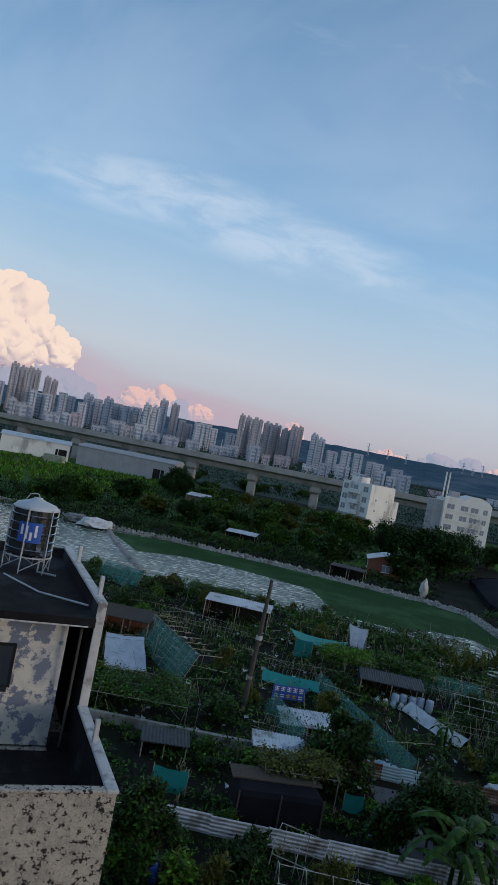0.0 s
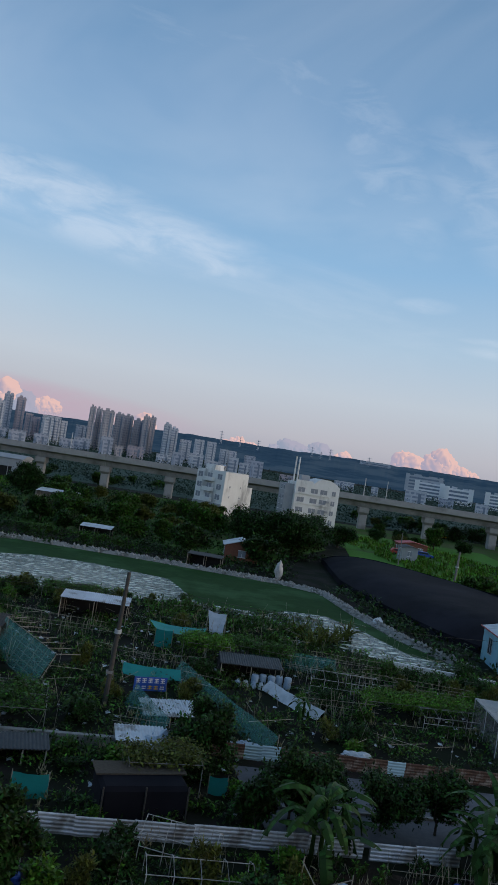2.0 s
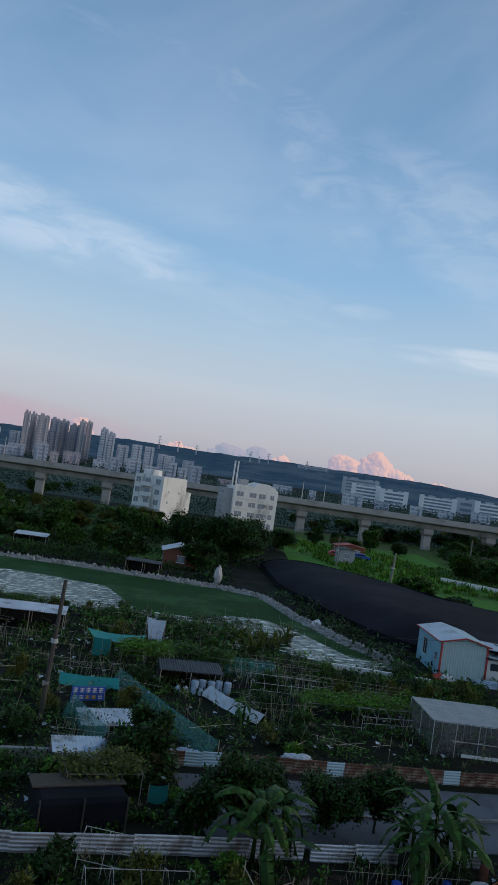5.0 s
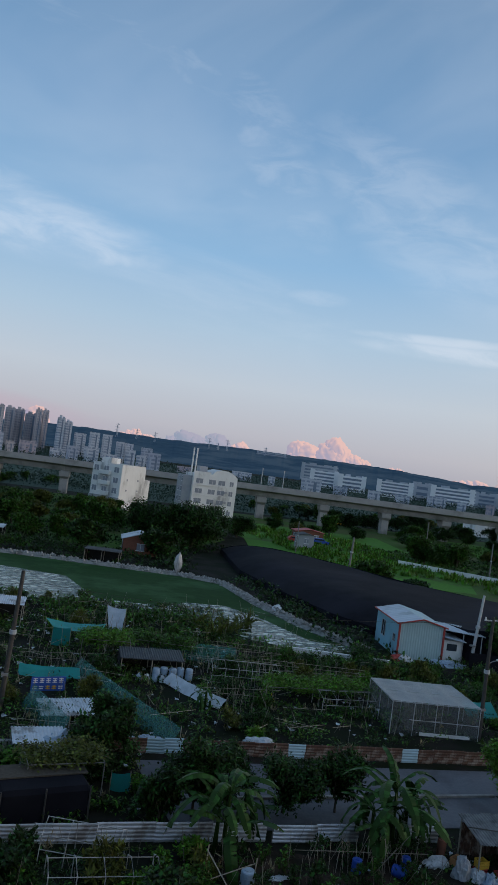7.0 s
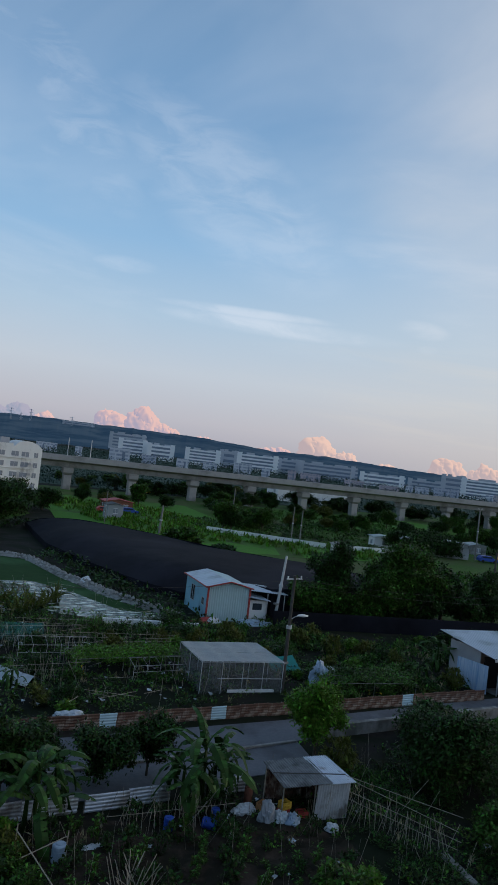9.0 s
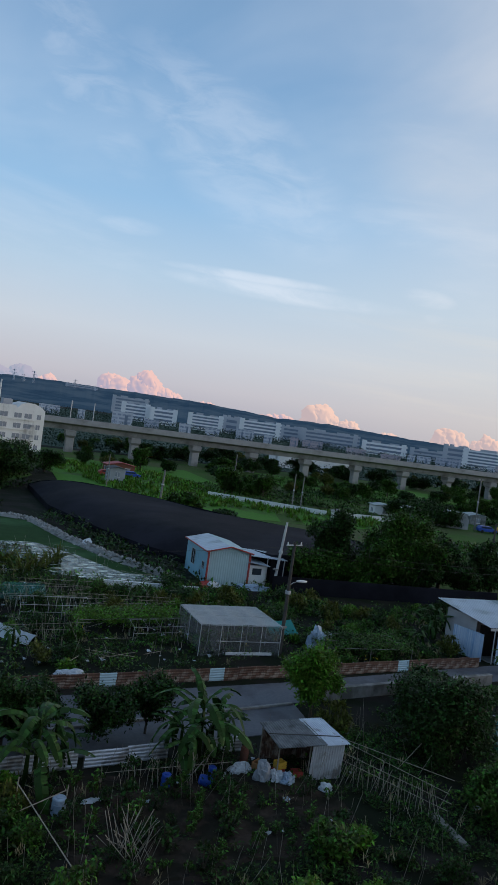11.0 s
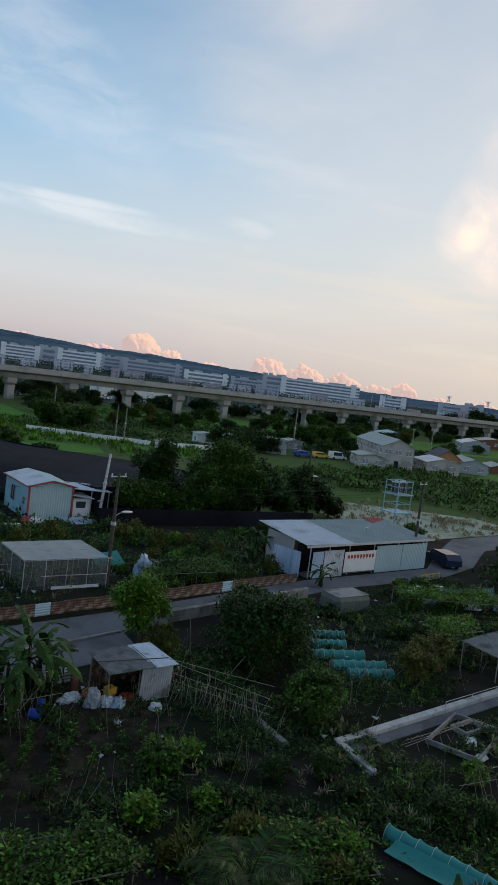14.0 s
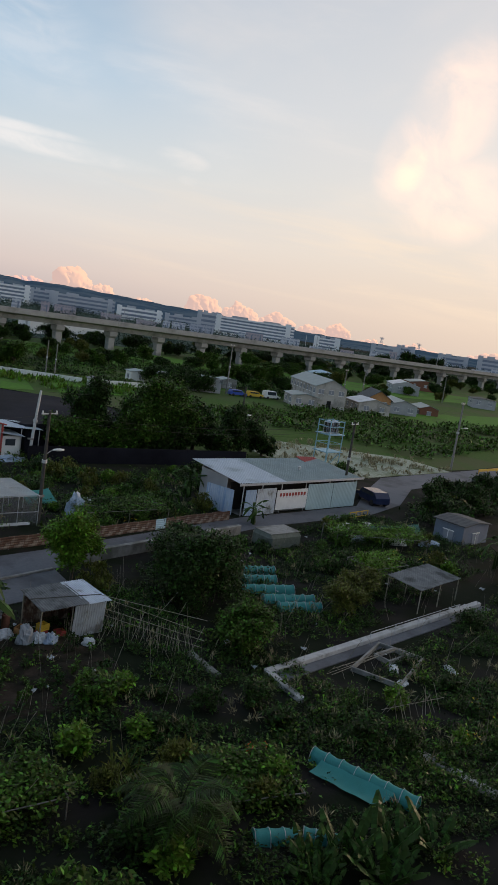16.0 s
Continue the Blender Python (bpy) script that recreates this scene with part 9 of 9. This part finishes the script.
for i, (a, t, w, m_, b) in enumerate(((-20.3, 9.9, 10.6, M_CLOUDBRIGHT, 2.6), (-18.6, 6.0, 8.0, M_CLOUDPINK, 2.2), (-16.5, 4.2, 9.0, M_CLOUDBLUE, 0.8), (-23.5, 7.0, 8.0, M_CLOUDPINK, 1.0),
                                      (-9.2, 3.1, 2.2, M_CLOUDPINK, 1.2), (-7.4, 3.8, 2.6, M_CLOUDPINK, 1.4), (-5.9, 3.2, 2.2, M_CLOUDBLUE, 0.9), (-4.2, 3.0, 1.9, M_CLOUDPINK, 1.3), (1.6, 2.4, 3.0, M_CLOUDPINK, 0.9),
                                      (3.2, 2.6, 1.6, M_CLOUDPINK, 1.0), (10.6, 2.0, 3.4, M_CLOUDPINK, 0.8), (14.6, 2.5, 3.8, M_CLOUDBLUE, 0.8), (16.6, 2.9, 2.6, M_CLOUDBLUE, 0.8), (18.6, 2.4, 1.2, M_CLOUDPINK, 0.8),
                                      (23.4, 3.1, 2.2, M_CLOUDPINK, 0.9), (25.9, 3.7, 2.8, M_CLOUDPINK, 0.9), (27.7, 2.4, 2.2, M_CLOUDPINK, 0.8), (30.6, 1.7, 2.0, M_CLOUDPINK, 0.8), (36.4, 1.6, 4.0, M_CLOUDPINK, 0.5), (39.4, 3.3, 1.7, M_CLOUDPEACH, 0.6),
                                      (41.6, 1.9, 2.2, M_CLOUDPEACH, 0.5), (44.5, 1.2, 2.4, M_CLOUDPEACH, 0.4), (49.4, 2.5, 2.4, M_CLOUDPEACH, 0.4), (52.0, 2.0, 2.8, M_CLOUDPEACH, 0.3), (55.0, 1.6, 3.0, M_CLOUDPEACH, 0.2), (57.6, 1.3, 2.4, M_CLOUDPEACH, 0.1),
                                      (59.7, 1.8, 1.4, M_CLOUDPEACH, 0.1), (62.3, 0.75, 2.0, M_CLOUDPEACH, 0.0), (65.5, 0.7, 3.4, M_CLOUDPEACH, 0.0), (71, 0.9, 4.0, M_CLOUDPEACH, 0.0))):
    cumulus(a, t, w, m_, ("pink-lit", "bright cream-pink", "mauve shaded", "peach-lit")[(M_CLOUDPINK, M_CLOUDBRIGHT, M_CLOUDBLUE, M_CLOUDPEACH).index(m_)] + " cumulus cloud low over the horizon", i + 1, b)
